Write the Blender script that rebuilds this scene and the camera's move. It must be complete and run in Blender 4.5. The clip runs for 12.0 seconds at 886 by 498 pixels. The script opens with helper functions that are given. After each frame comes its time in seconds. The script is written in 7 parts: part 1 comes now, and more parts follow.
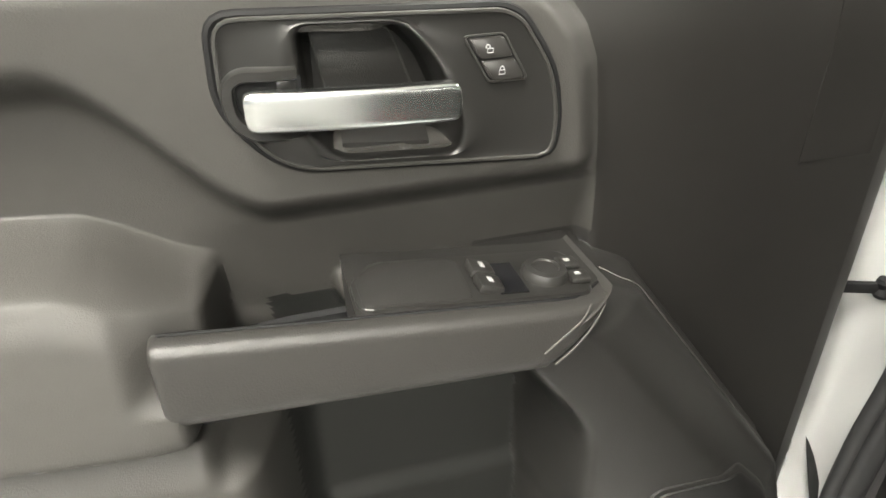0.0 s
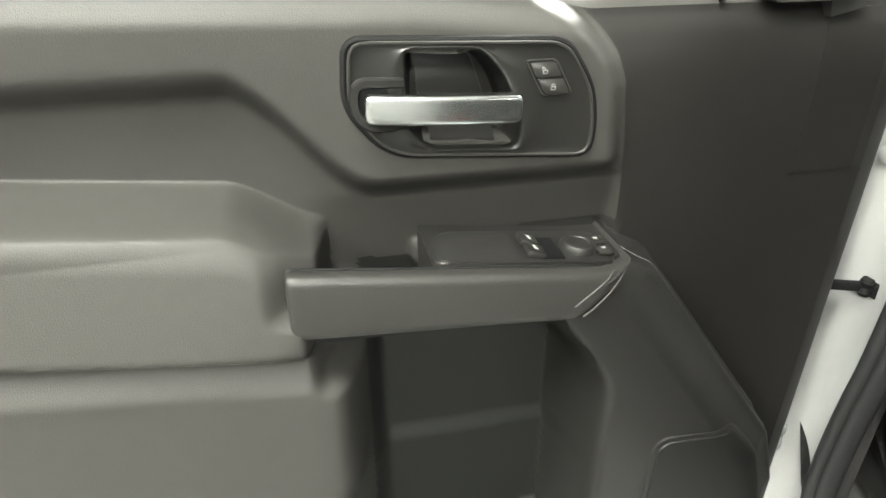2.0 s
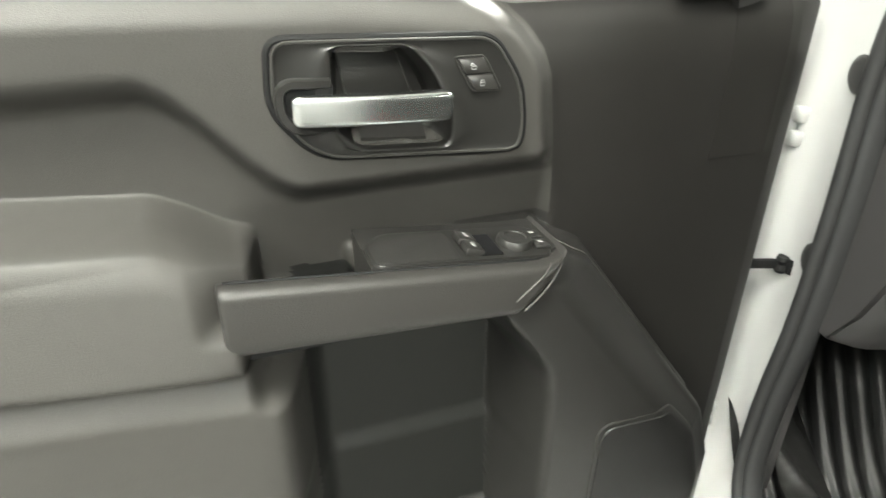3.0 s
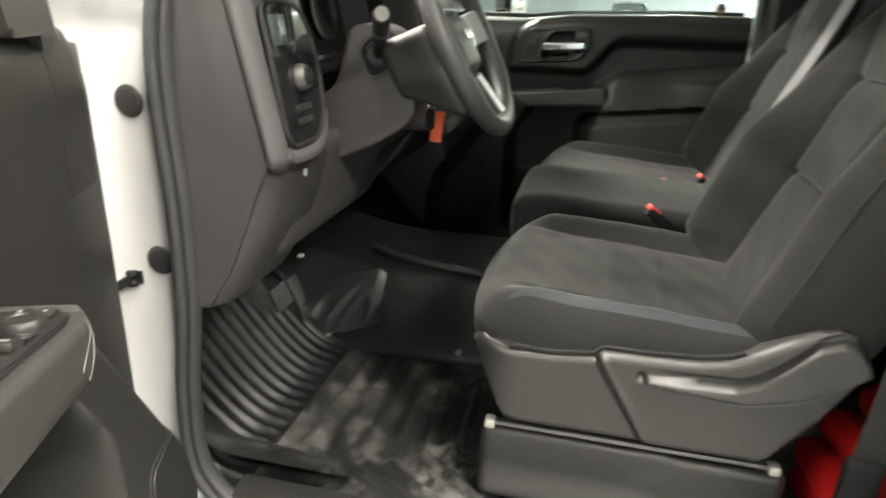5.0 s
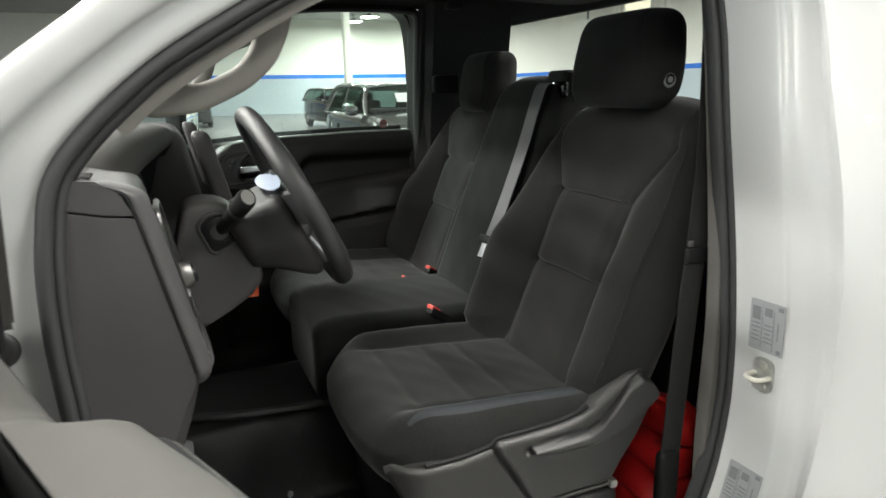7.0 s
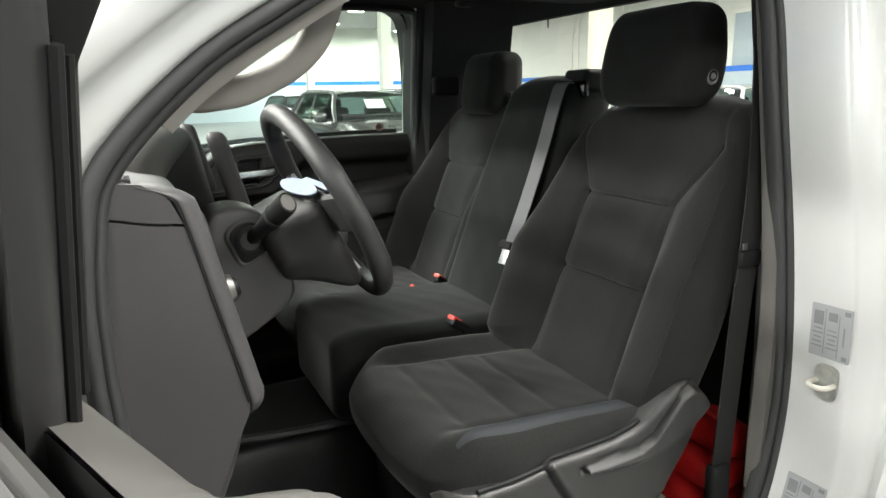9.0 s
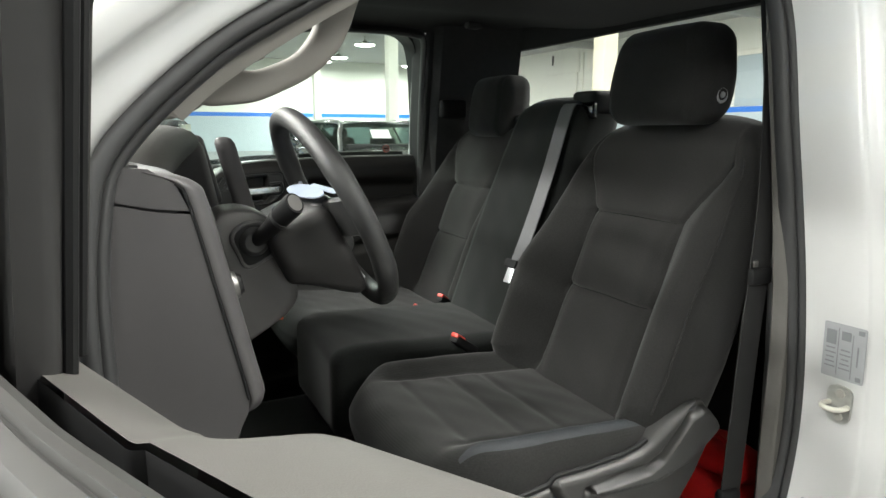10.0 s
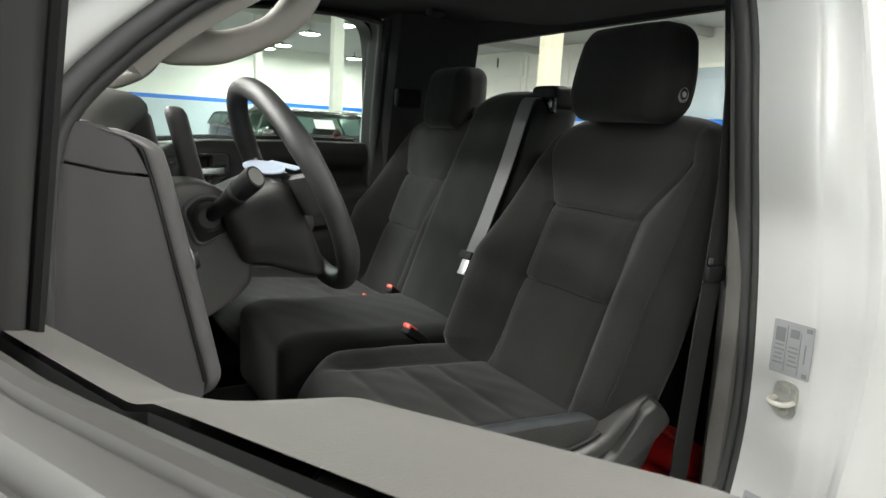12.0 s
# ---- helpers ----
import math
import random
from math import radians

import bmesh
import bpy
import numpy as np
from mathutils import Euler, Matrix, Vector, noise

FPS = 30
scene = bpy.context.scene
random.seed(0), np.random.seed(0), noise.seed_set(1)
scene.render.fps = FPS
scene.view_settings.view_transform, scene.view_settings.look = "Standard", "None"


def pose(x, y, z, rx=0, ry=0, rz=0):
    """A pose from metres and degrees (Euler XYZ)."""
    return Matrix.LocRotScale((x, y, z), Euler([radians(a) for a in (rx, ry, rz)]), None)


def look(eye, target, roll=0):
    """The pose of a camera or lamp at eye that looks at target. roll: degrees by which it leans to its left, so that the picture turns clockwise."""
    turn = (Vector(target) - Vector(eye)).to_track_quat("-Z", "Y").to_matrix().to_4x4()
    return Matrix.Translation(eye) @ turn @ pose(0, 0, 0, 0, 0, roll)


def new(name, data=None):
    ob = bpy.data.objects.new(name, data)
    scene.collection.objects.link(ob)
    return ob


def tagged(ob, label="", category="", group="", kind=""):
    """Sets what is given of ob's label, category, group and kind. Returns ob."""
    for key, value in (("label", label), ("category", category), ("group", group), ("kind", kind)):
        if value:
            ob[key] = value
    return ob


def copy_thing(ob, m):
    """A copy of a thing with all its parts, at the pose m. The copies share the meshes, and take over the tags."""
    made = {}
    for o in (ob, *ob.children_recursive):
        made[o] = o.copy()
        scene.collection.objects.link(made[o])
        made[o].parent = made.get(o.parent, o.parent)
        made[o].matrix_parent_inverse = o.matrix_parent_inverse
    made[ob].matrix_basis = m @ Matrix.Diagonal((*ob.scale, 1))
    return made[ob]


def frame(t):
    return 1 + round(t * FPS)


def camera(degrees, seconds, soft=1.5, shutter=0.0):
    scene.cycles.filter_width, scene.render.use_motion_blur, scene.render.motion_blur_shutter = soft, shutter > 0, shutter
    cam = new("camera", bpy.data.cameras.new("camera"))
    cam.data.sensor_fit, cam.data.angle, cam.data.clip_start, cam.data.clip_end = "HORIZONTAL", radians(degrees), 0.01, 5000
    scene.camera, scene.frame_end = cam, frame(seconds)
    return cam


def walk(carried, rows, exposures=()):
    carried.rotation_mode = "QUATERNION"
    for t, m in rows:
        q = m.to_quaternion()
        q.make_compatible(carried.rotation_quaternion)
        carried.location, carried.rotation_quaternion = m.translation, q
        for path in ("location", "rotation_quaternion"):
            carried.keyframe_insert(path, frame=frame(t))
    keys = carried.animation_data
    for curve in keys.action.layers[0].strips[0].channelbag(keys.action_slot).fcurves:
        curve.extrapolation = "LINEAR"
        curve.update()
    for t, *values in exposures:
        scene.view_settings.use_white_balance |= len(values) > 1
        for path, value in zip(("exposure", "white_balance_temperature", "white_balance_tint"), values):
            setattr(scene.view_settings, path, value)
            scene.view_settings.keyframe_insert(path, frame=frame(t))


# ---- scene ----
cam = camera(68.9, 12.0, shutter=0.3)
PATH = [
    (0, (-0.042, 0.038, 1.449), (-0.244, 1.747, 0.429), -1.8),
    (0.5, (-0.024, -0.006, 1.453), (-0.335, 1.686, 0.432), -2.0),
    (1, (-0.049, -0.083, 1.472), (-0.338, 1.634, 0.489), -0.7),
    (1.5, (-0.056, -0.108, 1.482), (-0.342, 1.619, 0.514), -0.3),
    (2, (-0.058, -0.122, 1.485), (-0.334, 1.607, 0.519), -0.2),
    (2.5, (-0.059, -0.12, 1.49), (-0.29, 1.612, 0.517), -0.3),
    (2.7, (-0.06, -0.121, 1.488), (-0.25, 1.619, 0.521), -0.3),
    (4.3, (-0.252, -0.026, 1.424), (0.997, 1.273, 0.558), 2.1),
    (4.5, (-0.3, -0.041, 1.419), (1.156, 1.055, 0.593), 1.7),
    (5, (-0.425, 0.021, 1.429), (1.4, 0.442, 0.726), 1.8),
    (5.4, (-0.52, 0.134, 1.486), (1.381, 0.15, 0.865), 1.1),
    (5.5, (-0.541, 0.178, 1.507), (1.364, 0.104, 0.902), 0.5),
    (6, (-0.574, 0.327, 1.58), (1.312, -0.031, 1.019), -1.0),
    (6.5, (-0.562, 0.382, 1.578), (1.266, -0.232, 1.047), -0.9),
    (7, (-0.468, 0.497, 1.582), (1.317, -0.266, 1.102), -1.1),
    (7.2, (-0.409, 0.566, 1.572), (1.35, -0.268, 1.112), -1.0),
    (9, (-0.328, 0.597, 1.565), (1.413, -0.272, 1.104), -1.2),
    (9.5, (-0.323, 0.604, 1.534), (1.439, -0.262, 1.152), -0.6),
    (10, (-0.319, 0.603, 1.52), (1.443, -0.272, 1.16), 0.1),
    (10.5, (-0.319, 0.603, 1.519), (1.44, -0.279, 1.162), 0.7),
    (11, (-0.318, 0.604, 1.519), (1.433, -0.294, 1.158), 1.3),
    (11.5, (-0.313, 0.606, 1.517), (1.413, -0.334, 1.148), 1.9),
    (12.0, (-0.276, 0.628, 1.494), (1.393, -0.415, 1.131), 3.3),
]
walk(cam, [(t, look(eye, target, roll)) for t, eye, target, roll in PATH],
     exposures=[(0.0, 1.76, 6650, 7), (0.5, 1.68, 6600, 7), (1.0, 1.63, 6420, 3), (2.7, 1.68, 6450, 2), (4.3, 1.96, 6500, 4), (5.0, 1.96, 6750, 7), (5.5, 1.84, 6900, 10), (6.0, 1.22, 6400, 7),
                (6.5, 0.84, 6300, 8), (7.2, 0.98, 6280, 6), (9.0, 1.30, 6280, 6), (12.0, 1.02, 6280, 6)])

# ---- world and lamps ----
world = bpy.data.worlds.new("hall_air")
scene.world = world
world.use_nodes = True
world.node_tree.nodes["Background"].inputs[0].default_value = (0.62, 0.66, 0.7, 1)
world.node_tree.nodes["Background"].inputs[1].default_value = 0.05

CEIL = 6.8
# Unseen hall lamps, placed and powered to light the cab and open door.
LAMP_POWER = {(-5.0, 4.0): 150.0, (-4.5, -4.5): 360.0, (-0.8, -1.8): 270.0, (2.2, 5.0): 620.0, (-3.0, 9.5): 620.0, (4.5, 9.5): 1150.0, (1.0, 14.5): 1500.0, (1.5, -7.0): 600.0, (7.0, 3.0): 420.0, (7.5, -5.5): 310.0, (-9.0, 0.0): 100.0}
LAMP_SPOTS = list(LAMP_POWER)
FAR_SPOTS = [(35.9, -12.4), (31.3, -12.5), (46.0, -12.9), (43.0, -13.1), (46.2, -19.6), (26.0, -9.0), (26.0, -17.0), (18.0, -14.0), (14.5, -1.0), (20.0, 3.0), (31.0, 0.5), (39.0, -4.0), (10.0, -17.0), (3.0, -18.0), (15.0, -22.0)]


SIDE_SPOTS = [(-12.0, -4.5), (-12.0, -11.0), (-6.5, -11.0), (-7.0, -17.5), (-12.5, -18.0), (-1.0, -13.5)]


def hall_lamp(x, y, power, size=2.0):
    li = bpy.data.lights.new("hall_lamp", "AREA")
    li.shape, li.size, li.energy, li.color = "DISK", size, power, (1.0, 0.965, 0.9)
    ob = new("hall_lamp", li)
    ob.location = (x, y, CEIL - 0.55)


for lx, ly in LAMP_SPOTS:
    hall_lamp(lx, ly, LAMP_POWER[(lx, ly)])
for lx, ly in FAR_SPOTS:
    hall_lamp(lx, ly, 390.0, 0.9)


# ---- materials ----
def material(name, color, rough=0.5, metal=0.0, noise_scale=60.0, vary=0.12, bump=0.0, bump_scale=300.0,
             coat=0.0, spec=0.5, stain=0.1, sheen=0.0):
    m = bpy.data.materials.new(name)
    m.use_nodes = True
    nt = m.node_tree
    b = nt.nodes["Principled BSDF"]
    tc = nt.nodes.new("ShaderNodeTexCoord")
    n1 = nt.nodes.new("ShaderNodeTexNoise")
    n1.inputs["Scale"].default_value, n1.inputs["Detail"].default_value = noise_scale, 4
    n2 = nt.nodes.new("ShaderNodeTexNoise")
    n2.inputs["Scale"].default_value, n2.inputs["Detail"].default_value = 3.5, 3
    nt.links.new(tc.outputs["Object"], n1.inputs["Vector"])
    nt.links.new(tc.outputs["Object"], n2.inputs["Vector"])
    add = nt.nodes.new("ShaderNodeMath")
    add.operation = "MULTIPLY_ADD"
    nt.links.new(n1.outputs["Fac"], add.inputs[0])
    add.inputs[1].default_value = vary
    add.inputs[2].default_value = 1.0 - vary / 2
    add2 = nt.nodes.new("ShaderNodeMath")
    add2.operation = "MULTIPLY_ADD"
    nt.links.new(n2.outputs["Fac"], add2.inputs[0])
    add2.inputs[1].default_value = stain
    add2.inputs[2].default_value = -stain / 2
    tot = nt.nodes.new("ShaderNodeMath")
    nt.links.new(add.outputs[0], tot.inputs[0])
    nt.links.new(add2.outputs[0], tot.inputs[1])
    mix = nt.nodes.new("ShaderNodeVectorMath")
    mix.operation = "SCALE"
    mix.inputs[0].default_value = color
    nt.links.new(tot.outputs[0], mix.inputs["Scale"])
    nt.links.new(mix.outputs[0], b.inputs["Base Color"])
    rr = nt.nodes.new("ShaderNodeMath")
    rr.operation = "MULTIPLY_ADD"
    nt.links.new(n2.outputs["Fac"], rr.inputs[0])
    rr.inputs[1].default_value, rr.inputs[2].default_value = 0.16 * rough, rough * 0.92
    nt.links.new(rr.outputs[0], b.inputs["Roughness"])
    b.inputs["Metallic"].default_value = metal
    b.inputs["Specular IOR Level"].default_value = spec
    b.inputs["Coat Weight"].default_value = coat
    b.inputs["Coat Roughness"].default_value = 0.03
    b.inputs["Sheen Weight"].default_value = sheen
    if bump:
        v = nt.nodes.new("ShaderNodeTexVoronoi")
        v.inputs["Scale"].default_value = bump_scale
        nt.links.new(tc.outputs["Object"], v.inputs["Vector"])
        bp = nt.nodes.new("ShaderNodeBump")
        bp.inputs["Strength"].default_value, bp.inputs["Distance"].default_value = bump, 0.0006
        nt.links.new(v.outputs["Distance"], bp.inputs["Height"])
        nt.links.new(bp.outputs["Normal"], b.inputs["Normal"])
    return m


def fabric(name, color, scale=520.0, stripe=0.12):
    """Woven cloth: two crossed waves give threads, noise gives fuzz."""
    m = material(name, color, rough=0.95, noise_scale=300, vary=0.95, spec=0.15, stain=0.18, sheen=0.12)
    nt = m.node_tree
    b = nt.nodes["Principled BSDF"]
    tc = nt.nodes.new("ShaderNodeTexCoord")
    hs = []
    for d in ("X", "Z"):
        w = nt.nodes.new("ShaderNodeTexWave")
        w.bands_direction = d
        w.inputs["Scale"].default_value, w.inputs["Distortion"].default_value = scale / 6.0, 1.5
        nt.links.new(tc.outputs["Object"], w.inputs["Vector"])
        hs.append(w)
    mul = nt.nodes.new("ShaderNodeMath")
    nt.links.new(hs[0].outputs["Fac"], mul.inputs[0])
    nt.links.new(hs[1].outputs["Fac"], mul.inputs[1])
    bp = nt.nodes.new("ShaderNodeBump")
    bp.inputs["Strength"].default_value, bp.inputs["Distance"].default_value = stripe, 0.0008
    nt.links.new(mul.outputs[0], bp.inputs["Height"])
    nt.links.new(bp.outputs["Normal"], b.inputs["Normal"])
    return m


def scuffed(m, scale=16.0, gain=0.05, lo=0.56, hi=0.74):
    """Adds pale, patchy rub marks to a dark plastic."""
    nt = m.node_tree
    b = nt.nodes["Principled BSDF"]
    old = b.inputs["Base Color"].links[0].from_socket
    tc = nt.nodes.new("ShaderNodeTexCoord")
    big, fine = nt.nodes.new("ShaderNodeTexNoise"), nt.nodes.new("ShaderNodeTexNoise")
    big.inputs["Scale"].default_value, big.inputs["Detail"].default_value = scale * 0.35, 3
    fine.inputs["Scale"].default_value, fine.inputs["Detail"].default_value, fine.inputs["Distortion"].default_value = scale, 9, 1.2
    ramps = []
    for n, a, c in ((big, 0.45, 0.62), (fine, lo, hi)):
        nt.links.new(tc.outputs["Object"], n.inputs["Vector"])
        r = nt.nodes.new("ShaderNodeMapRange")
        r.inputs["From Min"].default_value, r.inputs["From Max"].default_value = a, c
        nt.links.new(n.outputs["Fac"], r.inputs["Value"])
        ramps.append(r)
    mul = nt.nodes.new("ShaderNodeMath")
    mul.operation = "MULTIPLY"
    nt.links.new(ramps[0].outputs[0], mul.inputs[0])
    nt.links.new(ramps[1].outputs[0], mul.inputs[1])
    vec = nt.nodes.new("ShaderNodeVectorMath")
    vec.operation = "SCALE"
    vec.inputs[0].default_value = (gain, gain * 0.97, gain * 0.92)
    nt.links.new(mul.outputs[0], vec.inputs["Scale"])
    add = nt.nodes.new("ShaderNodeVectorMath")
    nt.links.new(old, add.inputs[0])
    nt.links.new(vec.outputs[0], add.inputs[1])
    nt.links.new(add.outputs[0], b.inputs["Base Color"])
    return m


def glass(name, tint=(1, 1, 1), rough=0.0, gloss=0.06):
    m = bpy.data.materials.new(name)
    m.use_nodes = True
    nt = m.node_tree
    nt.nodes.remove(nt.nodes["Principled BSDF"])
    out = nt.nodes["Material Output"]
    tr, gl, mx = (nt.nodes.new(k) for k in ("ShaderNodeBsdfTransparent", "ShaderNodeBsdfGlossy", "ShaderNodeMixShader"))
    tr.inputs[0].default_value = (*tint, 1)
    gl.inputs["Roughness"].default_value = rough
    mx.inputs[0].default_value = gloss
    nt.links.new(tr.outputs[0], mx.inputs[1])
    nt.links.new(gl.outputs[0], mx.inputs[2])
    nt.links.new(mx.outputs[0], out.inputs[0])
    return m


def glow(name, color, strength):
    m = bpy.data.materials.new(name)
    m.use_nodes = True
    b = m.node_tree.nodes["Principled BSDF"]
    b.inputs["Base Color"].default_value = (0.8, 0.8, 0.8, 1)
    b.inputs["Emission Color"].default_value = (*color, 1)
    b.inputs["Emission Strength"].default_value = strength
    return m


M_PANEL = material("door_plastic", (0.043, 0.041, 0.038), 0.54, spec=0.42, bump=0.22, bump_scale=850, vary=0.16, stain=0.36)
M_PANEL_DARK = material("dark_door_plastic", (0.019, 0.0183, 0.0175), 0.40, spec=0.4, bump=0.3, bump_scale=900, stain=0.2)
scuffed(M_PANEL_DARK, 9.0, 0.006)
# Darker than the other trim: the recess's shade is put into the colour.
M_POCKET_SHADE = material("shaded_pocket_plastic", (0.0128, 0.0132, 0.0124), 0.55, spec=0.3, bump=0.3, bump_scale=900, stain=0.2)
M_FRONT = material("smooth_front_plastic", (0.0185, 0.0175, 0.0165), 0.34, spec=0.5, vary=0.3, stain=0.35, noise_scale=20)
M_ARM = material("armrest_vinyl", (0.0270, 0.0256, 0.0242), 0.38, spec=0.5, bump=0.3, bump_scale=700, stain=0.2)
M_BEZEL = material("satin_bezel_plastic", (0.0160, 0.0155, 0.0148), 0.30, spec=0.5, vary=0.08, stain=0.25)
M_SEAM = material("piping_and_edge_highlight", (0.070, 0.067, 0.063), 0.4)
# Bezel colour made paler for the highlight along its raised edges.
M_RIM = material("bezel_edge_highlight", (0.034, 0.033, 0.031), 0.35)
M_GLOSS = material("piano_black", (0.008, 0.008, 0.009), 0.08, coat=0.6)
M_BLACK = material("matt_black_plastic", (0.010, 0.010, 0.0105), 0.6, spec=0.18, stain=0.3)
M_RUBBER = material("rubber_seal", (0.022, 0.022, 0.023), 0.6, vary=0.2, stain=0.25)
M_RUBBER_SOFT = material("grey_rubber_trim", (0.025, 0.0243, 0.0245), 0.42, vary=0.2)
M_MOULD = material("ribbed_moulding", (0.028, 0.0268, 0.0258), 0.42, spec=0.42, vary=0.2, stain=0.6)
M_CHROME = material("satin_chrome", (0.66, 0.67, 0.67), 0.24, metal=1.0, vary=0.05)
M_RAIL = material("dull_rail_steel", (0.16, 0.155, 0.15), 0.4, metal=0.8, vary=0.3)
M_STEEL = material("zinc_steel", (0.42, 0.41, 0.375), 0.5, metal=0.7, vary=0.3)
M_HOOP = material("worn_zinc_hoop", (0.58, 0.56, 0.50), 0.55, metal=0.4, vary=0.3)
M_ZINC = material("dull_zinc_plate", (0.38, 0.385, 0.36), 0.42, metal=0.6, vary=0.5, noise_scale=90)
M_WHITE = material("white_paint", (0.45, 0.45, 0.448), 0.3, coat=1.0, vary=0.02, stain=0.03)
M_DASH = material("dash_plastic", (0.047, 0.0445, 0.0458), 0.52, bump=0.15, bump_scale=1400, stain=0.12)
M_SHROUD = material("column_plastic", (0.046, 0.0432, 0.0432), 0.46, bump=0.3, bump_scale=800, stain=0.12)
M_DASH_TOP = material("dash_top_soft", (0.044, 0.043, 0.040), 0.72, spec=0.25, bump=0.35, bump_scale=800)
M_CLOTH = fabric("charcoal_cloth", (0.0154, 0.0151, 0.0147))
M_CLOTH_GREEN = fabric("dark_centre_cloth", (0.0098, 0.0109, 0.0104))
M_SEATPLASTIC = material("seat_side_plastic", (0.0205, 0.0197, 0.0190), 0.43, spec=0.55, bump=0.3, bump_scale=700, vary=0.25, stain=0.25)
M_MAT = material("vinyl_floor", (0.0095, 0.0093, 0.0090), 0.40, spec=0.55, vary=0.8, stain=0.8, noise_scale=25)
scuffed(M_MAT, 20.0, 0.15, 0.40, 0.78)
# Floor vinyl again, darker: the footwell's shade is put into the colour.
M_TOE_SHADE = material("shaded_black_vinyl", (0.0056, 0.0056, 0.0058), 0.42, spec=0.24, vary=0.6, stain=0.6, noise_scale=25)
scuffed(M_TOE_SHADE, 20.0, 0.016, 0.46, 0.78)
M_CARPET = material("tunnel_vinyl", (0.0125, 0.0125, 0.0130), 0.5, vary=0.4, stain=0.4)
M_LINER = material("dark_headliner", (0.029, 0.029, 0.0295), 0.9, vary=0.3, spec=0.1)
M_TRIM = material("taupe_pillar_trim", (0.19, 0.178, 0.163), 0.6, bump=0.25, bump_scale=900, vary=0.08)
M_EDGE = material("brown_grey_edge_plastic", (0.070, 0.066, 0.061), 0.55, bump=0.25, bump_scale=900)
M_CAP = material("sill_cap_plastic", (0.049, 0.046, 0.043), 0.58, bump=0.12, bump_scale=1300, stain=0.1)
# Bluer and paler than the seat cloth, to paint its grazing sheen.
M_BOLSTER_SHEEN = material("bolster_sheen_cloth", (0.0205, 0.0228, 0.0260), 0.62, spec=0.3, vary=0.25, noise_scale=300, bump=0.3, bump_scale=1500)
M_HUB = material("hub_cover_plastic", (0.0170, 0.0160, 0.0158), 0.5, spec=0.4, bump=0.3, bump_scale=1000)
M_TIP = material("grey_stalk_end", (0.12, 0.115, 0.11), 0.45)
M_THREAD_SHADE = material("seam_thread_and_shade", (0.006, 0.006, 0.006), 0.9, spec=0.1)
M_BELT = material("black_webbing", (0.0075, 0.0072, 0.0074), 0.7, vary=0.3, noise_scale=300)
M_BELT_GREY = material("grey_webbing", (0.11, 0.11, 0.115), 0.6, vary=0.2, noise_scale=300)
M_REDBTN = material("red_button", (0.62, 0.06, 0.045), 0.4)
M_SIGNRED = material("faded_sign_red", (0.42, 0.10, 0.07), 0.5)
M_REDBAG = material("red_fabric", (0.5, 0.012, 0.012), 0.5, vary=0.3, stain=0.3)
M_ORANGE = material("orange_tag", (0.75, 0.11, 0.03), 0.5)
M_SILVERTRIM = material("silver_spoke_trim", (0.55, 0.56, 0.58), 0.3, metal=0.7)
M_SCREEN = material("dark_screen", (0.006, 0.007, 0.009), 0.1, coat=0.5)
M_ICON = material("white_print", (0.30, 0.30, 0.30), 0.5)
M_LABEL = material("grey_label", (0.25, 0.255, 0.265), 0.45, stain=0.15)
M_LABEL_INK = material("label_ink", (0.15, 0.154, 0.162), 0.5)
M_LEATHER = material("wheel_urethane", (0.026, 0.026, 0.026), 0.42, bump=0.4, bump_scale=1200)
M_TAPE = material("matt_tape", (0.0165, 0.0155, 0.0145), 0.46, spec=0.36)
M_GRILLE = material("speaker_mesh", (0.0075, 0.0073, 0.0072), 0.55, bump=0.35, bump_scale=900)
M_FLOOR = material("sealed_concrete", (0.15, 0.15, 0.145), 0.28, vary=0.1, stain=0.25, noise_scale=2.0)
M_WALL = material("cream_wall_paint", (0.74, 0.75, 0.69), 0.75, vary=0.04, stain=0.12, noise_scale=1.2)
M_WALL_LOW = material("pale_blue_wall_paint", (0.42, 0.49, 0.53), 0.6, vary=0.04, stain=0.12, noise_scale=1.2)
M_STRIPE = material("blue_stripe_paint", (0.012, 0.15, 0.62), 0.5, vary=0.05)
M_CEIL = material("grey_deck_ceiling", (0.4, 0.4, 0.38), 0.8, vary=0.1, noise_scale=2)
M_COLUMN = material("white_column_paint", (0.78, 0.77, 0.7), 0.55, vary=0.05, noise_scale=3)
M_YELLOW = material("pale_yellow_paint", (0.76, 0.725, 0.56), 0.5)
M_LAMP = glow("lamp_glass", (1.0, 0.95, 0.85), 11.0)
M_GLASS = glass("clear_glass", (0.93, 0.96, 0.94))
M_GLASS_GREEN = glass("green_tinted_glass", (0.82, 0.93, 0.87))
M_SCREEN_GLASS = material("hazy_windscreen", (0.04, 0.05, 0.047), 0.10, coat=0.25, spec=0.4, vary=0.5, noise_scale=4)
M_CAR_GLASS = glass("car_window_glass", (0.42, 0.50, 0.46), 0.02, 0.16)
M_CARDARK = material("dark_metallic_paint", (0.03, 0.03, 0.031), 0.25, metal=0.3, coat=1.0)
M_CARGREY = material("black_paint", (0.012, 0.012, 0.013), 0.2, coat=1.0)
M_TYRE = material("tyre_rubber", (0.02, 0.02, 0.02), 0.8)
M_HEADLAMP = material("headlamp_lens", (0.65, 0.68, 0.7), 0.1, metal=0.4, coat=1.0)
M_MIRROR = material("mirror_glass", (0.9, 0.9, 0.9), 0.02, metal=1.0, vary=0.0, stain=0.0)
M_PLASTIC_FILM = material("pale_blue_film", (0.29, 0.33, 0.41), 0.3, vary=0.3)


# ---- mesh helpers ----
BASE = {}


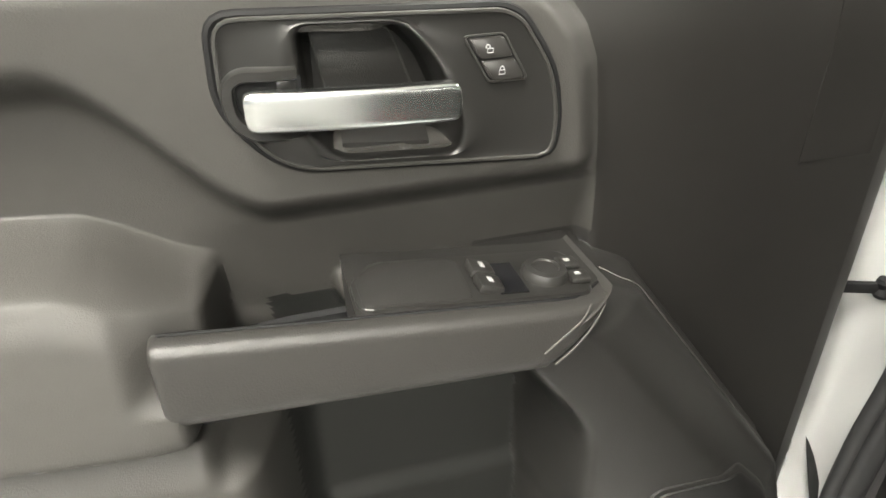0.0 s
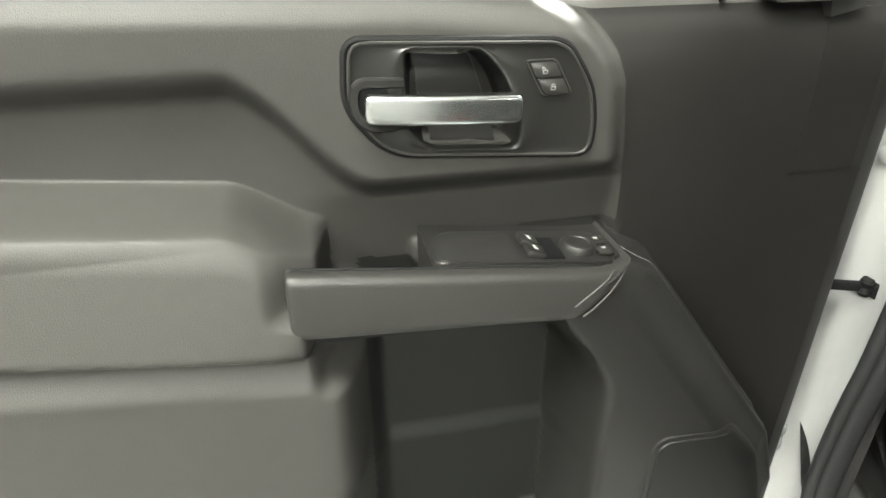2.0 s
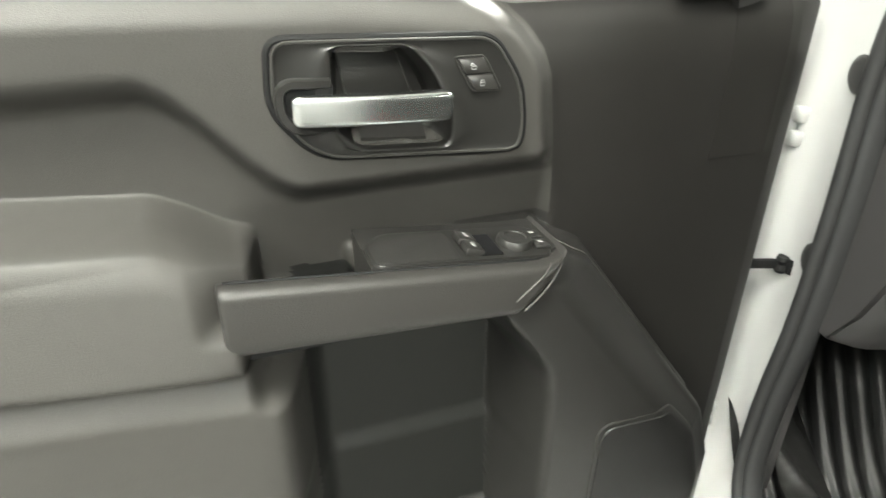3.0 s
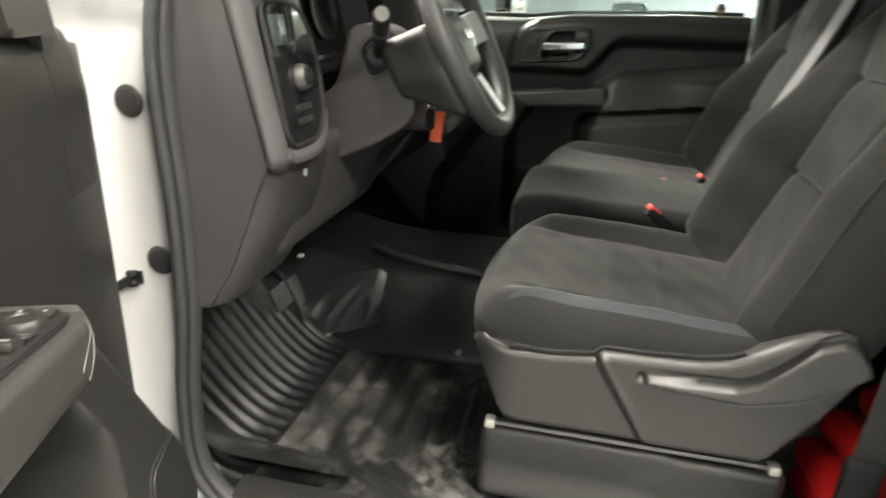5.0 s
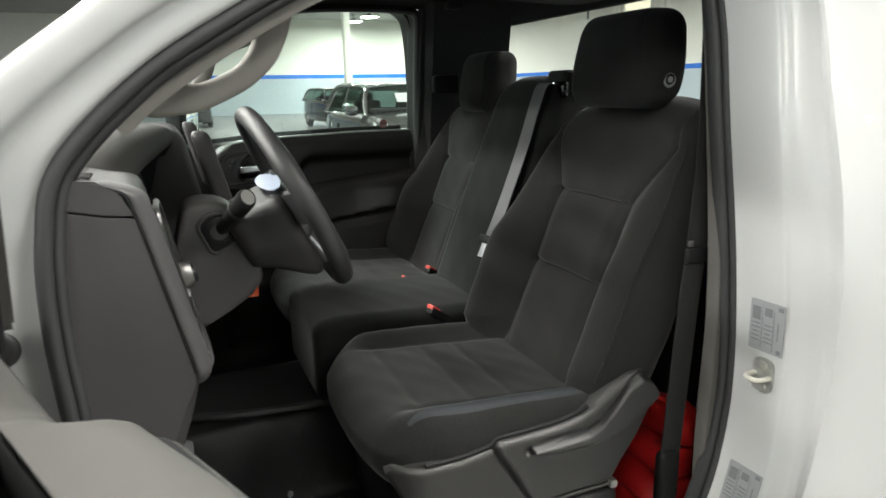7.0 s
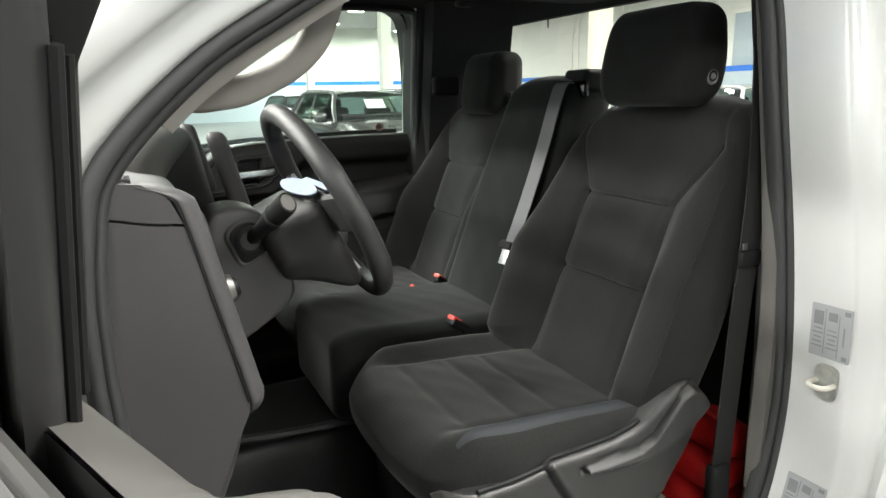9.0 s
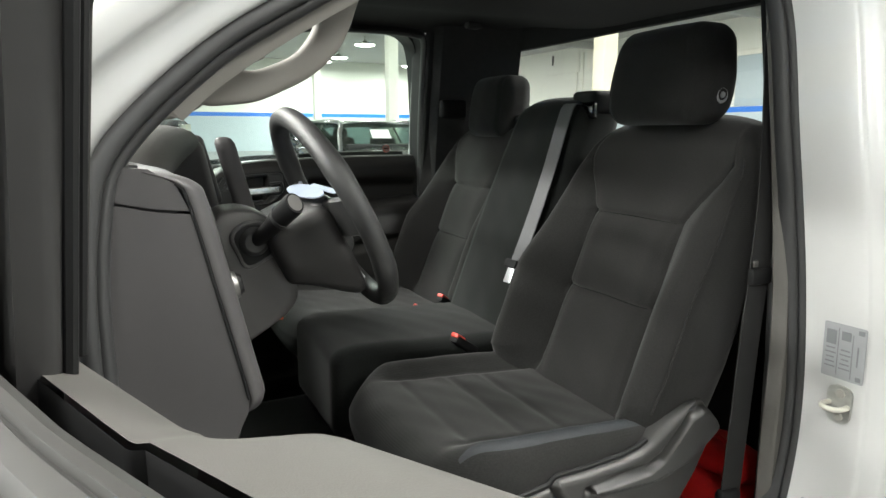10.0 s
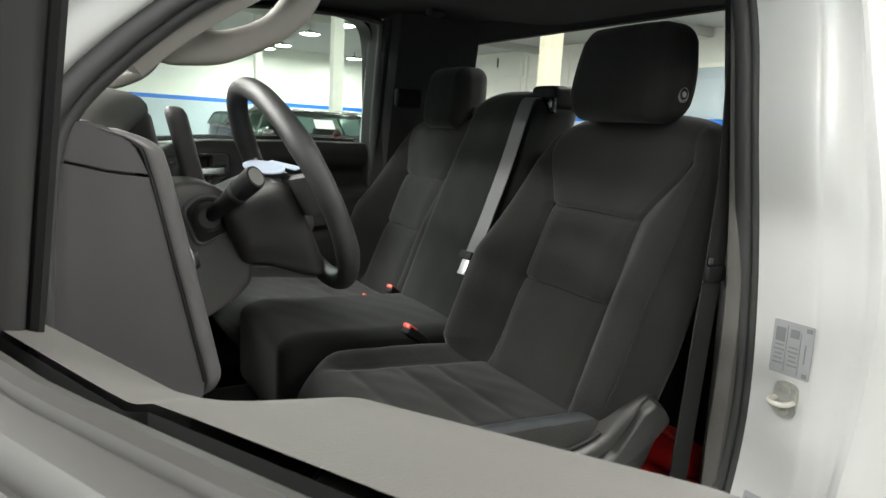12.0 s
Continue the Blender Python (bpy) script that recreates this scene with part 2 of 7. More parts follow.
def thing(name, matrix=None):
    ob = new(name)
    m = matrix or Matrix.Identity(4)
    ob.matrix_world = m
    ob.empty_display_size = 0.1
    BASE[ob] = m
    return ob


def part(name, me, mat, parent=None, label="", world=True):
    """Links one mesh under a thing or part. world: its points are given in the world."""
    me.name = name
    if mat:
        me.materials.clear()
        me.materials.append(mat)
    ob = new(name, me)
    base = BASE.get(parent, Matrix.Identity(4))
    if parent:
        if world:
            me.transform(base.inverted())
        ob.parent = parent
    BASE[ob] = base
    if label:
        ob["label"] = label
    return ob


def mesh(verts, faces, sharp=38):
    me = bpy.data.meshes.new("m")
    me.from_pydata([tuple(map(float, v)) for v in verts], [], [tuple(map(int, f)) for f in faces])
    me.shade_smooth()
    me.set_sharp_from_angle(angle=radians(sharp))
    return me


def from_bm(bm, sharp=38):
    me = bpy.data.meshes.new("m")
    bmesh.ops.recalc_face_normals(bm, faces=bm.faces)
    bm.to_mesh(me)
    bm.free()
    me.shade_smooth()
    me.set_sharp_from_angle(angle=radians(sharp))
    return me


def fix(me, sharp=38):
    bm = bmesh.new()
    bm.from_mesh(me)
    return from_bm(bm, sharp)


def box(c, s, bev=0.003, seg=2, m=None):
    bm = bmesh.new()
    bmesh.ops.create_cube(bm, size=1.0)
    bmesh.ops.scale(bm, vec=s, verts=bm.verts)
    if bev:
        bmesh.ops.bevel(bm, geom=bm.edges[:], offset=min(bev, min(s) * 0.49), segments=seg, profile=0.5, affect="EDGES")
    if m:
        bmesh.ops.transform(bm, matrix=m, verts=bm.verts)
    bmesh.ops.translate(bm, vec=c, verts=bm.verts)
    return from_bm(bm)


def plate(outline, a, b, bev=0.002, m=None, seg=2):
    """A polygon in x and y, pulled from z = a to b, its rim rounded, then moved by m."""
    bm = bmesh.new()
    lo = [bm.verts.new((x, y, a)) for x, y in outline]
    hi = [bm.verts.new((x, y, b)) for x, y in outline]
    n = len(outline)
    bm.faces.new(lo[::-1])
    top = bm.faces.new(hi)
    for i in range(n):
        bm.faces.new((lo[i], lo[(i + 1) % n], hi[(i + 1) % n], hi[i]))
    if bev:
        bmesh.ops.bevel(bm, geom=list(top.edges), offset=bev, segments=seg, profile=0.5, affect="EDGES")
    if m:
        bmesh.ops.transform(bm, matrix=m, verts=bm.verts)
    return from_bm(bm)


def spline(ctrl, n=8, closed=False):
    c = np.array(ctrl, float)
    k = len(c)
    out = []
    for i in range(k if closed else k - 1):
        if closed:
            p0, p1, p2, p3 = c[(i - 1) % k], c[i], c[(i + 1) % k], c[(i + 2) % k]
        else:
            p0, p1, p2, p3 = c[max(i - 1, 0)], c[i], c[i + 1], c[min(i + 2, k - 1)]
        for j in range(n):
            t = j / n
            out.append(0.5 * (2 * p1 + (p2 - p0) * t + (2 * p0 - 5 * p1 + 4 * p2 - p3) * t * t + (3 * p1 - p0 - 3 * p2 + p3) * t ** 3))
    if not closed:
        out.append(c[-1])
    return np.array(out)


def loft(rings, caps=True, closed=True, loop=False, sharp=38):
    rings = [np.array(r, float) for r in rings]
    k, n = len(rings), len(rings[0])
    verts = np.concatenate(rings)
    faces = []
    for i in range(k if loop else k - 1):
        for j in range(n if closed else n - 1):
            a, b = i * n + j, i * n + (j + 1) % n
            i2 = (i + 1) % k
            faces.append((a, b, i2 * n + (j + 1) % n, i2 * n + j))
    if caps and closed and not loop:
        faces += [tuple(range(n))[::-1], tuple(range((k - 1) * n, k * n))]
    return fix(mesh(verts, faces), sharp)


def sweep(path, profile, up=(0, 0, 1), closed=False, caps=True, sharp=38):
    """Profile points (side, up) carried along a path."""
    p = np.array(path, float)
    n = len(p)
    rings = []
    for i in range(n):
        a = p[(i - 1) % n] if closed or i else p[0]
        b = p[(i + 1) % n] if closed or i < n - 1 else p[-1]
        d = (b - a) / np.linalg.norm(b - a)
        u = np.array(up, float)
        s = np.cross(d, u)
        s /= np.linalg.norm(s)
        w = np.cross(s, d)
        rings.append([p[i] + s * x + w * y for x, y in profile])
    return loft(rings, caps, True, closed, sharp)


def circle(r, n=12, ry=None):
    ry = ry or r
    return [(r * math.cos(2 * math.pi * i / n), ry * math.sin(2 * math.pi * i / n)) for i in range(n)]


def tube(path, r, n=12, up=(0, 0, 1), closed=False):
    return sweep(path, circle(r, n), up, closed)


def lathe(profile, m=None, n=32):
    """Profile (radius, height) turned round z, then moved by m."""
    rings = [[(r * math.cos(2 * math.pi * i / n), r * math.sin(2 * math.pi * i / n), h) for i in range(n)] for r, h in profile]
    me = loft(rings)
    if m:
        me.transform(m)
    return me


def rounded(pts, r, n=4):
    """Polygon with its corners rounded."""
    out = []
    k = len(pts)
    for i in range(k):
        p, a, b = np.array(pts[i], float), np.array(pts[i - 1], float), np.array(pts[(i + 1) % k], float)
        ra = r[i] if isinstance(r, (list, tuple)) else r
        da, db = a - p, b - p
        la, lb = np.linalg.norm(da), np.linalg.norm(db)
        q = min(ra, la * 0.45, lb * 0.45)
        pa, pb = p + da / la * q, p + db / lb * q
        for j in range(n + 1):
            t = j / n
            out.append(tuple((1 - t) ** 2 * pa + 2 * t * (1 - t) * p + t * t * pb))
    return out


def S(x, a, b):
    t = np.clip((x - a) / (b - a), 0, 1)
    return t * t * (3 - 2 * t)


def G(x, c, w):
    return np.exp(-((x - c) / w) ** 2)


def soft_box(size, r, n, deform=None, sharp=60):
    """A box with round edges on a fine grid, shaped by deform(x, y, z, nx, ny, nz) on arrays."""
    sx, sy, sz = (q / 2 for q in size)
    nx, ny, nz = n
    keys, verts, faces = {}, [], []

    def vid(i, j, k):
        key = (i, j, k)
        if key not in keys:
            keys[key] = len(verts)
            verts.append((-sx + 2 * sx * i / nx, -sy + 2 * sy * j / ny, -sz + 2 * sz * k / nz))
        return keys[key]

    for k, flip in ((0, True), (nz, False)):
        for i in range(nx):
            for j in range(ny):
                f = (vid(i, j, k), vid(i + 1, j, k), vid(i + 1, j + 1, k), vid(i, j + 1, k))
                faces.append(f[::-1] if flip else f)
    for j, flip in ((0, False), (ny, True)):
        for i in range(nx):
            for k in range(nz):
                f = (vid(i, j, k), vid(i + 1, j, k), vid(i + 1, j, k + 1), vid(i, j, k + 1))
                faces.append(f[::-1] if flip else f)
    for i, flip in ((0, True), (nx, False)):
        for j in range(ny):
            for k in range(nz):
                f = (vid(i, j, k), vid(i, j + 1, k), vid(i, j + 1, k + 1), vid(i, j, k + 1))
                faces.append(f[::-1] if flip else f)
    v = np.array(verts)
    inner = np.clip(v, [-sx + r, -sy + r, -sz + r], [sx - r, sy - r, sz - r])
    d = v - inner
    ln = np.linalg.norm(d, axis=1, keepdims=True)
    nrm = np.where(ln > 1e-9, d / np.maximum(ln, 1e-9), 0)
    v = inner + nrm * r
    if deform:
        v = np.stack(deform(v[:, 0], v[:, 1], v[:, 2], nrm[:, 0], nrm[:, 1], nrm[:, 2]), axis=1)
    return mesh(v, faces, sharp)


# ---- the hall ----
X0, X1, Y0, Y1 = -14.0, 50.0, -26.0, 18.0


def slab(name, lo, hi, mat, label, kind="structure", category="wall"):
    c = [(a + b) / 2 for a, b in zip(lo, hi)]
    ob = part(name, box(c, [b - a for a, b in zip(lo, hi)], 0), mat)
    return tagged(ob, label, category, kind=kind)


slab("floor", (X0, Y0, -0.2), (X1, Y1, 0.0), M_FLOOR, "pale sealed concrete floor with a soft gloss", category="floor")
slab("ceiling", (X0, Y0, CEIL), (X1, Y1, CEIL + 0.2), M_CEIL, "grey painted roof deck of the hall", category="ceiling")
for nm, lo, hi in (("wall_east", (X1, Y0, 0), (X1 + 0.2, Y1, CEIL)), ("wall_west", (X0 - 0.2, Y0, 0), (X0, Y1, CEIL)),
                   ("wall_south", (X0, Y0 - 0.2, 0), (X1, Y0, CEIL)), ("wall_north", (X0, Y1, 0), (X1, Y1 + 0.2, CEIL))):
    STR0, STR1 = (2.56, 2.84) if nm == "wall_east" else (2.42, 2.68)
    slab(nm, (lo[0], lo[1], STR1), (hi[0], hi[1], CEIL), M_WALL, "cream painted block wall above a blue stripe")
    low = slab(nm + "_dado", (lo[0], lo[1], 0), (hi[0], hi[1], STR0), M_WALL_LOW, "pale blue painted lower wall of the hall")
    # the stripe stands a few millimetres proud of the wall on its inner side
    e = 0.004
    slab(nm + "_stripe", (lo[0] - e, lo[1] - e, STR0), (hi[0] + e, hi[1] + e, STR1), M_STRIPE, "bright blue painted band along the wall")


def column(x, y, w, mat, label):
    t = thing("column", Matrix.Translation((x, y, 0)))
    part("shaft", box((x, y, CEIL / 2), (w, w, CEIL), 0.01), mat, t)
    part("base_plate", box((x, y, 0.03), (w * 1.5, w * 1.5, 0.06), 0.008), mat, t)
    part("cap_plate", box((x, y, CEIL - 0.04), (w * 1.4, w * 1.4, 0.08), 0.008), mat, t)
    tagged(t, label, "column", "hall columns")


column(20.0, -7.6, 0.34, M_COLUMN, "white painted square steel column in the hall")
column(33.0, -8.7, 0.34, M_COLUMN, "white painted square steel column in the hall")
column(12.2, -9.9, 0.4, M_YELLOW, "pale yellow painted square column by the wall")

for bx in (8.0, 20.0, 32.0):
    tagged(part("roof_beam", box((bx, (Y0 + Y1) / 2, CEIL - 0.2), (0.25, Y1 - Y0, 0.4), 0.01), M_CEIL),
           "grey painted steel roof beam under the deck", "beam", "roof beams")


def ceiling_light(x, y):
    t = thing("ceiling_light", Matrix.Translation((x, y, CEIL - 0.5)))
    part("shade", lathe([(0.09, CEIL - 0.25), (0.12, CEIL - 0.3), (0.56, CEIL - 0.44), (0.60, CEIL - 0.47), (0.59, CEIL - 0.475)],
                        Matrix.Translation((x, y, 0)), 24), M_STEEL, t)
    part("diffuser", lathe([(0.02, CEIL - 0.55), (0.42, CEIL - 0.53), (0.58, CEIL - 0.478), (0.02, CEIL - 0.476)],
                           Matrix.Translation((x, y, 0)), 24), M_LAMP, t)
    part("stem", box((x, y, CEIL - 0.12), (0.05, 0.05, 0.26), 0.005), M_STEEL, t)
    return tagged(t, "round high-bay lamp glowing warm white under the ceiling", "ceiling lamp", "hall lamps")


first_lamp = ceiling_light(-5.0, 4.0)
for lx, ly in LAMP_SPOTS[1:] + FAR_SPOTS + SIDE_SPOTS:
    copy_thing(first_lamp, Matrix.Translation((lx, ly, CEIL - 0.5)))

# door leaf and panels on the far wall behind the rear window
wd = thing("wall_panel", Matrix.Translation((35.6, Y0 + 0.03, 5.9)))
part("frame", box((35.6, Y0 + 0.02, 5.95), (3.6, 0.08, 1.5), 0.02), M_WALL, wd)
part("opening_slot", box((36.6, Y0 + 0.065, 6.15), (0.16, 0.02, 0.62), 0.005), M_BLACK, wd)
tagged(wd, "cream framed wall panel with a dark slot", "wall panel")
wq = thing("wall_panel", Matrix.Translation((31.9, Y0 + 0.03, 5.9)))
part("frame", box((31.9, Y0 + 0.02, 5.9), (2.6, 0.08, 1.5), 0.02), M_WALL, wq)
part("inset", box((31.9, Y0 + 0.065, 5.9), (2.2, 0.02, 1.1), 0.01), M_COLUMN, wq)
tagged(wq, "cream framed wall panel with a pale inset", "wall panel")
for px in (34.0, 33.4, 29.5):
    tagged(part("conduit", box((px, Y0 + 0.04, 4.6), (0.08, 0.08, 3.6), 0.02), M_COLUMN),
           "thin painted conduit running up the wall", "pipe", "wall pipes")
bay = thing("wall_bay", Matrix.Translation((18.9, Y0, 2.7)))
part("panel", box((18.9, Y0 + 0.03, 3.86), (5.9, 0.06, 2.32), 0.02), M_WALL_LOW, bay)
part("lintel", box((18.9, Y0 + 0.06, 5.15), (6.3, 0.12, 0.26), 0.02), M_COLUMN, bay)
tagged(bay, "blue-grey painted bay panel under a white lintel", "wall panel")


# ---- parked cars ----
def parked_car(name, label, paint, m, tall=1.72, long=4.7, wide=1.9, pickup=False):
    """Built with its nose along +x, standing on z = 0."""
    t = thing(name, m)

    def body_shape(x, y, z, nx, ny, nz):
        s = x / (long / 2)
        y = y * (1 - 0.14 * np.abs(s) ** 4)
        z = z - (0.04 * S(s, 0.40, 0.46) + 0.14 * S(s, 0.5, 1.0) - 0.045 * S(s, 0.42, 0.5) * (1 - (2 * y / wide) ** 2)) * (z > 0)
        y = y - np.sign(y) * 0.035 * S(z, 0.05, 0.4)
        x = x - 0.10 * np.sign(s) * S(np.abs(s), 0.8, 1.0) * S(z, 0.0, 0.35)
        return x, y, z + 0.755

    part("body", soft_box((long, wide, 1.0), 0.17, (60, 26, 16), body_shape), paint, t, world=False)
    h0, zt = 1.20, tall - 0.075
    ca, cb = (-0.55, 1.0) if pickup else (-long / 2 + 0.10, 1.0)
    yb, yt = wide * 0.455, wide * 0.350
    a_low, a_top, c_top, c_low = cb + 0.10, cb - 0.62, ca + (0.12 if pickup else 0.42), ca
    # roof skin, crowned both ways
    rr = []
    for x in np.linspace(c_top - 0.06, a_top + 0.04, 14):
        g = (x - c_top) / (a_top - c_top)
        lift = 0.07 * math.sin(math.pi * min(1.0, max(0.0, 0.12 + 0.8 * g)))
        row = [(x, yt * 1.03 * q, zt - 0.03 + lift + 0.045 * (1 - abs(q) ** 2.6) - 0.03 * abs(q) ** 8) for q in np.linspace(-1, 1, 17)]
        rr.append(row + [(x, yt * 0.9, zt - 0.07), (x, -yt * 0.9, zt - 0.07)])
    part("roof", loft(rr, sharp=50), paint, t, world=False)
    # windscreen, bowed forwards
    wsr = []
    for f in np.linspace(0, 1, 7):
        yy = yb + (yt - yb) * f - 0.02
        wsr.append([(a_low + (a_top - a_low) * f + (0.10 - 0.05 * f) * (1 - q * q) - 0.02 * math.sin(math.pi * f), yy * q, h0 - 0.01 + (zt + 0.02 * (1 - q * q) - h0) * f) for q in np.linspace(-1, 1, 13)])
    ws = part("windscreen", loft(wsr, caps=False, closed=False), M_CAR_GLASS, t, world=False)
    part("price_sheet", mesh([(a_low - 0.10, -0.30, h0 + 0.20), (a_low - 0.10, 0.02, h0 + 0.20), (a_low - 0.26, 0.02, h0 + 0.34), (a_low - 0.26, -0.30, h0 + 0.34)],
                             [(0, 1, 2, 3)]), M_ICON, ws, world=False)
    part("back_window", mesh([(c_low + 0.02, -yb + 0.05, h0), (c_low + 0.02, yb - 0.05, h0), (c_top, yt - 0.03, zt), (c_top, -yt + 0.03, zt)], [(0, 3, 2, 1)]), M_CAR_GLASS, t, world=False)
    for sgn in (-1, 1):
        lo = lambda x: (x, sgn * yb, h0 - 0.02)
        hi = lambda x: (x, sgn * yt, zt)
        mid_b, mid_t = (c_low + a_low) / 2 - 0.05, (c_top + a_top) / 2 - 0.05
        for (p, q, k) in (("front", (mid_b + 0.05, a_low - 0.10), (mid_t + 0.04, a_top)), ("rear", (c_low + 0.38, mid_b - 0.05), (c_top + 0.22, mid_t - 0.04))):
            part("side_window", mesh([lo(q[0]), lo(q[1]), hi(k[1]), hi(k[0])], [(0, 1, 2, 3)]), M_CAR_GLASS, t, world=False)
        apost = spline([(a_low + 0.02, sgn * (yb - 0.01), h0 - 0.03), ((a_low + a_top) / 2 - 0.01, sgn * ((yb + yt) / 2 + 0.005), (h0 + zt) / 2 + 0.01), (a_top, sgn * yt, zt - 0.005), ((a_top + c_top) / 2, sgn * (yt + 0.01), zt + 0.035), (c_top, sgn * yt, zt - 0.01), (c_low + 0.02, sgn * (yb - 0.02), h0 - 0.02)], 5)
        part("pillar", tube(apost, 0.042, 10), paint, t, world=False)
        part("centre_pillar", mesh([lo(mid_b - 0.055), lo(mid_b + 0.055), hi(mid_t + 0.045), hi(mid_t - 0.045)], [(0, 1, 2, 3)]), M_BLACK, t, world=False)
        part("quarter_panel", mesh([lo(c_low), lo(c_low + 0.37), hi(c_top + 0.21), hi(c_top)], [(0, 1, 2, 3)]), paint, t, world=False)
        part("belt_strip", tube([(c_low + 0.1, sgn * (yb + 0.004), h0 - 0.005), (a_low - 0.1, sgn * (yb + 0.004), h0 - 0.005)], 0.010, 6), M_CHROME, t, world=False)
        mi = part("mirror", box((a_low - 0.30, sgn * (wide / 2 + 0.06), h0 + 0.07), (0.13, 0.22, 0.15), 0.055, 4), paint, t, world=False)
        part("headlight", box((long / 2 - 0.2, sgn * wide * 0.36, 0.84), (0.16, 0.36, 0.13), 0.04, 3), M_HEADLAMP, t, world=False)
        for wx in (-long * 0.3, long * 0.31):
            wm = Matrix.Translation((wx, sgn * (wide / 2 - 0.13), 0.36)) @ pose(0, 0, 0, 90 * sgn, 0, 0)
            wh = part("wheel", lathe([(0.05, -0.11), (0.3, -0.11), (0.36, -0.08), (0.37, 0), (0.36, 0.09), (0.3, 0.115), (0.25, 0.1), (0.25, -0.05)], wm, 28), M_TYRE, t, world=False)
            part("rim", lathe([(0.03, -0.125), (0.1, -0.12), (0.22, -0.1), (0.25, -0.115), (0.25, -0.02), (0.03, -0.02)], wm, 20), M_STEEL, wh, world=False)
        cs = part("seat", soft_box((0.16, 0.50, 0.62), 0.06, (6, 8, 10), lambda x, y, z, nx, ny, nz, sgn=sgn: (x + (a_top + c_top) / 2 + 0.25 - 0.25 * z, y + sgn * 0.40, z + 1.10)), M_BLACK, t, world=False)
        part("head_restraint", soft_box((0.09, 0.26, 0.17), 0.04, (5, 6, 5), lambda x, y, z, nx, ny, nz, sgn=sgn: (x + (a_top + c_top) / 2 + 0.15, y + sgn * 0.40, z + 1.47)), M_BLACK, cs, world=False)
    part("dash_shelf", box((a_low - 0.30, 0, h0 + 0.05), (0.50, yb * 1.7, 0.12), 0.04, 2), M_BLACK, t, world=False)
    part("grille", box((long / 2 - 0.09, 0, 0.75), (0.08, wide * 0.52, 0.24), 0.03), M_GLOSS, t, world=False)
    part("bumper", box((long / 2 - 0.12, 0, 0.45), (0.2, wide * 0.86, 0.22), 0.06, 3), M_BLACK, t, world=False)
    part("door_seam", box((ca + (cb - ca) * 0.5, 0, 0.72), (0.012, wide * 1.004, 0.6), 0), M_BLACK, t, world=False)
    return tagged(t, label, "car", "cars in the hall")


parked_car("parked_suv", "dark grey crossover parked with its nose towards the truck", M_CARDARK, pose(10.6, -3.40, 0, 0, 0, 178), 1.72)
parked_car("parked_pickup", "black pickup truck parked facing out by the wall", M_CARGREY, pose(35.3, -0.9, 0, 0, 0, 181), 1.9, 5.4, 2.03, True)
parked_car("parked_sedan", "black car parked near the far wall", M_CARGREY, pose(29.5, -7.1, 0, 0, 0, 185), 1.75, 4.9, 1.95)
parked_car("white_suv", "white sport utility car parked beyond the rear window", M_WHITE, pose(9.4, -12.2, 0, 0, 0, 150), 1.68, 4.8, 1.95)


# ---- the truck's cab ----
XC = 1.24


def mx(x):
    return 2 * XC - x


truck = thing("pickup_truck", Matrix.Translation((XC, 0, 0)))
tagged(truck, "white single-cab pickup truck with its driver door wide open", "pickup truck")

# the door opening's line, front pillar, roof rail, rear pillar and sill, as (y, z, profile kind)
OPEN = [(0.640, 1.30, 0), (0.632, 1.42, 0.3), (0.606, 1.500, 0.8), (0.508, 1.598, 1), (0.410, 1.663, 1), (0.290, 1.730, 1), (0.150, 1.785, 1), (0.0, 1.812, 1),
        (-0.20, 1.822, 1.3), (-0.36, 1.818, 1.7), (-0.435, 1.785, 2), (-0.462, 1.70, 2), (-0.466, 1.50, 2), (-0.478, 1.25, 2), (-0.484, 1.02, 2), (-0.468, 0.87, 2),
        (-0.437, 0.76, 2), (-0.385, 0.655, 2.2), (-0.310, 0.575, 2.6), (-0.21, 0.535, 3), (0.0, 0.520, 3), (0.25, 0.515, 3), (0.45, 0.517, 3), (0.55, 0.535, 3.2),
        (0.625, 0.585, 3.6), (0.660, 0.66, 4), (0.658, 0.80, 4), (0.640, 0.95, 4), (0.634, 1.12, 4)]
# outward distance and sideways offset of the sheet metal, for front pillar, screen pillar and roof, rear pillar, sill, front pillar
PROFILES = [
    [(-0.004, 0.012), (0.0, 0.0), (0.02, 0.016), (0.05, 0.02), (0.10, 0.012), (0.14, -0.02), (0.165, -0.06), (0.19, -0.075), (0.24, -0.08)],
    [(-0.004, 0.012), (0.0, 0.0), (0.012, -0.004), (0.021, -0.019), (0.050, -0.024), (0.059, -0.038), (0.088, -0.044), (0.104, -0.030), (0.11, 0.03)],
    [(-0.004, 0.012), (0.0, 0.0), (0.003, -0.062), (0.004, -0.116), (0.010, -0.129), (0.018, -0.155), (0.045, -0.180), (0.055, -0.213), (0.29, -0.215)],
    [(-0.004, 0.012), (0.0, 0.0), (0.008, -0.02), (0.012, -0.09), (0.03, -0.14), (0.06, -0.165), (0.09, -0.185), (0.13, -0.195), (0.20, -0.18)],
    [(-0.004, 0.012), (0.0, 0.0), (0.02, 0.016), (0.05, 0.02), (0.10, 0.012), (0.14, -0.02), (0.165, -0.06), (0.19, -0.075), (0.24, -0.08)],
]


def rail_x(z, y=0.3):
    """How far in the opening's edge stands: the side leans in above the belt, at the rear pillar in a longer curve."""
    front = 0.408 + 0.17 * 0.03 * math.log1p(math.exp((z - 1.38) / 0.03))
    rear = 0.400 + 0.150 * 0.12 * math.log1p(math.exp((z - 1.20) / 0.12))
    k = float(S(-y, 0.0, 0.35))
    return front * (1 - k) + rear * k


loop = spline(OPEN, 8, closed=True)
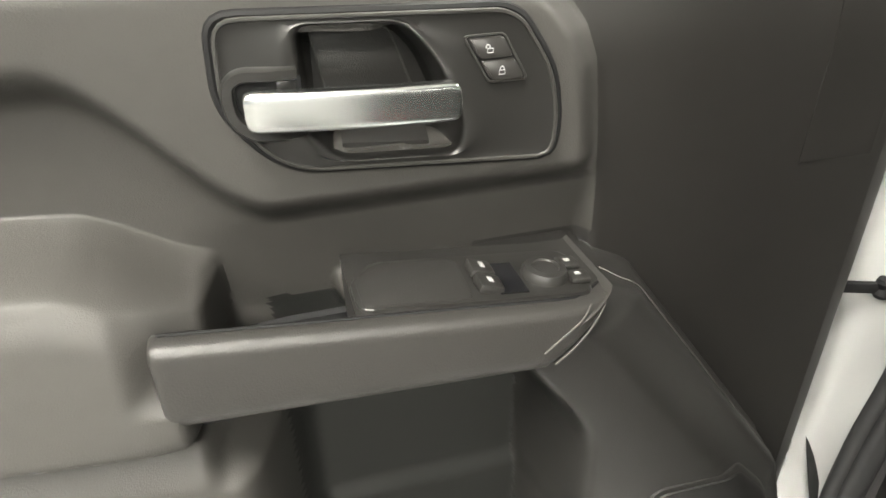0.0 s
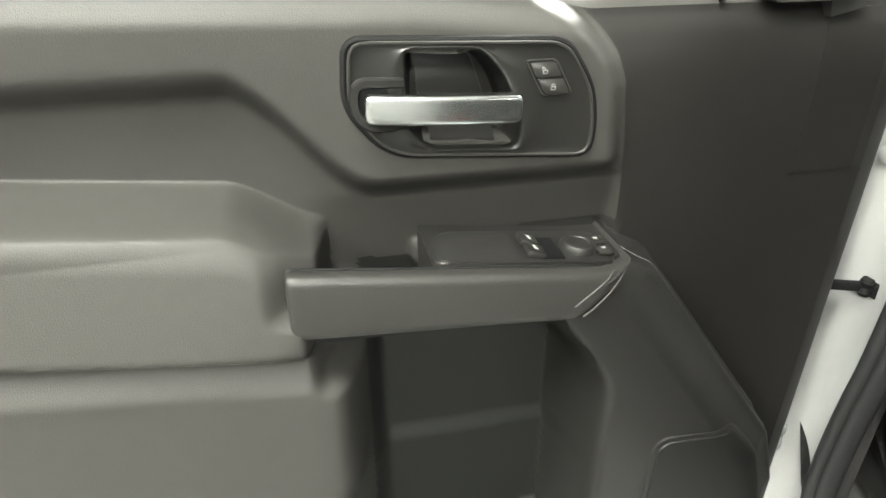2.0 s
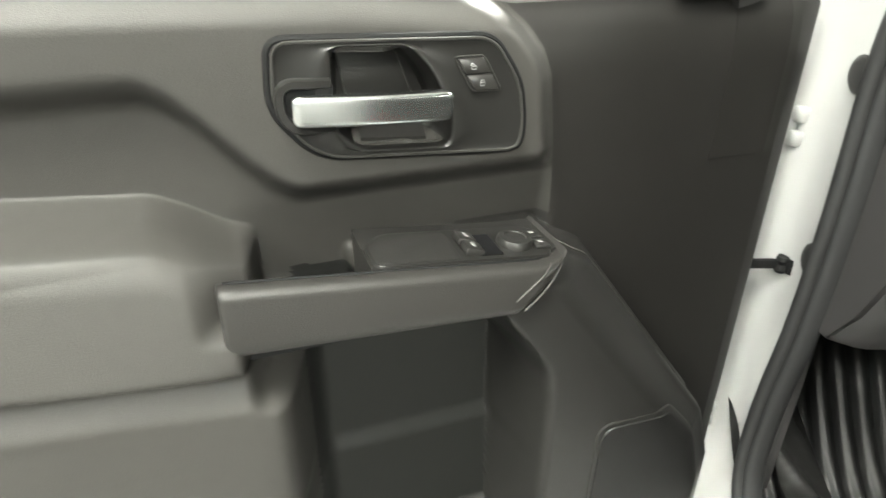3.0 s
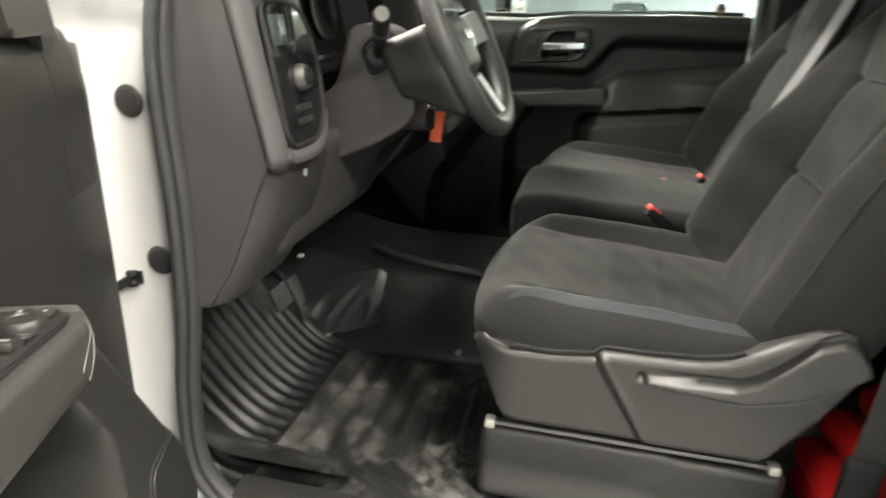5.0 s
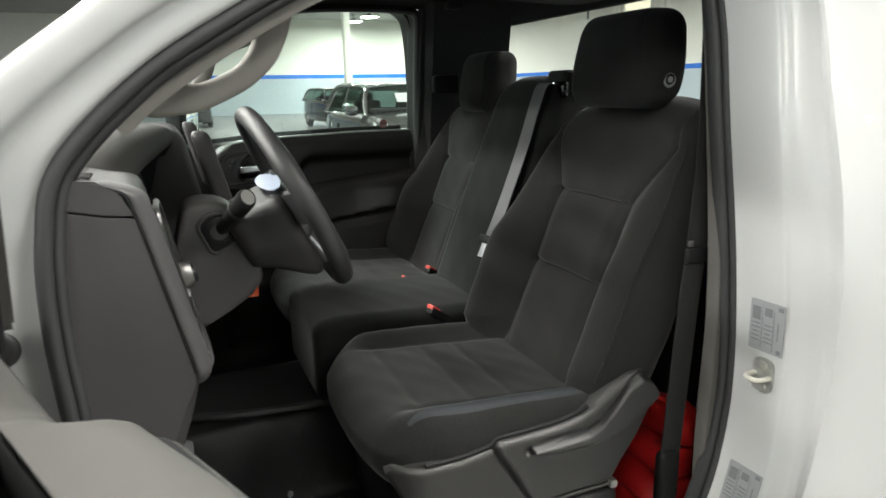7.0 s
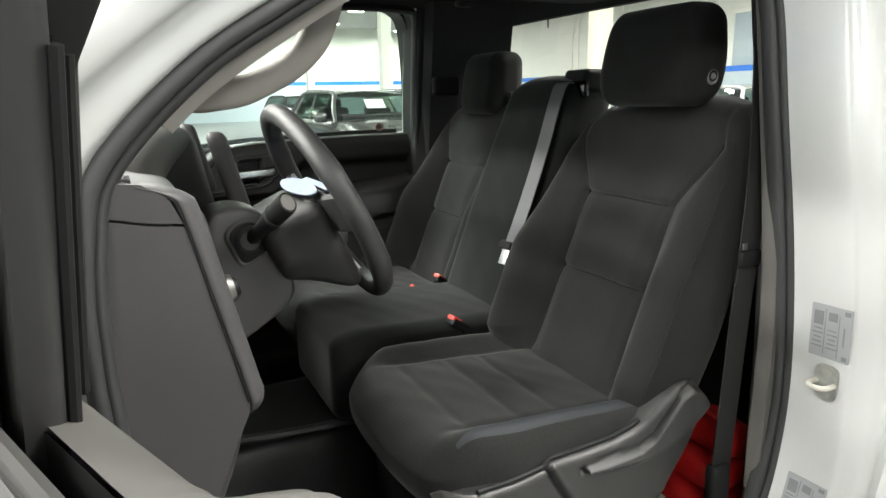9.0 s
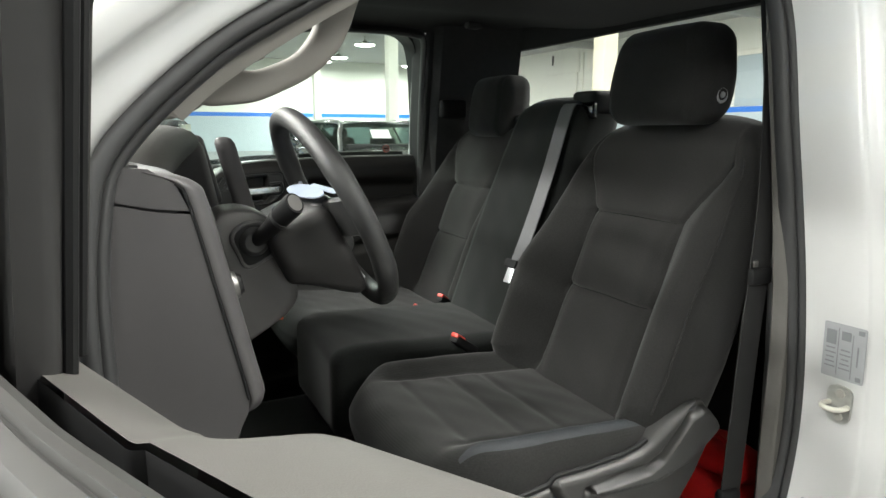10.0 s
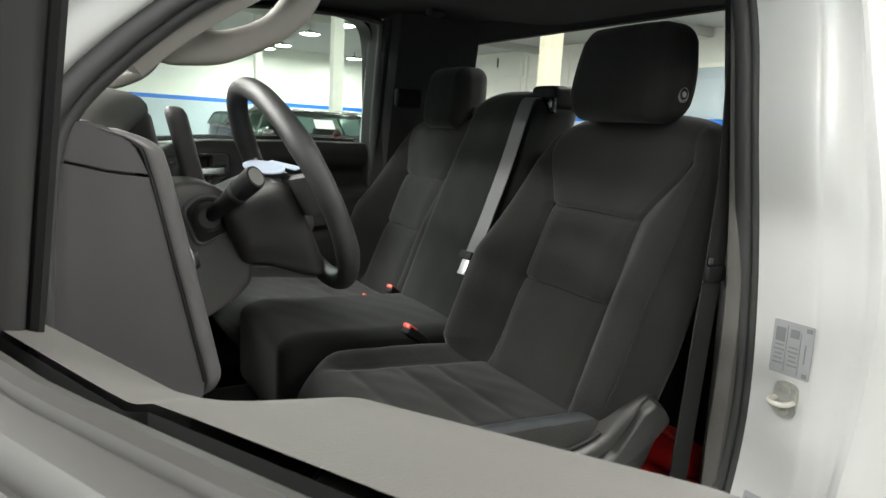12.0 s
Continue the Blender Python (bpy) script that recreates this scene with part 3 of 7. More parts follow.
# the closed side's opening stands a little taller and squarer at its rear top corner
far_loop = spline([({-0.36: -0.405, -0.435: -0.456}.get(y, y), z + 0.058 * float(S(z, 1.55, 1.78)) + (0.012 if y == -0.435 else 0.0), k) for y, z, k in OPEN], 8, closed=True)
# the last stretch runs from kind 4 back to kind 0, which are alike
kinds = [k if not (k < 0 or (i > len(loop) - 8)) else 4.0 for i, k in enumerate(loop[:, 2])]


def loop_normal(i, line=None):
    line = loop if line is None else line
    n = len(line)
    d = line[(i + 1) % n, :2] - line[(i - 1) % n, :2]
    d /= np.linalg.norm(d)
    return np.array([d[1], -d[0]])


def side_ring(i, side):
    line = loop if side < 0 else far_loop
    y, z = line[i, :2]
    o = loop_normal(i, line)
    # the line runs front, top, rear, sill: its outward side
    c = np.array([0.1, 1.15])
    if np.dot(o, np.array([y, z]) - c) < 0:
        o = -o
    k = min(max(kinds[i], 0.0), 4.0)
    a = int(min(k, 3))
    f = k - a
    prof = [(1 - f) * np.array(p) + f * np.array(q) for p, q in zip(PROFILES[a], PROFILES[a + 1])]
    prof = spline(prof, 4)
    rear = max(0.0, 1 - 2.5 * abs(k - 2))
    pts = []
    for d, dx in prof:
        # a shallow pressed channel in the rear pillar, with an arched top
        top = 1.425 - 0.09 * ((dx + 0.138) / 0.04) ** 2
        d += rear * 0.006 * float(G(dx, -0.152, 0.018)) * float(S(top - z, 0.0, 0.03)) - rear * 0.006 * float(G(dx, -0.184, 0.010)) * float(S(1.43 - z, 0.0, 0.06))
        yy, zz = y + o[0] * d, z + o[1] * d
        bulge = 0.0
        if dx < -0.15:
            bulge = 0.035 * (1 - math.exp(-((zz - 1.33) / 0.33) ** 2)) * min(1.0, (-dx - 0.15) / 0.05)
        x = rail_x(z, y) + dx + bulge
        pts.append((x if side < 0 else mx(x), yy, zz))
    return pts


def body_side(side, a=0, b=33):
    return loft([side_ring(i, side)[a:b] for i in range(len(loop))], caps=False, closed=False, loop=True, sharp=50)


part("body_side", body_side(-1), M_WHITE, truck, "glossy white painted door opening")
part("body_side", body_side(1, 16), M_WHITE, truck, "glossy white painted door opening")
part("door_reveal", body_side(1, 0, 17), M_BLACK, truck, "black trimmed reveal behind the closed door")


def seal(side):
    path = []
    line = loop if side < 0 else far_loop
    for i in range(len(line)):
        y, z = line[i, :2]
        x = rail_x(z, y) + 0.002
        path.append((x if side < 0 else mx(x), y, z))
    n = len(path)
    rings = []
    for i in range(n):
        y, z = line[i, :2]
        out = loop_normal(i, line)
        if np.dot(out, np.array([y, z]) - np.array([0.1, 1.15])) < 0:
            out = -out
        ring = []
        # a bulb towards the outside and a lip that grips the flange
        for a, b in ((0.014, 0.002), (0.0165, -0.005), (0.0155, -0.013), (0.011, -0.019), (0.004, -0.0205), (-0.002, -0.018), (-0.0045, -0.012), (-0.004, -0.007), (-0.0075, -0.009), (-0.0125, -0.007), (-0.0155, 0.000), (-0.0165, 0.010), (-0.013, 0.020), (-0.006, 0.024), (0.006, 0.014)):
            x = path[i][0] + (b if side < 0 else -b)
            ring.append((x, y + out[0] * a, z + out[1] * a))
        rings.append(ring)
    return loft(rings, caps=False, loop=True, sharp=60)


part("door_seal", seal(-1), M_RUBBER, truck, "dark rubber weatherstrip round the opening")
part("door_seal", seal(1), M_RUBBER, truck, "dark rubber weatherstrip round the opening")

# roof skin, headliner, rear wall, cowl, bonnet
roof = []
for y in np.linspace(-0.80, 0.36, 14):
    crown = 0.05 * (1 - ((y + 0.25) / 0.62) ** 2)
    roof.append([(x, y, 1.865 + crown * 0.6 - 0.10 * abs((x - XC) / 0.78) ** 4 - 0.06 * S(y, 0.1, 0.45) + 0.125 * S(x, XC, mx(0.55))) for x in np.linspace(0.46, mx(0.46), 25)])
part("roof", loft(roof, caps=False, closed=False), M_WHITE, truck)
liner = []
for y in np.linspace(-0.74, 0.33, 14):
    liner.append([(x, y, 1.846 - 0.045 * abs((x - XC) / 0.76) ** 4 - 0.07 * S(y, 0.05, 0.40) - 0.02 * S(-y, 0.55, 0.74) + 0.085 * S(x, XC, mx(0.55)) * S(-y, -0.25, 0.1)) for x in np.linspace(0.475, mx(0.475), 25)])
headliner = part("headliner", loft(liner, caps=False, closed=False), M_LINER, truck, "black fabric headliner")
part("coat_hook", box((1.42, -0.36, 1.825), (0.035, 0.05, 0.02), 0.008), M_BLACK, truck)

# rear wall with its window: a frame of four strips round the glass
RW = (0.64, mx(0.64), 1.475, 1.815)
for nm, lo, hi in (("rear_wall", (0.42, 0.40), (mx(0.42), RW[2])), ("rear_header", (0.46, RW[3]), (mx(0.46), 1.875)), ("rear_header", (mx(0.85), 1.875), (mx(0.46), 1.95)),
                   ("rear_corner", (0.43, RW[2]), (RW[0], RW[3])), ("rear_corner", (RW[1], RW[2]), (mx(0.43), RW[3]))):
    part(nm, box(((lo[0] + hi[0]) / 2, -0.765, (lo[1] + hi[1]) / 2), (hi[0] - lo[0], 0.03, hi[1] - lo[1]), 0.002), M_LINER, truck)
part("rear_skin", box((XC, -0.80, 0.95), (1.9, 0.02, 1.02), 0.004), M_WHITE, truck)
rw = part("rear_window", mesh([(RW[0] - 0.005, -0.775, RW[2] - 0.005), (RW[1] + 0.005, -0.775, RW[2] - 0.005), (RW[1] + 0.005, -0.775, RW[3] + 0.005), (RW[0] - 0.005, -0.775, RW[3] + 0.005)], [(0, 1, 2, 3)]), M_GLASS, truck, "clear rear window")
rw.visible_shadow = False
part("window_gasket", sweep([(RW[0], -0.757, RW[2]), (RW[0], -0.757, RW[3]), (RW[1], -0.757, RW[3]), (RW[1], -0.757, RW[2])], circle(0.008, 6), up=(0, 1, 0), closed=True), M_BLACK, rw)

# rear corner trims inside, with an air outlet on the passenger's side
for sd in (-1, 1):
    rings = []
    for z in np.linspace(0.62, 1.80 if sd < 0 else 1.90, 16):
        xo = rail_x(z, -0.48) + 0.022
        rings.append([(q if sd < 0 else mx(q), y, z) for q, y in ((xo, -0.478), (xo + 0.03, -0.482), (xo + 0.055, -0.50), (xo + 0.07, -0.56), (xo + 0.12, -0.70), (xo + 0.2, -0.752), (xo, -0.755))])
    part("rear_pillar_trim", loft(rings), M_LINER, truck, "black rear corner trim")
    rings = []
    for z in np.linspace(0.79 if sd < 0 else 0.60, 1.80 if sd < 0 else 1.88, 20):
        xo = rail_x(z, -0.46) + 0.006
        yb = -0.450 - 0.012 * float(S(z, 0.9, 1.2)) + 0.03 * float(S(0.80 - z, 0.0, 0.2))
        rings.append([(q if sd < 0 else mx(q), y, z) for q, y in ((xo, yb), (xo + 0.006, yb + 0.004), (xo + 0.028, yb + 0.003), (xo + 0.034, yb - 0.003), (xo + 0.035, yb - 0.03), (xo, yb - 0.03))])
    part("pillar_edge_trim", loft(rings), M_EDGE if sd < 0 else M_LINER, truck, "taupe plastic pillar edge" if sd < 0 else "black pillar edge")
part("shoulder_belt_guide", box((mx(0.60), -0.53, 1.60), (0.03, 0.11, 0.07), 0.02, 3), M_BLACK, truck)

# windscreen and pillars
scr = part("windscreen", mesh([(0.47, 0.86, 1.36), (mx(0.47), 0.86, 1.36), (mx(0.56), 0.33, 1.81), (0.56, 0.33, 1.81)], [(0, 1, 2, 3)]), M_GLASS, truck, "clear windscreen")
scr.visible_shadow = False
part("screen_header", box((XC, 0.36, 1.815), (1.45, 0.09, 0.03), 0.01), M_LINER, truck)
hood = []
for y in np.linspace(0.84, 2.0, 12):
    hood.append([(x, y, 1.325 - 0.10 * S(y, 0.9, 2.0) - 0.10 * abs((x - XC) / 0.95) ** 4) for x in np.linspace(0.34, mx(0.34), 17)])
part("bonnet", loft(hood, caps=False, closed=False), M_WHITE, truck)
part("kick_panel", box((mx(0.452), 0.80, 0.80), (0.02, 0.42, 0.56), 0.006), M_DASH, truck, "dark footwell side panel")
part("kick_panel", box((0.452, 0.83, 0.78), (0.02, 0.32, 0.46), 0.006), M_DASH, truck, "dark footwell side panel")
part("cowl", box((XC, 0.86, 1.33), (1.6, 0.12, 0.03), 0.01), M_BLACK, truck)
part("firewall", box((XC, 0.98, 0.95), (1.75, 0.03, 0.82), 0.003), M_BLACK, truck)
for sd in (-1, 1):
    fx = 0.23 if sd < 0 else mx(0.23)
    part("front_wing", box((fx, 1.45, 1.0), (0.06, 1.16, 0.55), 0.02), M_WHITE, truck)

# pillar trims with grab handles
for sd in (-1, 1):
    side = (lambda q: q) if sd < 0 else mx
    ctr = spline([(0.545, 1.538), (0.495, 1.582), (0.40, 1.645), (0.285, 1.71), (0.15, 1.765)], 6)
    rings = []
    for y, z in ctr:
        xo = rail_x(z) + 0.02
        rings.append([(side(xo), y + 0.012, z + 0.012), (side(xo + 0.012), y - 0.008, z - 0.008), (side(xo + 0.05), y - 0.006, z - 0.004), (side(xo + 0.09), y + 0.03, z + 0.012),
                      (side(xo + 0.095), y + 0.075, z + 0.03), (side(xo + 0.03), y + 0.08, z + 0.06)])
    part("screen_pillar_trim", loft(rings, sharp=70), M_TRIM, truck, "taupe windscreen pillar trim")
    hp = spline([(0.520, 0.530, 1.592, 0.030), (0.545, 0.500, 1.580, 0.030), (0.562, 0.470, 1.576, 0.024), (0.570, 0.440, 1.577, 0.020), (0.572, 0.408, 1.588, 0.018), (0.572, 0.372, 1.607, 0.018),
                 (0.570, 0.343, 1.637, 0.021), (0.567, 0.330, 1.667, 0.024), (0.562, 0.323, 1.695, 0.026), (0.545, 0.316, 1.730, 0.028)], 6)
    rings = []
    for i in range(len(hp)):
        d = hp[min(i + 1, len(hp) - 1), :3] - hp[max(i - 1, 0), :3]
        s = np.cross(d, (1, 0, 0))
        s /= np.linalg.norm(s)
        w = np.cross(s, d) / np.linalg.norm(d)
        rings.append([(lambda q: (side(q[0]), q[1], q[2]))(hp[i, :3] + s * hp[i, 3] * math.copysign(abs(math.cos(a)) ** 0.6, math.cos(a)) + w * 0.014 * math.copysign(abs(math.sin(a)) ** 0.7, math.sin(a))) for a in np.linspace(0, 2 * math.pi, 20, endpoint=False)])
    part("grab_handle", loft(rings, sharp=60), M_TRIM, truck, "taupe plastic grab handle")

# floor, sill plate, tunnel
FZ = 0.575


def floor_z(x, y):
    z = FZ + 0.30 * S(y, 0.62, 0.98) - 0.02 * S(-y, -0.02, 0.0) * 0
    g = 0.0
    if x < 1.0 and y < 0.60:
        yy = y + 0.16 * float(S(0.62 - x, 0.0, 0.16)) ** 1.5
        on = float(S(yy, 0.13, 0.18) * (1 - S(yy, 0.545, 0.59)) * S(x, 0.49, 0.53) * (1 - S(x, 0.95, 0.99)))
        g = 0.010 * float(S(math.cos(yy * 2 * math.pi / 0.058), -0.3, 0.6)) * on
    elif 0.46 < x < 1.0 and y >= 0.60:
        g = 0.009 * float(S(math.cos(x * 2 * math.pi / 0.036), -0.5, 0.9)) * float(S(y, 0.60, 0.62))
    # the tunnel in the middle
    t = float(S(x, 0.98, 1.075) * (1 - S(x, mx(1.075), mx(0.98))))
    top = 0.785 + 0.06 * float(S(y, 0.5, 0.9))
    w = 0.006 * math.sin(31 * y + 11 * x) * t * (1 - t) * 4
    return float(z + g) * (1 - t) + top * t + w


def floor_sheet(xs, ys):
    return loft([[(x, y, floor_z(x, y)) for x in xs] for y in ys], caps=False, closed=False, sharp=60)


mid_x = np.concatenate([np.linspace(0.985, 1.09, 26), np.linspace(1.10, mx(1.10), 10), np.linspace(mx(1.09), mx(0.41), 30)])
part("floor_covering", floor_sheet(np.linspace(0.41, 0.985, 144), np.linspace(-0.76, 0.59, 134)), M_MAT, truck, "black ribbed vinyl floor covering, dusty and scuffed")
part("toe_board", floor_sheet(np.linspace(0.41, 0.985, 144), np.linspace(0.59, 0.97, 38)), M_TOE_SHADE, truck, "black ribbed toe board")
part("tunnel_covering", floor_sheet(mid_x, np.linspace(-0.76, 0.97, 170)), M_TOE_SHADE, truck, "black vinyl over the tunnel")
part("sill_plate", box((0.442, 0.08, 0.566), (0.07, 1.05, 0.03), 0.008), M_PANEL_DARK, truck, "dark sill plate")
part("sill_plate", box((mx(0.442), 0.08, 0.566), (0.07, 1.05, 0.03), 0.008), M_PANEL_DARK, truck, "dark sill plate")
edge = [(1.17, 0.585, 0.80), (1.13, 0.50, 0.797), (1.10, 0.38, 0.793), (1.085, 0.25, 0.79), (1.08, 0.15, 0.787)]
part("tunnel_edge", tube(spline(edge, 5), 0.012, 8), M_CARPET, truck, "raised tunnel rim")


def crumple(a, b, k=1.0):
    """Folds of a loose vinyl sheet, sharp-crested."""
    p = Vector(((a + 0.55 * b) * 13.0, (b - 0.4 * a) * 3.2, 1.7))
    n1, n2 = noise.noise(p), noise.noise(p * 2.3 + Vector((3.1, 0.4, 0.0)))
    return k * (0.011 * max(0.0, 1 - abs(n1) * 3.0) + 0.005 * max(0.0, 1 - abs(n2) * 2.4) + 0.0012 * math.sin(90 * a + 60 * b))


pouch = []
for y in np.linspace(0.508, 0.722, 44):
    z0 = float(np.interp(y, (0.508, 0.60, 0.655, 0.722), (0.655, 0.622, 0.614, 0.672)))
    z1 = float(np.interp(y, (0.508, 0.53, 0.66, 0.722), (0.775, 0.788, 0.748, 0.690)))
    row = []
    for q in np.linspace(0, 1, 34):
        z = z0 + (z1 - z0) * q
        x = 1.000 + 0.05 * q ** 2.2 - crumple(y, z, 1.3 * math.sin(math.pi * min(1.0, q * 1.15)) + 0.15) - 0.02 * float(S(y, 0.5, 0.7)) * (1 - q)
        row.append((x, y, z))
    pouch.append(row)
part("tunnel_flap", loft(pouch, caps=False, closed=False, sharp=35), M_CARPET, truck, "wrinkled dark grey vinyl flap at the tunnel")
fold = []
for q in np.linspace(0, 1, 60):
    y = 0.40 + 0.53 * q
    row = []
    for r in np.linspace(0, 1, 20):
        x = 0.462 + 0.105 * r * (0.45 + 0.55 * math.sin(math.pi * min(1.0, q * 1.3)))
        z = FZ + 0.30 * float(S(y, 0.62, 0.98)) + 0.045 * (1 - r) + 0.006 + crumple(y, x, 1.2 * math.sin(math.pi * r) + 0.05)
        row.append((x, y, z))
    fold.append(row)
part("mat_fold", loft(fold, caps=False, closed=False, sharp=35), M_MAT, truck, "crumpled grey vinyl edge of the floor mat")
for cx, cy, cz in ((1.0, 0.655, 0.605), (1.0, 0.30, 0.603)):
    part("push_pin", lathe([(0.001, 0.010), (0.007, 0.009), (0.009, 0.004), (0.009, 0.0)], Matrix.Translation((cx, cy, cz)) @ pose(0, 0, 0, 0, -60, 0), 12), M_ICON, truck)

# pillar plugs, striker, labels, hinges
for py, pz, px in ((0.709, 1.282, 0.4245), (0.690, 1.027, 0.4245)):
    part("hole_plug", lathe([(0.001, 0.0055), (0.016, 0.0052), (0.021, 0.004), (0.0245, 0.0015), (0.025, 0.0), (0.001, -0.002)], Matrix.Translation((px, py, pz)) @ pose(0, 0, 0, 0, -90, 0), 24), M_RUBBER_SOFT, truck, "grey rubber hole plug")
rear_rings = [side_ring(i, -1) for i in range(len(loop)) if loop[i, 0] < -0.3 and 0.65 < loop[i, 1] < 1.4]


def pillar_y(x, z):
    """Where the rear pillar's face stands at a place across and up."""
    rows = sorted((float(np.interp(-x, [-p[0] for p in r[4:22]], [p[2] for p in r[4:22]])), float(np.interp(-x, [-p[0] for p in r[4:22]], [p[1] for p in r[4:22]]))) for r in rear_rings)
    return float(np.interp(z, [r[0] for r in rows], [r[1] for r in rows]))


SY = pillar_y(0.321, 1.053) + 0.0015
JM = Matrix.Translation((0.321, SY, 1.053)) @ pose(0, 0, 0, -90, 0, 0)
st = part("striker", plate(rounded([(-0.02, -0.034), (0.02, -0.034), (0.022, 0.034), (-0.022, 0.034)], 0.018, 5), -0.004, 0.004, 0.0015, JM @ pose(0, 0, 0, 180, 0, 0)), M_ZINC, truck, "zinc-plated door striker")
hoop = spline([(0.337, SY, 1.053), (0.337, SY + 0.022, 1.053), (0.329, SY + 0.034, 1.053), (0.313, SY + 0.034, 1.053), (0.305, SY + 0.022, 1.053), (0.305, SY, 1.053)], 6)
part("hoop", tube(hoop, 0.0048, 10), M_HOOP, st, "pale worn striker hoop")
for dz in (-0.021, 0.021):
    part("bolt", lathe([(0.001, 0.004), (0.008, 0.003), (0.009, 0.0)], Matrix.Translation((0.319, SY + 0.0035, 1.053 + dz)) @ pose(0, 0, 0, -90, 0, 0), 8), M_STEEL, st)


def sticker(x, z, w, h):
    y0, y1 = pillar_y(x, z - h / 2), pillar_y(x, z + h / 2)
    x0, x1 = pillar_y(x - w / 2, z), pillar_y(x + w / 2, z)
    m = Matrix.Translation((x, max((y0 + y1) / 2, (x0 + x1) / 2, pillar_y(x, z)) + 0.0012, z)) @ pose(0, 0, 0, -90 - math.degrees(math.atan2(y1 - y0, h)), 0, math.degrees(math.atan2(x1 - x0, w)))
    s = part("sticker", plate(rounded([(-w / 2, -h / 2), (w / 2, -h / 2), (w / 2, h / 2), (-w / 2, h / 2)], 0.003), 0.0, 0.0012, 0, m), M_LABEL, truck, "grey printed information label")
    bars = [(-0.38, 0.42, 0.12, 0.08), (-0.38, -0.42, 0.14, 0.08), (-0.2, 0.05, 0.015, 0.8), (0.14, 0.0, 0.015, 0.86)]
    bars += [(cx, 0.30 - 0.085 * k, 0.26 - 0.04 * (k % 3), 0.022) for cx in (-0.04, 0.31) for k in range(5)]
    bars += [(-0.04, -0.30, 0.22, 0.16), (0.31, -0.24, 0.24, 0.26), (-0.33, 0.02, 0.03, 0.36)]
    for bx, by, bw, bh in bars:
        part("print_bar", box((0, 0, 0), (w * bw, h * bh, 0.0006), 0, m=m @ Matrix.Translation((bx * w, by * h, 0.0016))), M_LABEL_INK, s)


sticker(0.3225, 1.147, 0.071, 0.098)
sticker(0.3205, 0.820, 0.074, 0.088)

# bed behind the cab
bed = thing("truck_bed", Matrix.Translation((XC, -1.6, 0)))
part("bed_wall", box((0.215, -1.75, 0.98), (0.05, 1.86, 0.62), 0.02, 3), M_WHITE, bed)
part("bed_wall", box((mx(0.215), -1.75, 0.98), (0.05, 1.86, 0.62), 0.02, 3), M_WHITE, bed)
part("bulkhead", box((XC, -0.845, 1.0), (1.98, 0.04, 0.56), 0.01), M_WHITE, bed)
part("bed_floor", box((XC, -1.75, 0.74), (1.98, 1.84, 0.05), 0.01), M_BLACK, bed)
tagged(bed, "white pickup bed behind the cab", "truck bed")
part("underbody", box((XC, 0.2, 0.47), (1.5, 2.6, 0.1), 0.02), M_BLACK, truck)
for wy in (1.45, -1.75):
    for wx in (0.33, mx(0.33)):
        sg = -1 if wx < XC else 1
        wm = Matrix.Translation((wx, wy, 0.39)) @ pose(0, 0, 0, 0, 90 * sg, 0)
        w = part("wheel", lathe([(0.05, -0.12), (0.3, -0.13), (0.37, -0.11), (0.39, 0), (0.37, 0.11), (0.3, 0.13), (0.22, 0.1), (0.05, 0.06)], wm, 32), M_TYRE, truck)
        part("rim", lathe([(0.03, 0.11), (0.12, 0.11), (0.2, 0.08), (0.22, 0.12), (0.22, 0.03), (0.03, 0.03)], wm, 24), M_STEEL, w)


# ---- doors ----
# Along a door: u runs back from the hinge, v inwards from the outer skin's plane, w up.
def bulge_line(u):
    return 1.222 + 0.112 * S(u, 0.62, 0.76)


def crest(u):
    return 1.382 + 0.012 * S(u, 0.385, 0.45) + np.interp(u, (0.44, 0.58, 0.95), (0.0, 0.016, 0.027))


def belt_rise(u):
    """The belt line climbs a little towards the rear."""
    return np.interp(u, (0.42, 0.56, 0.95), (0.0, 0.013, 0.024))


def pad_top(u):
    """Height of the elbow pad, its front end chamfered."""
    return 1.219 + 0.10 * np.clip(u - 0.75, 0, 1) - 0.046 * S(0.757 - u, -0.016, 0.088)


def lower_edge(w):
    """The slanting front edge of the lower trim."""
    return np.where(w > 0.81, 0.331 - (1.145 - w) * 0.757, 0.0774 - np.minimum(0.81 - w, 0.10) * 0.32) + 0.030 * S(w, 1.105, 1.14)


def trim_border(w):
    """Where the grained trim meets the smooth front panel: upright, curling back at the top."""
    return np.interp(w, (1.13, 1.19, 1.25, 1.31, 1.335, 1.36, 1.38, 1.40), (0.338, 0.339, 0.343, 0.350, 0.360, 0.380, 0.405, 0.440))


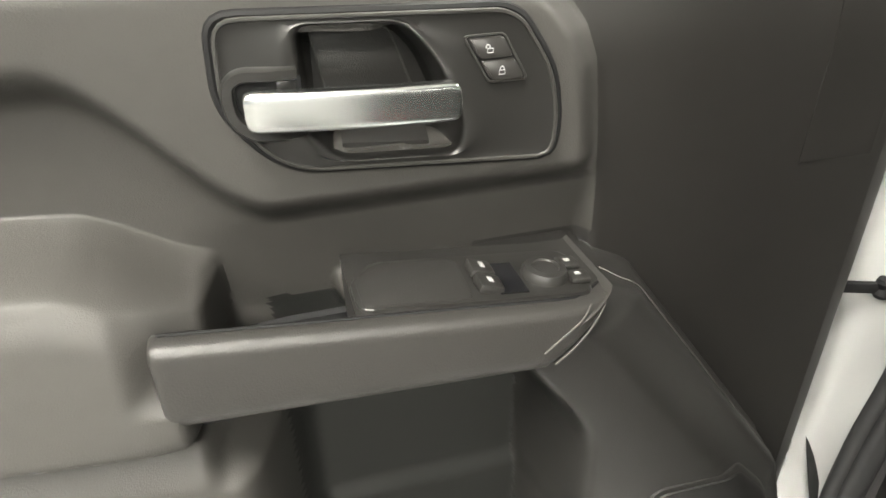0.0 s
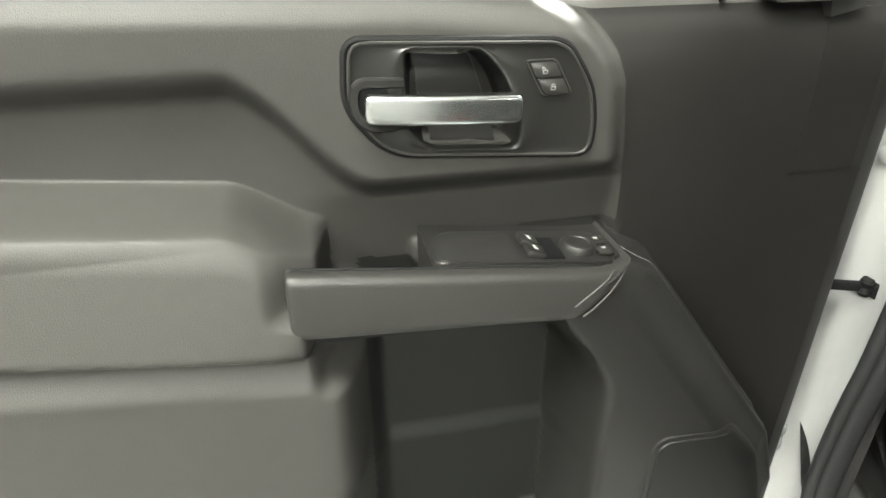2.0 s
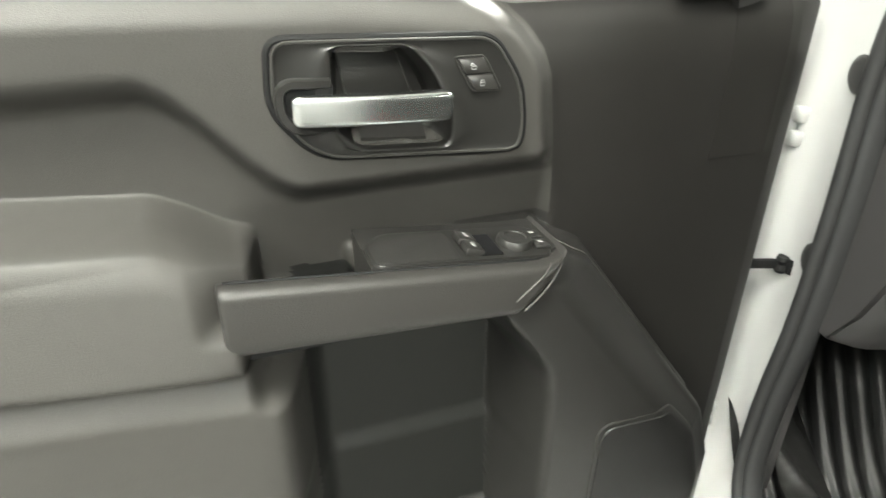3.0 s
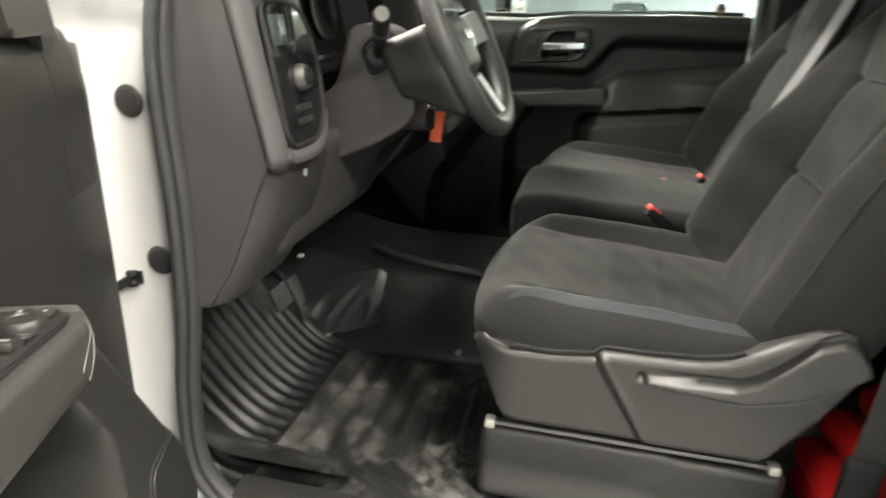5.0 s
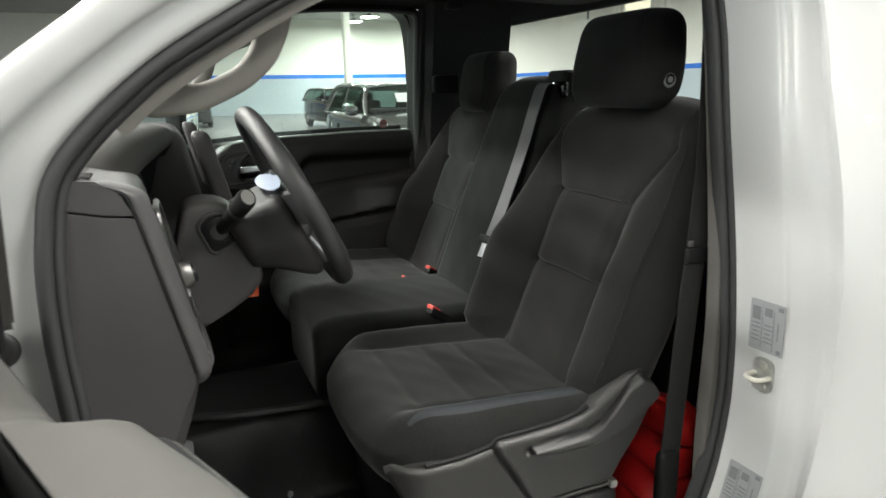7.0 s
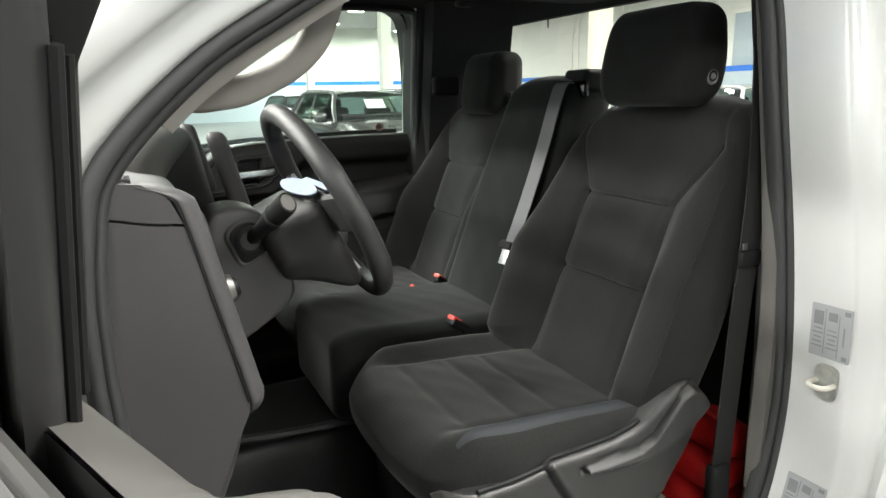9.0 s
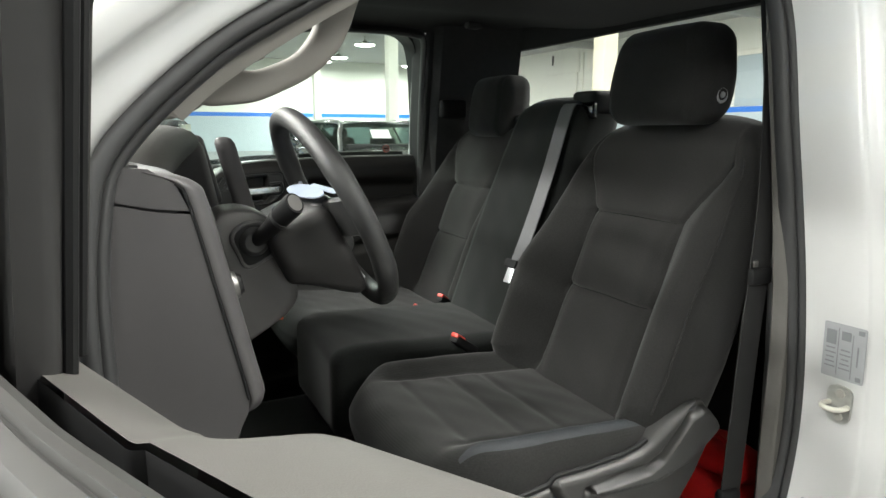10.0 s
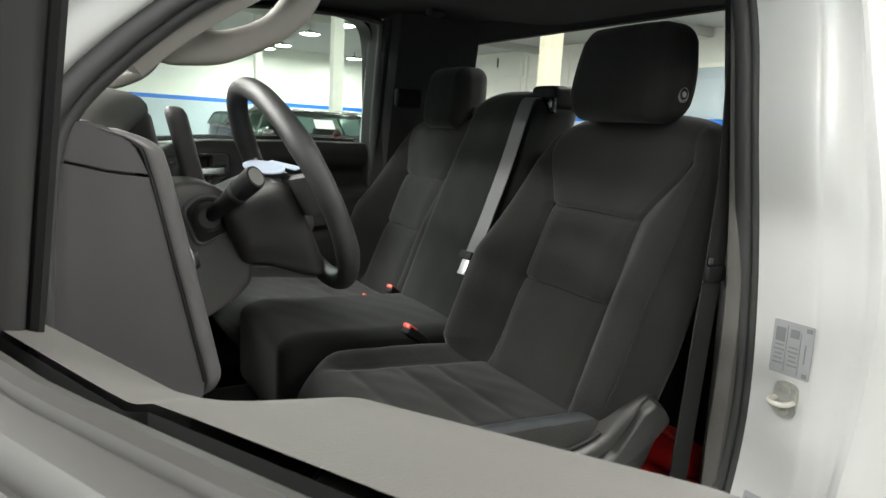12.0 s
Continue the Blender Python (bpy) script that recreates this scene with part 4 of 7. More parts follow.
def panel_v(u, w):
    wb = bulge_line(u)
    front = 0.051 - 0.012 * np.clip((w - 1.295) / 0.085, 0, 1) ** 2
    upper = 0.044 + 0.036 * S(w, wb - 0.024, wb + 0.016)
    # below the bulge the trim leans in towards the grip
    upper = upper - 0.016 * np.clip((1.205 - w) / 0.09, 0, 1) * (1 - S(u, 0.66, 0.72))
    bd = trim_border(w)
    v = front + (upper - front) * np.where(upper > front, S(u, bd - 0.004, bd + 0.034), S(u, bd - 0.002, bd + 0.012))
    # lower part, in front bounded by a slanting edge
    e = u - lower_edge(w)
    low = 0.108 + 0.050 * S(e, 0.0, 0.085)
    k = S(e, -0.006, 0.012) * (1 - S(w, 1.124, 1.144)) * (1 - S(u, 0.555, 0.585) * (1 - S(u, 0.69, 0.71)) * S(w, 1.03, 1.06))
    v = v + (low - v) * k
    # map pocket, its front upper corner cut off
    pk = S(u, 0.370, 0.404) * (1 - S(u, 0.615 + 0.06 * S(w, 1.10, 1.13), 0.69)) * (1 - S(w, 1.095, 1.12)) * S(w, 0.62, 0.68)
    corner = 1 - S((0.43 - u) + (w - 1.0) * 0.7, 0.022, 0.056)
    v = v + (0.026 + 0.010 * S(-w, -0.86, -0.83) - v) * pk * corner
    # rear lower face, rounded off at its front and foot
    ws_ = w - 0.11 * np.clip(u - 0.72, 0, 1) + 0.011
    rl = S(u, 0.632, 0.718) * (1 - S(ws_, 1.083, 1.099)) * S(w, 0.862, 0.905)
    v = v + (0.142 + 0.018 * S(-ws_, -1.09, -1.05) + 0.014 * np.clip((1.05 - w) / 0.15, 0, 1) - v) * rl
    # elbow pad: a flat top, a rounded crest, a chamfered front end
    wt = pad_top(u)
    topf = 0.74 * S(-w, -wt - 0.012, -wt + 0.010) + 0.26 * np.sqrt(1 - (1 - np.clip((wt - 0.002 - w) / 0.036, 0, 1)) ** 2)
    side = S(u, 0.672, 0.692) * (0.58 + 0.42 * S(u, 0.682, 0.745))
    ap = side * np.minimum(topf, S(ws_, 1.096, 1.106))
    v = v + (0.144 + 0.030 * np.clip((1.205 - w) / 0.10, 0, 1) - v) * ap
    v = v - 0.011 * G(ws_, 1.0985, 0.006) * S(u, 0.70, 0.72)
    # well behind the release handle
    well = S(u, 0.406, 0.410) * (1 - S(u, 0.630, 0.634)) * S(w - 0.076 * (u - 0.40), 1.259, 1.263) * (1 - S(w, 1.350, 1.354))
    well = well * (1 - S((u - 0.60) * 1.35 + (1.256 - w) + 0.0, -0.004, 0.0)) * (1 - S((0.43 - u) * 1.4 + (w - 1.352), -0.006, -0.002))
    v = v + (0.030 - v) * well
    # the top rolls over into the sill
    cr = crest(u)
    v = v - (0.006 + 0.015 * S(u, 0.405, 0.45)) * S(w, cr - 0.030, cr + 0.002)
    return v


def door_mesh(me, flip):
    if flip:
        for vt in me.vertices:
            vt.co.y = -vt.co.y
        me.flip_normals()
    return me


def build_door(name, m, label, flip=False, fine=0.0036):
    d = thing(name, m)

    def dp(nm, me, mat, parent=None, lab=""):
        return part(nm, door_mesh(me, flip), mat, parent or d, lab, world=False)

    us = np.arange(0.016, 1.172, fine)
    ws = np.concatenate([np.arange(0.56, 1.18, fine), np.arange(1.18, 1.24, fine * 0.45), np.arange(1.24, 1.3751, fine)])
    ws[-1] = 1.375

    def sheet_points(lo, hi, count):
        """A grid from the line lo(w) to hi(w); its top row ends on the crest line."""
        q = np.linspace(0, 1, count)[:, None]
        a, b = lo(ws)[None, :], hi(ws)[None, :]
        uu = a + (b - a) * q
        wt = ws[None, :] + (crest(uu) - 1.375) * S(ws[None, :], 1.27, 1.375) + (pad_top(uu) - 1.219) * S(ws[None, :], 1.10, 1.205) * (1 - S(ws[None, :], 1.235, 1.30)) * S(uu, 0.62, 0.68)
        return np.stack([uu, panel_v(uu, wt), wt], axis=-1)

    def border(w):
        return np.where(w > 1.146, trim_border(w), np.minimum(lower_edge(w) - 0.006, 0.340))

    verts = sheet_points(lambda w: w * 0 + 0.016, lambda w: w * 0 + 1.172, len(us))
    n = len(us)
    trim_grid = sheet_points(border, lambda w: w * 0 + 1.172, int(0.96 / fine))
    front_grid = sheet_points(lambda w: w * 0 + 0.016, lambda w: border(w) + 0.0005, 60)
    # cap rows: roll over the crest to the glass slot
    slot_v = -0.003 + 0.0045 * S(us, 0.418, 0.422)
    caps = []
    for f, dz in ((0.12, 0.006), (0.3, 0.010), (0.5, 0.012), (0.75, 0.014), (1.0, 0.014)):
        c = np.stack([us, verts[:, -1, 1] * (1 - f) + slot_v * f, verts[:, -1, 2] + (1.402 + belt_rise(us) - verts[:, -1, 2]) * f * 0.9 + dz * (1 - f) * 0.5], axis=-1)
        caps.append(c[:, None, :])
    capv = np.concatenate([verts[:, -1:, :]] + caps , axis=1)

    def sheet(a):
        nn, kk = a.shape[:2]
        return mesh(a.reshape(-1, 3), [(i * kk + j, i * kk + j + 1, (i + 1) * kk + j + 1, (i + 1) * kk + j) for i in range(nn - 1) for j in range(kk - 1)], 50)

    def split(a, keep):
        nn, kk = a.shape[:2]
        faces = [(i * kk + j, i * kk + j + 1, (i + 1) * kk + j + 1, (i + 1) * kk + j) for i in range(nn - 1) for j in range(kk - 1) if keep[i, j]]
        used = sorted({q for f in faces for q in f})
        at = {q: r for r, q in enumerate(used)}
        return mesh(a.reshape(-1, 3)[used], [[at[q] for q in f] for f in faces], 50)

    um, wm = trim_grid[:-1, :-1, 0], trim_grid[:-1, :-1, 2]
    pocket = (um > 0.400) & (um < 0.64) & (wm < 1.118) & (wm > 0.64) & ~((0.43 - um) + (wm - 1.0) * 0.7 > 0.024)
    carrier = (um < 0.45) & (wm < 1.146)
    dp("lower_carrier", split(trim_grid, carrier & ~pocket), M_PANEL_DARK, None, "dark lower trim round the speaker")
    # The closed door's trim takes the darker plastic to stand for shade there.
    panel = dp("trim_panel", split(trim_grid, ~pocket & ~carrier), M_PANEL_DARK if flip else M_PANEL, None, "grained moulded door trim, darkened as if in shade" if flip else "grained dark grey moulded door trim")
    dp("front_panel", sheet(front_grid), M_FRONT, None, "smooth black front panel")
    dp("map_pocket", split(trim_grid, pocket), M_POCKET_SHADE, None, "recessed black map pocket, its shade in its colour")
    dp("slot_lip", mesh([(a, b - 0.002, c) for r in ((slot_v, 1.3985), (slot_v, 1.36)) for a, b, c in zip(us, r[0], r[1] + belt_rise(us))], [(i, i + 1, n + i + 1, n + i) for i in range(n - 1)]), M_BLACK)
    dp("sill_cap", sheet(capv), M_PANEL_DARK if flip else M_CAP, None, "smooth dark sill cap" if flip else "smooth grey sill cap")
    # steel shell behind the trim
    dp("shell", box((0.60, -0.034, 0.96), (1.18, 0.09, 0.80), 0.015, 3), M_WHITE)
    dp("edge_band", box((0.016, 0.012, 0.97), (0.076, 0.050, 0.80), 0.008), M_FRONT)
    # outer belt moulding and the black slot for the lowered glass
    dp("glass_slot", box((0.66, -0.012, 1.355), (1.02, 0.022, 0.02), 0), M_BLACK)
    prof = [(-0.023, 1.355), (-0.024, 1.4095), (-0.0258, 1.4140), (-0.0305, 1.4160), (-0.0345, 1.4150), (-0.0360, 1.4120), (-0.0375, 1.4120), (-0.0390, 1.4145), (-0.047, 1.4122), (-0.0505, 1.4085), (-0.0520, 1.4050), (-0.0540, 1.4055), (-0.0560, 1.4085), (-0.064, 1.4050), (-0.070, 1.3990), (-0.0735, 1.391), (-0.0755, 1.380), (-0.074, 1.36), (-0.03, 1.345)]
    stations = np.linspace(0.12, 1.16, 40)
    dp("belt_moulding", loft([[(u, v, w + float(belt_rise(u))) for v, w in prof] for u in stations], sharp=30), M_MOULD, None, "grey-black ribbed belt moulding")
    skin = spline([(-0.070, 1.362), (-0.084, 1.366), (-0.100, 1.352), (-0.112, 1.315), (-0.118, 1.25), (-0.112, 1.05), (-0.090, 0.72), (-0.070, 0.56)], 6)
    dp("outer_skin", loft([[(u, v, w + float(belt_rise(u)) * float(S(w, 1.2, 1.36))) for v, w in skin] for u in np.linspace(0.02, 1.19, 30)], caps=False, closed=False), M_WHITE, None, "glossy white outer door skin")
    dp("glass_edge", box((0.70, -0.008, 1.366), (0.90, 0.004, 0.016), 0.001), M_GLASS)
    # window frame
    rise, deep = (0.125, 0.05) if flip else (0.0, 0.05)
    fr = spline([(0.10, 1.37), (0.125, 1.46), (0.19, 1.545), (0.285, 1.615), (0.385, 1.675), (0.50, 1.73), (0.64, 1.775), (0.82, 1.795), (1.02, 1.792), (1.11, 1.765), (1.15, 1.70), (1.165, 1.55), (1.178, 1.37)], 6)
    path = [(a + rise * 0.45 * float(S(a, 0.8, 1.1)), 0.0, b + rise * float(S(b, 1.5, 1.75))) for a, b in fr]
    dp("window_frame", sweep(path, [(-0.018, -0.05), (0.022, -0.05), (0.026, -0.02), (0.03, 0.02), (0.024, deep), (-0.018, deep)], up=(0, 1, 0), sharp=30), M_BLACK if flip else M_RUBBER_SOFT, None, "satin black window frame")
    if flip:
        dp("window_pane", mesh(path, [tuple(range(len(path)))]), M_GLASS_GREEN, None, "raised green-tinted side glass")
    # front corner: mirror sail inside, glass channel outside
    MV = Matrix(((1, 0, 0, 0), (0, 0, 1, 0), (0, 1, 0, 0), (0, 0, 0, 1)))
    if not flip:
        dp("corner_trim", plate(rounded([(0.09, 1.384), (0.201, 1.384), (0.262, 1.59), (0.30, 1.64), (0.24, 1.60), (0.12, 1.45)], 0.01), 0.034, 0.055, 0.011, MV, 4), M_PANEL)
    if not flip:
        dp("glass_channel", plate([(0.10, 1.36), (0.300, 1.36), (0.360, 1.59), (0.40, 1.69), (0.28, 1.61), (0.12, 1.45)], -0.014, 0.010, 0.012, MV, 4), M_RUBBER_SOFT)
        dp("channel_lip", plate([(0.09, 1.390), (0.243, 1.390), (0.295, 1.60), (0.27, 1.61), (0.12, 1.45)], 0.010, 0.034, 0.003, MV), M_BLACK)
        dp("outer_corner", plate([(0.06, 1.36), (0.285, 1.36), (0.352, 1.59), (0.40, 1.69), (0.28, 1.61), (0.12, 1.45)], -0.04, -0.018, 0.010, MV, 4), M_RUBBER)

        for a, b, v in ((0.243, 0.300, 0.036), (0.300, 0.358, 0.012)):
            dp("frame_groove", tube([(a, v, 1.385), (a + (b - a) * 0.5, v, 1.49), (b, v, 1.59)], 0.0042, 8, up=(0, 1, 0)), M_BLACK)

    # inner release handle
    bez_out = [(0.644, 1.372), (0.443, 1.364), (0.428, 1.356), (0.402, 1.316), (0.396, 1.275), (0.400, 1.246), (0.610, 1.262), (0.648, 1.311)]
    bz = rounded(bez_out, [0.016, 0.02, 0.02, 0.03, 0.02, 0.016, 0.03, 0.02], 8)
    v0 = 0.0825
    cav = rounded([(0.590, 1.362), (0.518, 1.359), (0.496, 1.335), (0.475, 1.285), (0.480, 1.261), (0.571, 1.267), (0.592, 1.290)], [0.010, 0.012, 0.03, 0.02, 0.012, 0.016, 0.012], 8)
    # a ring round the cavity, a little proud of the trim
    cc = np.array(cav)
    cen = cc.mean(axis=0)

    def resample(poly, kk=160):
        p = np.array(poly)
        ang = np.arctan2(p[:, 1] - cen[1], p[:, 0] - cen[0])
        out = []
        for a in np.linspace(-math.pi, math.pi, kk, endpoint=False):
            dirv = np.array([math.cos(a), math.sin(a)])
            best = 0
            for i in range(len(p)):
                q0, q1 = p[i] - cen, p[(i + 1) % len(p)] - cen
                dq = q1 - q0
                det = dirv[0] * (-dq[1]) + dirv[1] * dq[0]
                if abs(det) < 1e-12:
                    continue
                t = (q0[0] * (-dq[1]) + q0[1] * dq[0]) / det
                s = (dirv[0] * q0[1] - dirv[1] * q0[0]) / det
                if t > 0 and -1e-6 <= s <= 1 + 1e-6:
                    best = max(best, t)
            out.append(cen + dirv * best)
        return np.array(out)

    ro, ri = resample(bz), resample(cav)
    rings = []
    for f, v in ((1.030, v0 - 0.016), (1.024, v0 - 0.007), (1.014, v0 - 0.004)):
        rings.append([(cen[0] + (p[0] - cen[0]) * f, v, cen[1] + (p[1] - cen[1]) * f) for p in ro])
    rings.append([(p[0], v0 - 0.006, p[1]) for p in ro])
    rings.append([(cen[0] + (p[0] - cen[0]) * 0.985, v0 - 0.006, cen[1] + (p[1] - cen[1]) * 0.985) for p in ro])
    rings.append([(cen[0] + (p[0] - cen[0]) * 0.975, v0 + 0.0068, cen[1] + (p[1] - cen[1]) * 0.975) for p in ro])
    # the face, a soft shoulder round the cavity and its flared wall
    for f in (0.10, 0.35, 0.60, 0.72):
        rings.append([(p[0] * 0.975 * (1 - f) + cen[0] * 0.025 * (1 - f) + q[0] * f, v0 + 0.0055 + (0.0018 if f > 0.7 else 0), p[1] * 0.975 * (1 - f) + cen[1] * 0.025 * (1 - f) + q[1] * f) for p, q in zip(ro, ri)])
    for f, v in ((1.055, v0 + 0.0070), (1.035, v0 + 0.0066), (1.012, v0 + 0.0050), (0.992, v0 + 0.0010), (0.972, v0 - 0.0060), (0.945, v0 - 0.0180), (0.915, v0 - 0.0290), (0.885, v0 - 0.0350), (0.80, v0 - 0.0395)):
        rings.append([(cen[0] + (q[0] - cen[0]) * f, v, cen[1] + (q[1] - cen[1]) * f) for q in ri])
    rings.append([(cen[0], v0 - 0.040, cen[1])] * 160)
    rim_line = [(cen[0] + (p[0] - cen[0]) * 0.968, v0 + 0.0066, cen[1] + (p[1] - cen[1]) * 0.968) for p in ro]
    bezel = dp("handle_bezel", (loft(rings, caps=False, sharp=40)), M_BEZEL, None, "satin charcoal handle surround")
    dp("bezel_gap", (tube([(cen[0] + (p[0] - cen[0]) * 1.0, v0 + 0.0005, cen[1] + (p[1] - cen[1]) * 1.0) for p in ro], 0.0036, 8, up=(0, 1, 0), closed=True)), M_BLACK, bezel)
    dp("bezel_rim", (tube(rim_line, 0.0016, 6, up=(0, 1, 0), closed=True)), M_RIM, bezel)
    pin = rounded([(0.579, 1.352), (0.521, 1.349), (0.497, 1.282), (0.568, 1.286)], 0.006)
    dp("insert_rim", tube([(a, v0 - 0.0358, b) for a, b in pin], 0.0007, 6, up=(0, 1, 0), closed=True), M_RIM, bezel)
    dp("cavity_insert", plate(pin, v0 - 0.040, v0 - 0.036, 0.002, MV), M_PANEL_DARK, bezel)
    dp("cavity_ledge", loft([[(u, v0 - 0.037, w + 0.004), (u, v0 - 0.020, w + 0.001), (u, v0 - 0.006, w - 0.010), (u, v0 - 0.006, w - 0.016)] for u, w in ((0.500, 1.2785), (0.530, 1.281), (0.566, 1.2845))], caps=False, closed=False), M_BEZEL, bezel)
    # collar round the lever's pivot: a flat band, open to the rear of the lever
    ucol = spline([(0.594, v0 + 0.006, 1.3330), (0.612, v0 + 0.009, 1.3340), (0.630, v0 + 0.009, 1.3345), (0.6385, v0 + 0.009, 1.327), (0.638, v0 + 0.009, 1.309), (0.628, v0 + 0.009, 1.296), (0.612, v0 + 0.008, 1.2925), (0.592, v0 + 0.004, 1.2925)], 8)
    dp("pivot_collar", sweep(ucol, [(-0.0042, -0.006), (0.0042, -0.006), (0.0045, 0.003), (0.003, 0.006), (-0.003, 0.006), (-0.0045, 0.003)], up=(0, 1, 0), sharp=30), M_BEZEL, bezel)
    dp("pivot_well", box((0.612, v0 + 0.003, 1.313), (0.044, 0.008, 0.036), 0.002), M_BLACK, bezel)
    lev = []
    for f in np.concatenate([[0.0, 0.006, 0.02], np.linspace(0.05, 0.95, 9), [0.98, 0.994, 1.0]]):
        u = 0.630 - 0.1485 * f
        zc = 1.3125 - 0.0075 * f
        h = 0.0142
        vv0 = v0 + 0.0165 + 0.004 * math.sin(math.pi * f)
        e = min(f, 1 - f) * 0.1485
        endf = 1.0 if e > 0.006 else 0.62 + 0.38 * math.sqrt(1 - (1 - e / 0.006) ** 2)
        lev.append([(u, vv0 + 0.0075 * (0.6 + 0.4 * endf) * math.copysign(abs(math.sin(a)) ** 0.5, math.sin(a)), zc + h * endf * math.copysign(abs(math.cos(a)) ** 0.38, math.cos(a))) for a in np.linspace(0, 2 * math.pi, 32, endpoint=False)])
    dp("release_lever", loft(lev, sharp=50), M_CHROME, None, "satin chrome release lever")
    # lock buttons with padlock prints, in one raised frame
    slant = lambda q, z: (q + 0.56 * (z - 1.330), z)
    ol = rounded([slant(0.4665, 1.3465), slant(0.4365, 1.3465), slant(0.4365, 1.3125), slant(0.4665, 1.3125)], 0.004)
    lf = dp("lock_frame", plate(ol, v0 + 0.003, v0 + 0.0076, 0.001, MV), M_BLACK, bezel)
    dp("lock_rim", tube([(a, v0 + 0.0076, b) for a, b in ol], 0.0009, 6, up=(0, 1, 0), closed=True), M_RIM, lf)
    for i, (za, zb) in enumerate(((1.3450, 1.3302), (1.3288, 1.3140))):
        o = [slant(0.4645, za), slant(0.4385, za), slant(0.4385, zb), slant(0.4645, zb)]
        bt = dp("lock_button", plate(rounded(o, 0.0025), v0 + 0.004, v0 + 0.0098, 0.0014, MV), M_FRONT)
        pz = (za + zb) / 2 - 0.0006
        pc = slant(0.4525, pz)[0]
        dp("padlock_print", tube([(pc + a, v0 + 0.0100, pz + c) for a, c in ((0.0021, -0.0028), (0.0021, 0.0002), (-0.0021, 0.0002), (-0.0021, -0.0028))], 0.0004, 5, up=(0, 1, 0), closed=True), M_ICON, bt)
        arc = [(pc + (0.0018 if i == 0 else 0) + 0.0015 * math.cos(q), v0 + 0.0100, pz + 0.0008 + 0.0022 * math.sin(q)) for q in np.linspace(0, math.pi, 7)]
        dp("padlock_shackle", tube(arc, 0.00045, 5, up=(0, 1, 0)), M_ICON, bt)
    if not flip:
        tape = []
        for w in np.linspace(1.185, 1.374, 40):
            row = np.linspace(0.031, 0.118 - 0.03 * (w - 1.185), 8)
            tape.append([(u, float(panel_v(np.array(u), np.array(w))) - 0.001 + lift, w) for lift in (0.0, 0.0018) for u in (row if lift else row[::-1])])
        dp("matt_tape", loft(tape), M_TAPE)

    # armrest pull: front face, top and a piped front end
    def arm_v(u):
        q = max((0.412 - u) / 0.048, 0.0)
        return 0.164 - 0.026 * q * q

    def arm_top(u):
        return 1.1455 + 0.113 * (u - 0.40) if u > 0.40 else 1.1455 + 0.04 * (u - 0.40)

    def arm_bot(u):
        # the front end is cut off on a slant
        return max(1.0955 + 0.062 * (u - 0.443), 1.150 - 0.846 * (u - 0.364))

    OPEN_U = 0.577
    for a0, a1, back in ((0.3655, OPEN_U, None), (OPEN_U, 0.7185, 0.024)):
        ring = []
        ends = np.concatenate([[0.0, 0.001, 0.0025, 0.005], np.arange(0.010, a1 - a0 - 0.009, 0.008), [a1 - a0 - 0.006, a1 - a0 - 0.003, a1 - a0 - 0.001, a1 - a0]])
        for du in ends:
            u = a0 + du
            top, bot, vo = arm_top(u), arm_bot(u), arm_v(u)
            # rounded rear end
            g = max(0.0, 1 - (0.7185 - u) / 0.006)
            shrink = 0.0045 * (1 - math.sqrt(max(0.0, 1 - g * g)))
            top, bot, vo = top - shrink, bot + shrink, vo - shrink
            h = top - bot
            c = min(1.0, h / 0.03)
            vb = 0.052 if back is None else vo - back
            ring.append([(u, vb, top - 0.003), (u, vo - 0.015, top), (u, vo - 0.0065, top - 0.0008), (u, vo - 0.0025, top - 0.0032 * c), (u, vo - 0.0005, top - 0.0075 * c), (u, vo + 0.0004, top - 0.011 * c),
                         (u, vo + 0.003, bot + 0.018 * c), (u, vo + 0.0035, bot + 0.012 * c), (u, vo + 0.0025, bot + 0.005 * c), (u, vo, bot + 0.0012 * c), (u, vo - 0.006, bot), (u, vb, bot + 0.004 * c)])
        piece = dp("armrest" if back is None else "pull_grip", loft(ring, sharp=35), M_ARM, None if back is None else arm, "padded dark armrest pull" if back is None else "open grip of the armrest pull")
        arm = piece if back is None else arm
    # cup behind the open grip, its black standing for the shade down there
    dp("grip_cup", loft([[(u, 0.020, 1.100), (u, 0.030, 1.090), (u, 0.080, 1.086), (u, 0.142, 1.090), (u, 0.143, 1.112)] for u in (0.574, 0.60, 0.64, 0.68, 0.70)], caps=False, closed=False), M_BLACK, arm, "cup behind the grip, black for the shade in it")
    dp("armrest_shadow_gap", sweep([(u, arm_v(u) - 0.0175, arm_top(u) + 0.0002) for u in np.linspace(0.372, 0.712, 24)], circle(0.0014, 6)), M_BLACK, arm)
    for off, r_, uu in ((0.026, 0.0009, (0.391, 0.402, 0.414, 0.424, 0.434)), (0.0, 0.0010, (0.366, 0.380, 0.395, 0.410, 0.424))):
        pts = spline([(a, arm_v(a) + (0.0030 if i else -0.003), min(1.150 - 0.846 * (a - off - 0.364), arm_top(a)) - (0.0 if i else 0.0005)) for i, a in enumerate(uu)], 6)
        dp("piping", tube(pts, r_, 6), M_SEAM, arm, "light edge piping")
    dp("armrest_top", loft([[(u, 0.054, arm_top(u) + 0.0012), (u, arm_v(u) - 0.019, arm_top(u) + 0.0012)] for u in np.linspace(0.368, OPEN_U, 24)], caps=False, closed=False), M_PANEL_DARK, arm, "dark smooth armrest top")
    # Pale line standing for the highlight along the lower trim's front edge.
    ws2 = np.linspace(0.66, 1.128, 60)
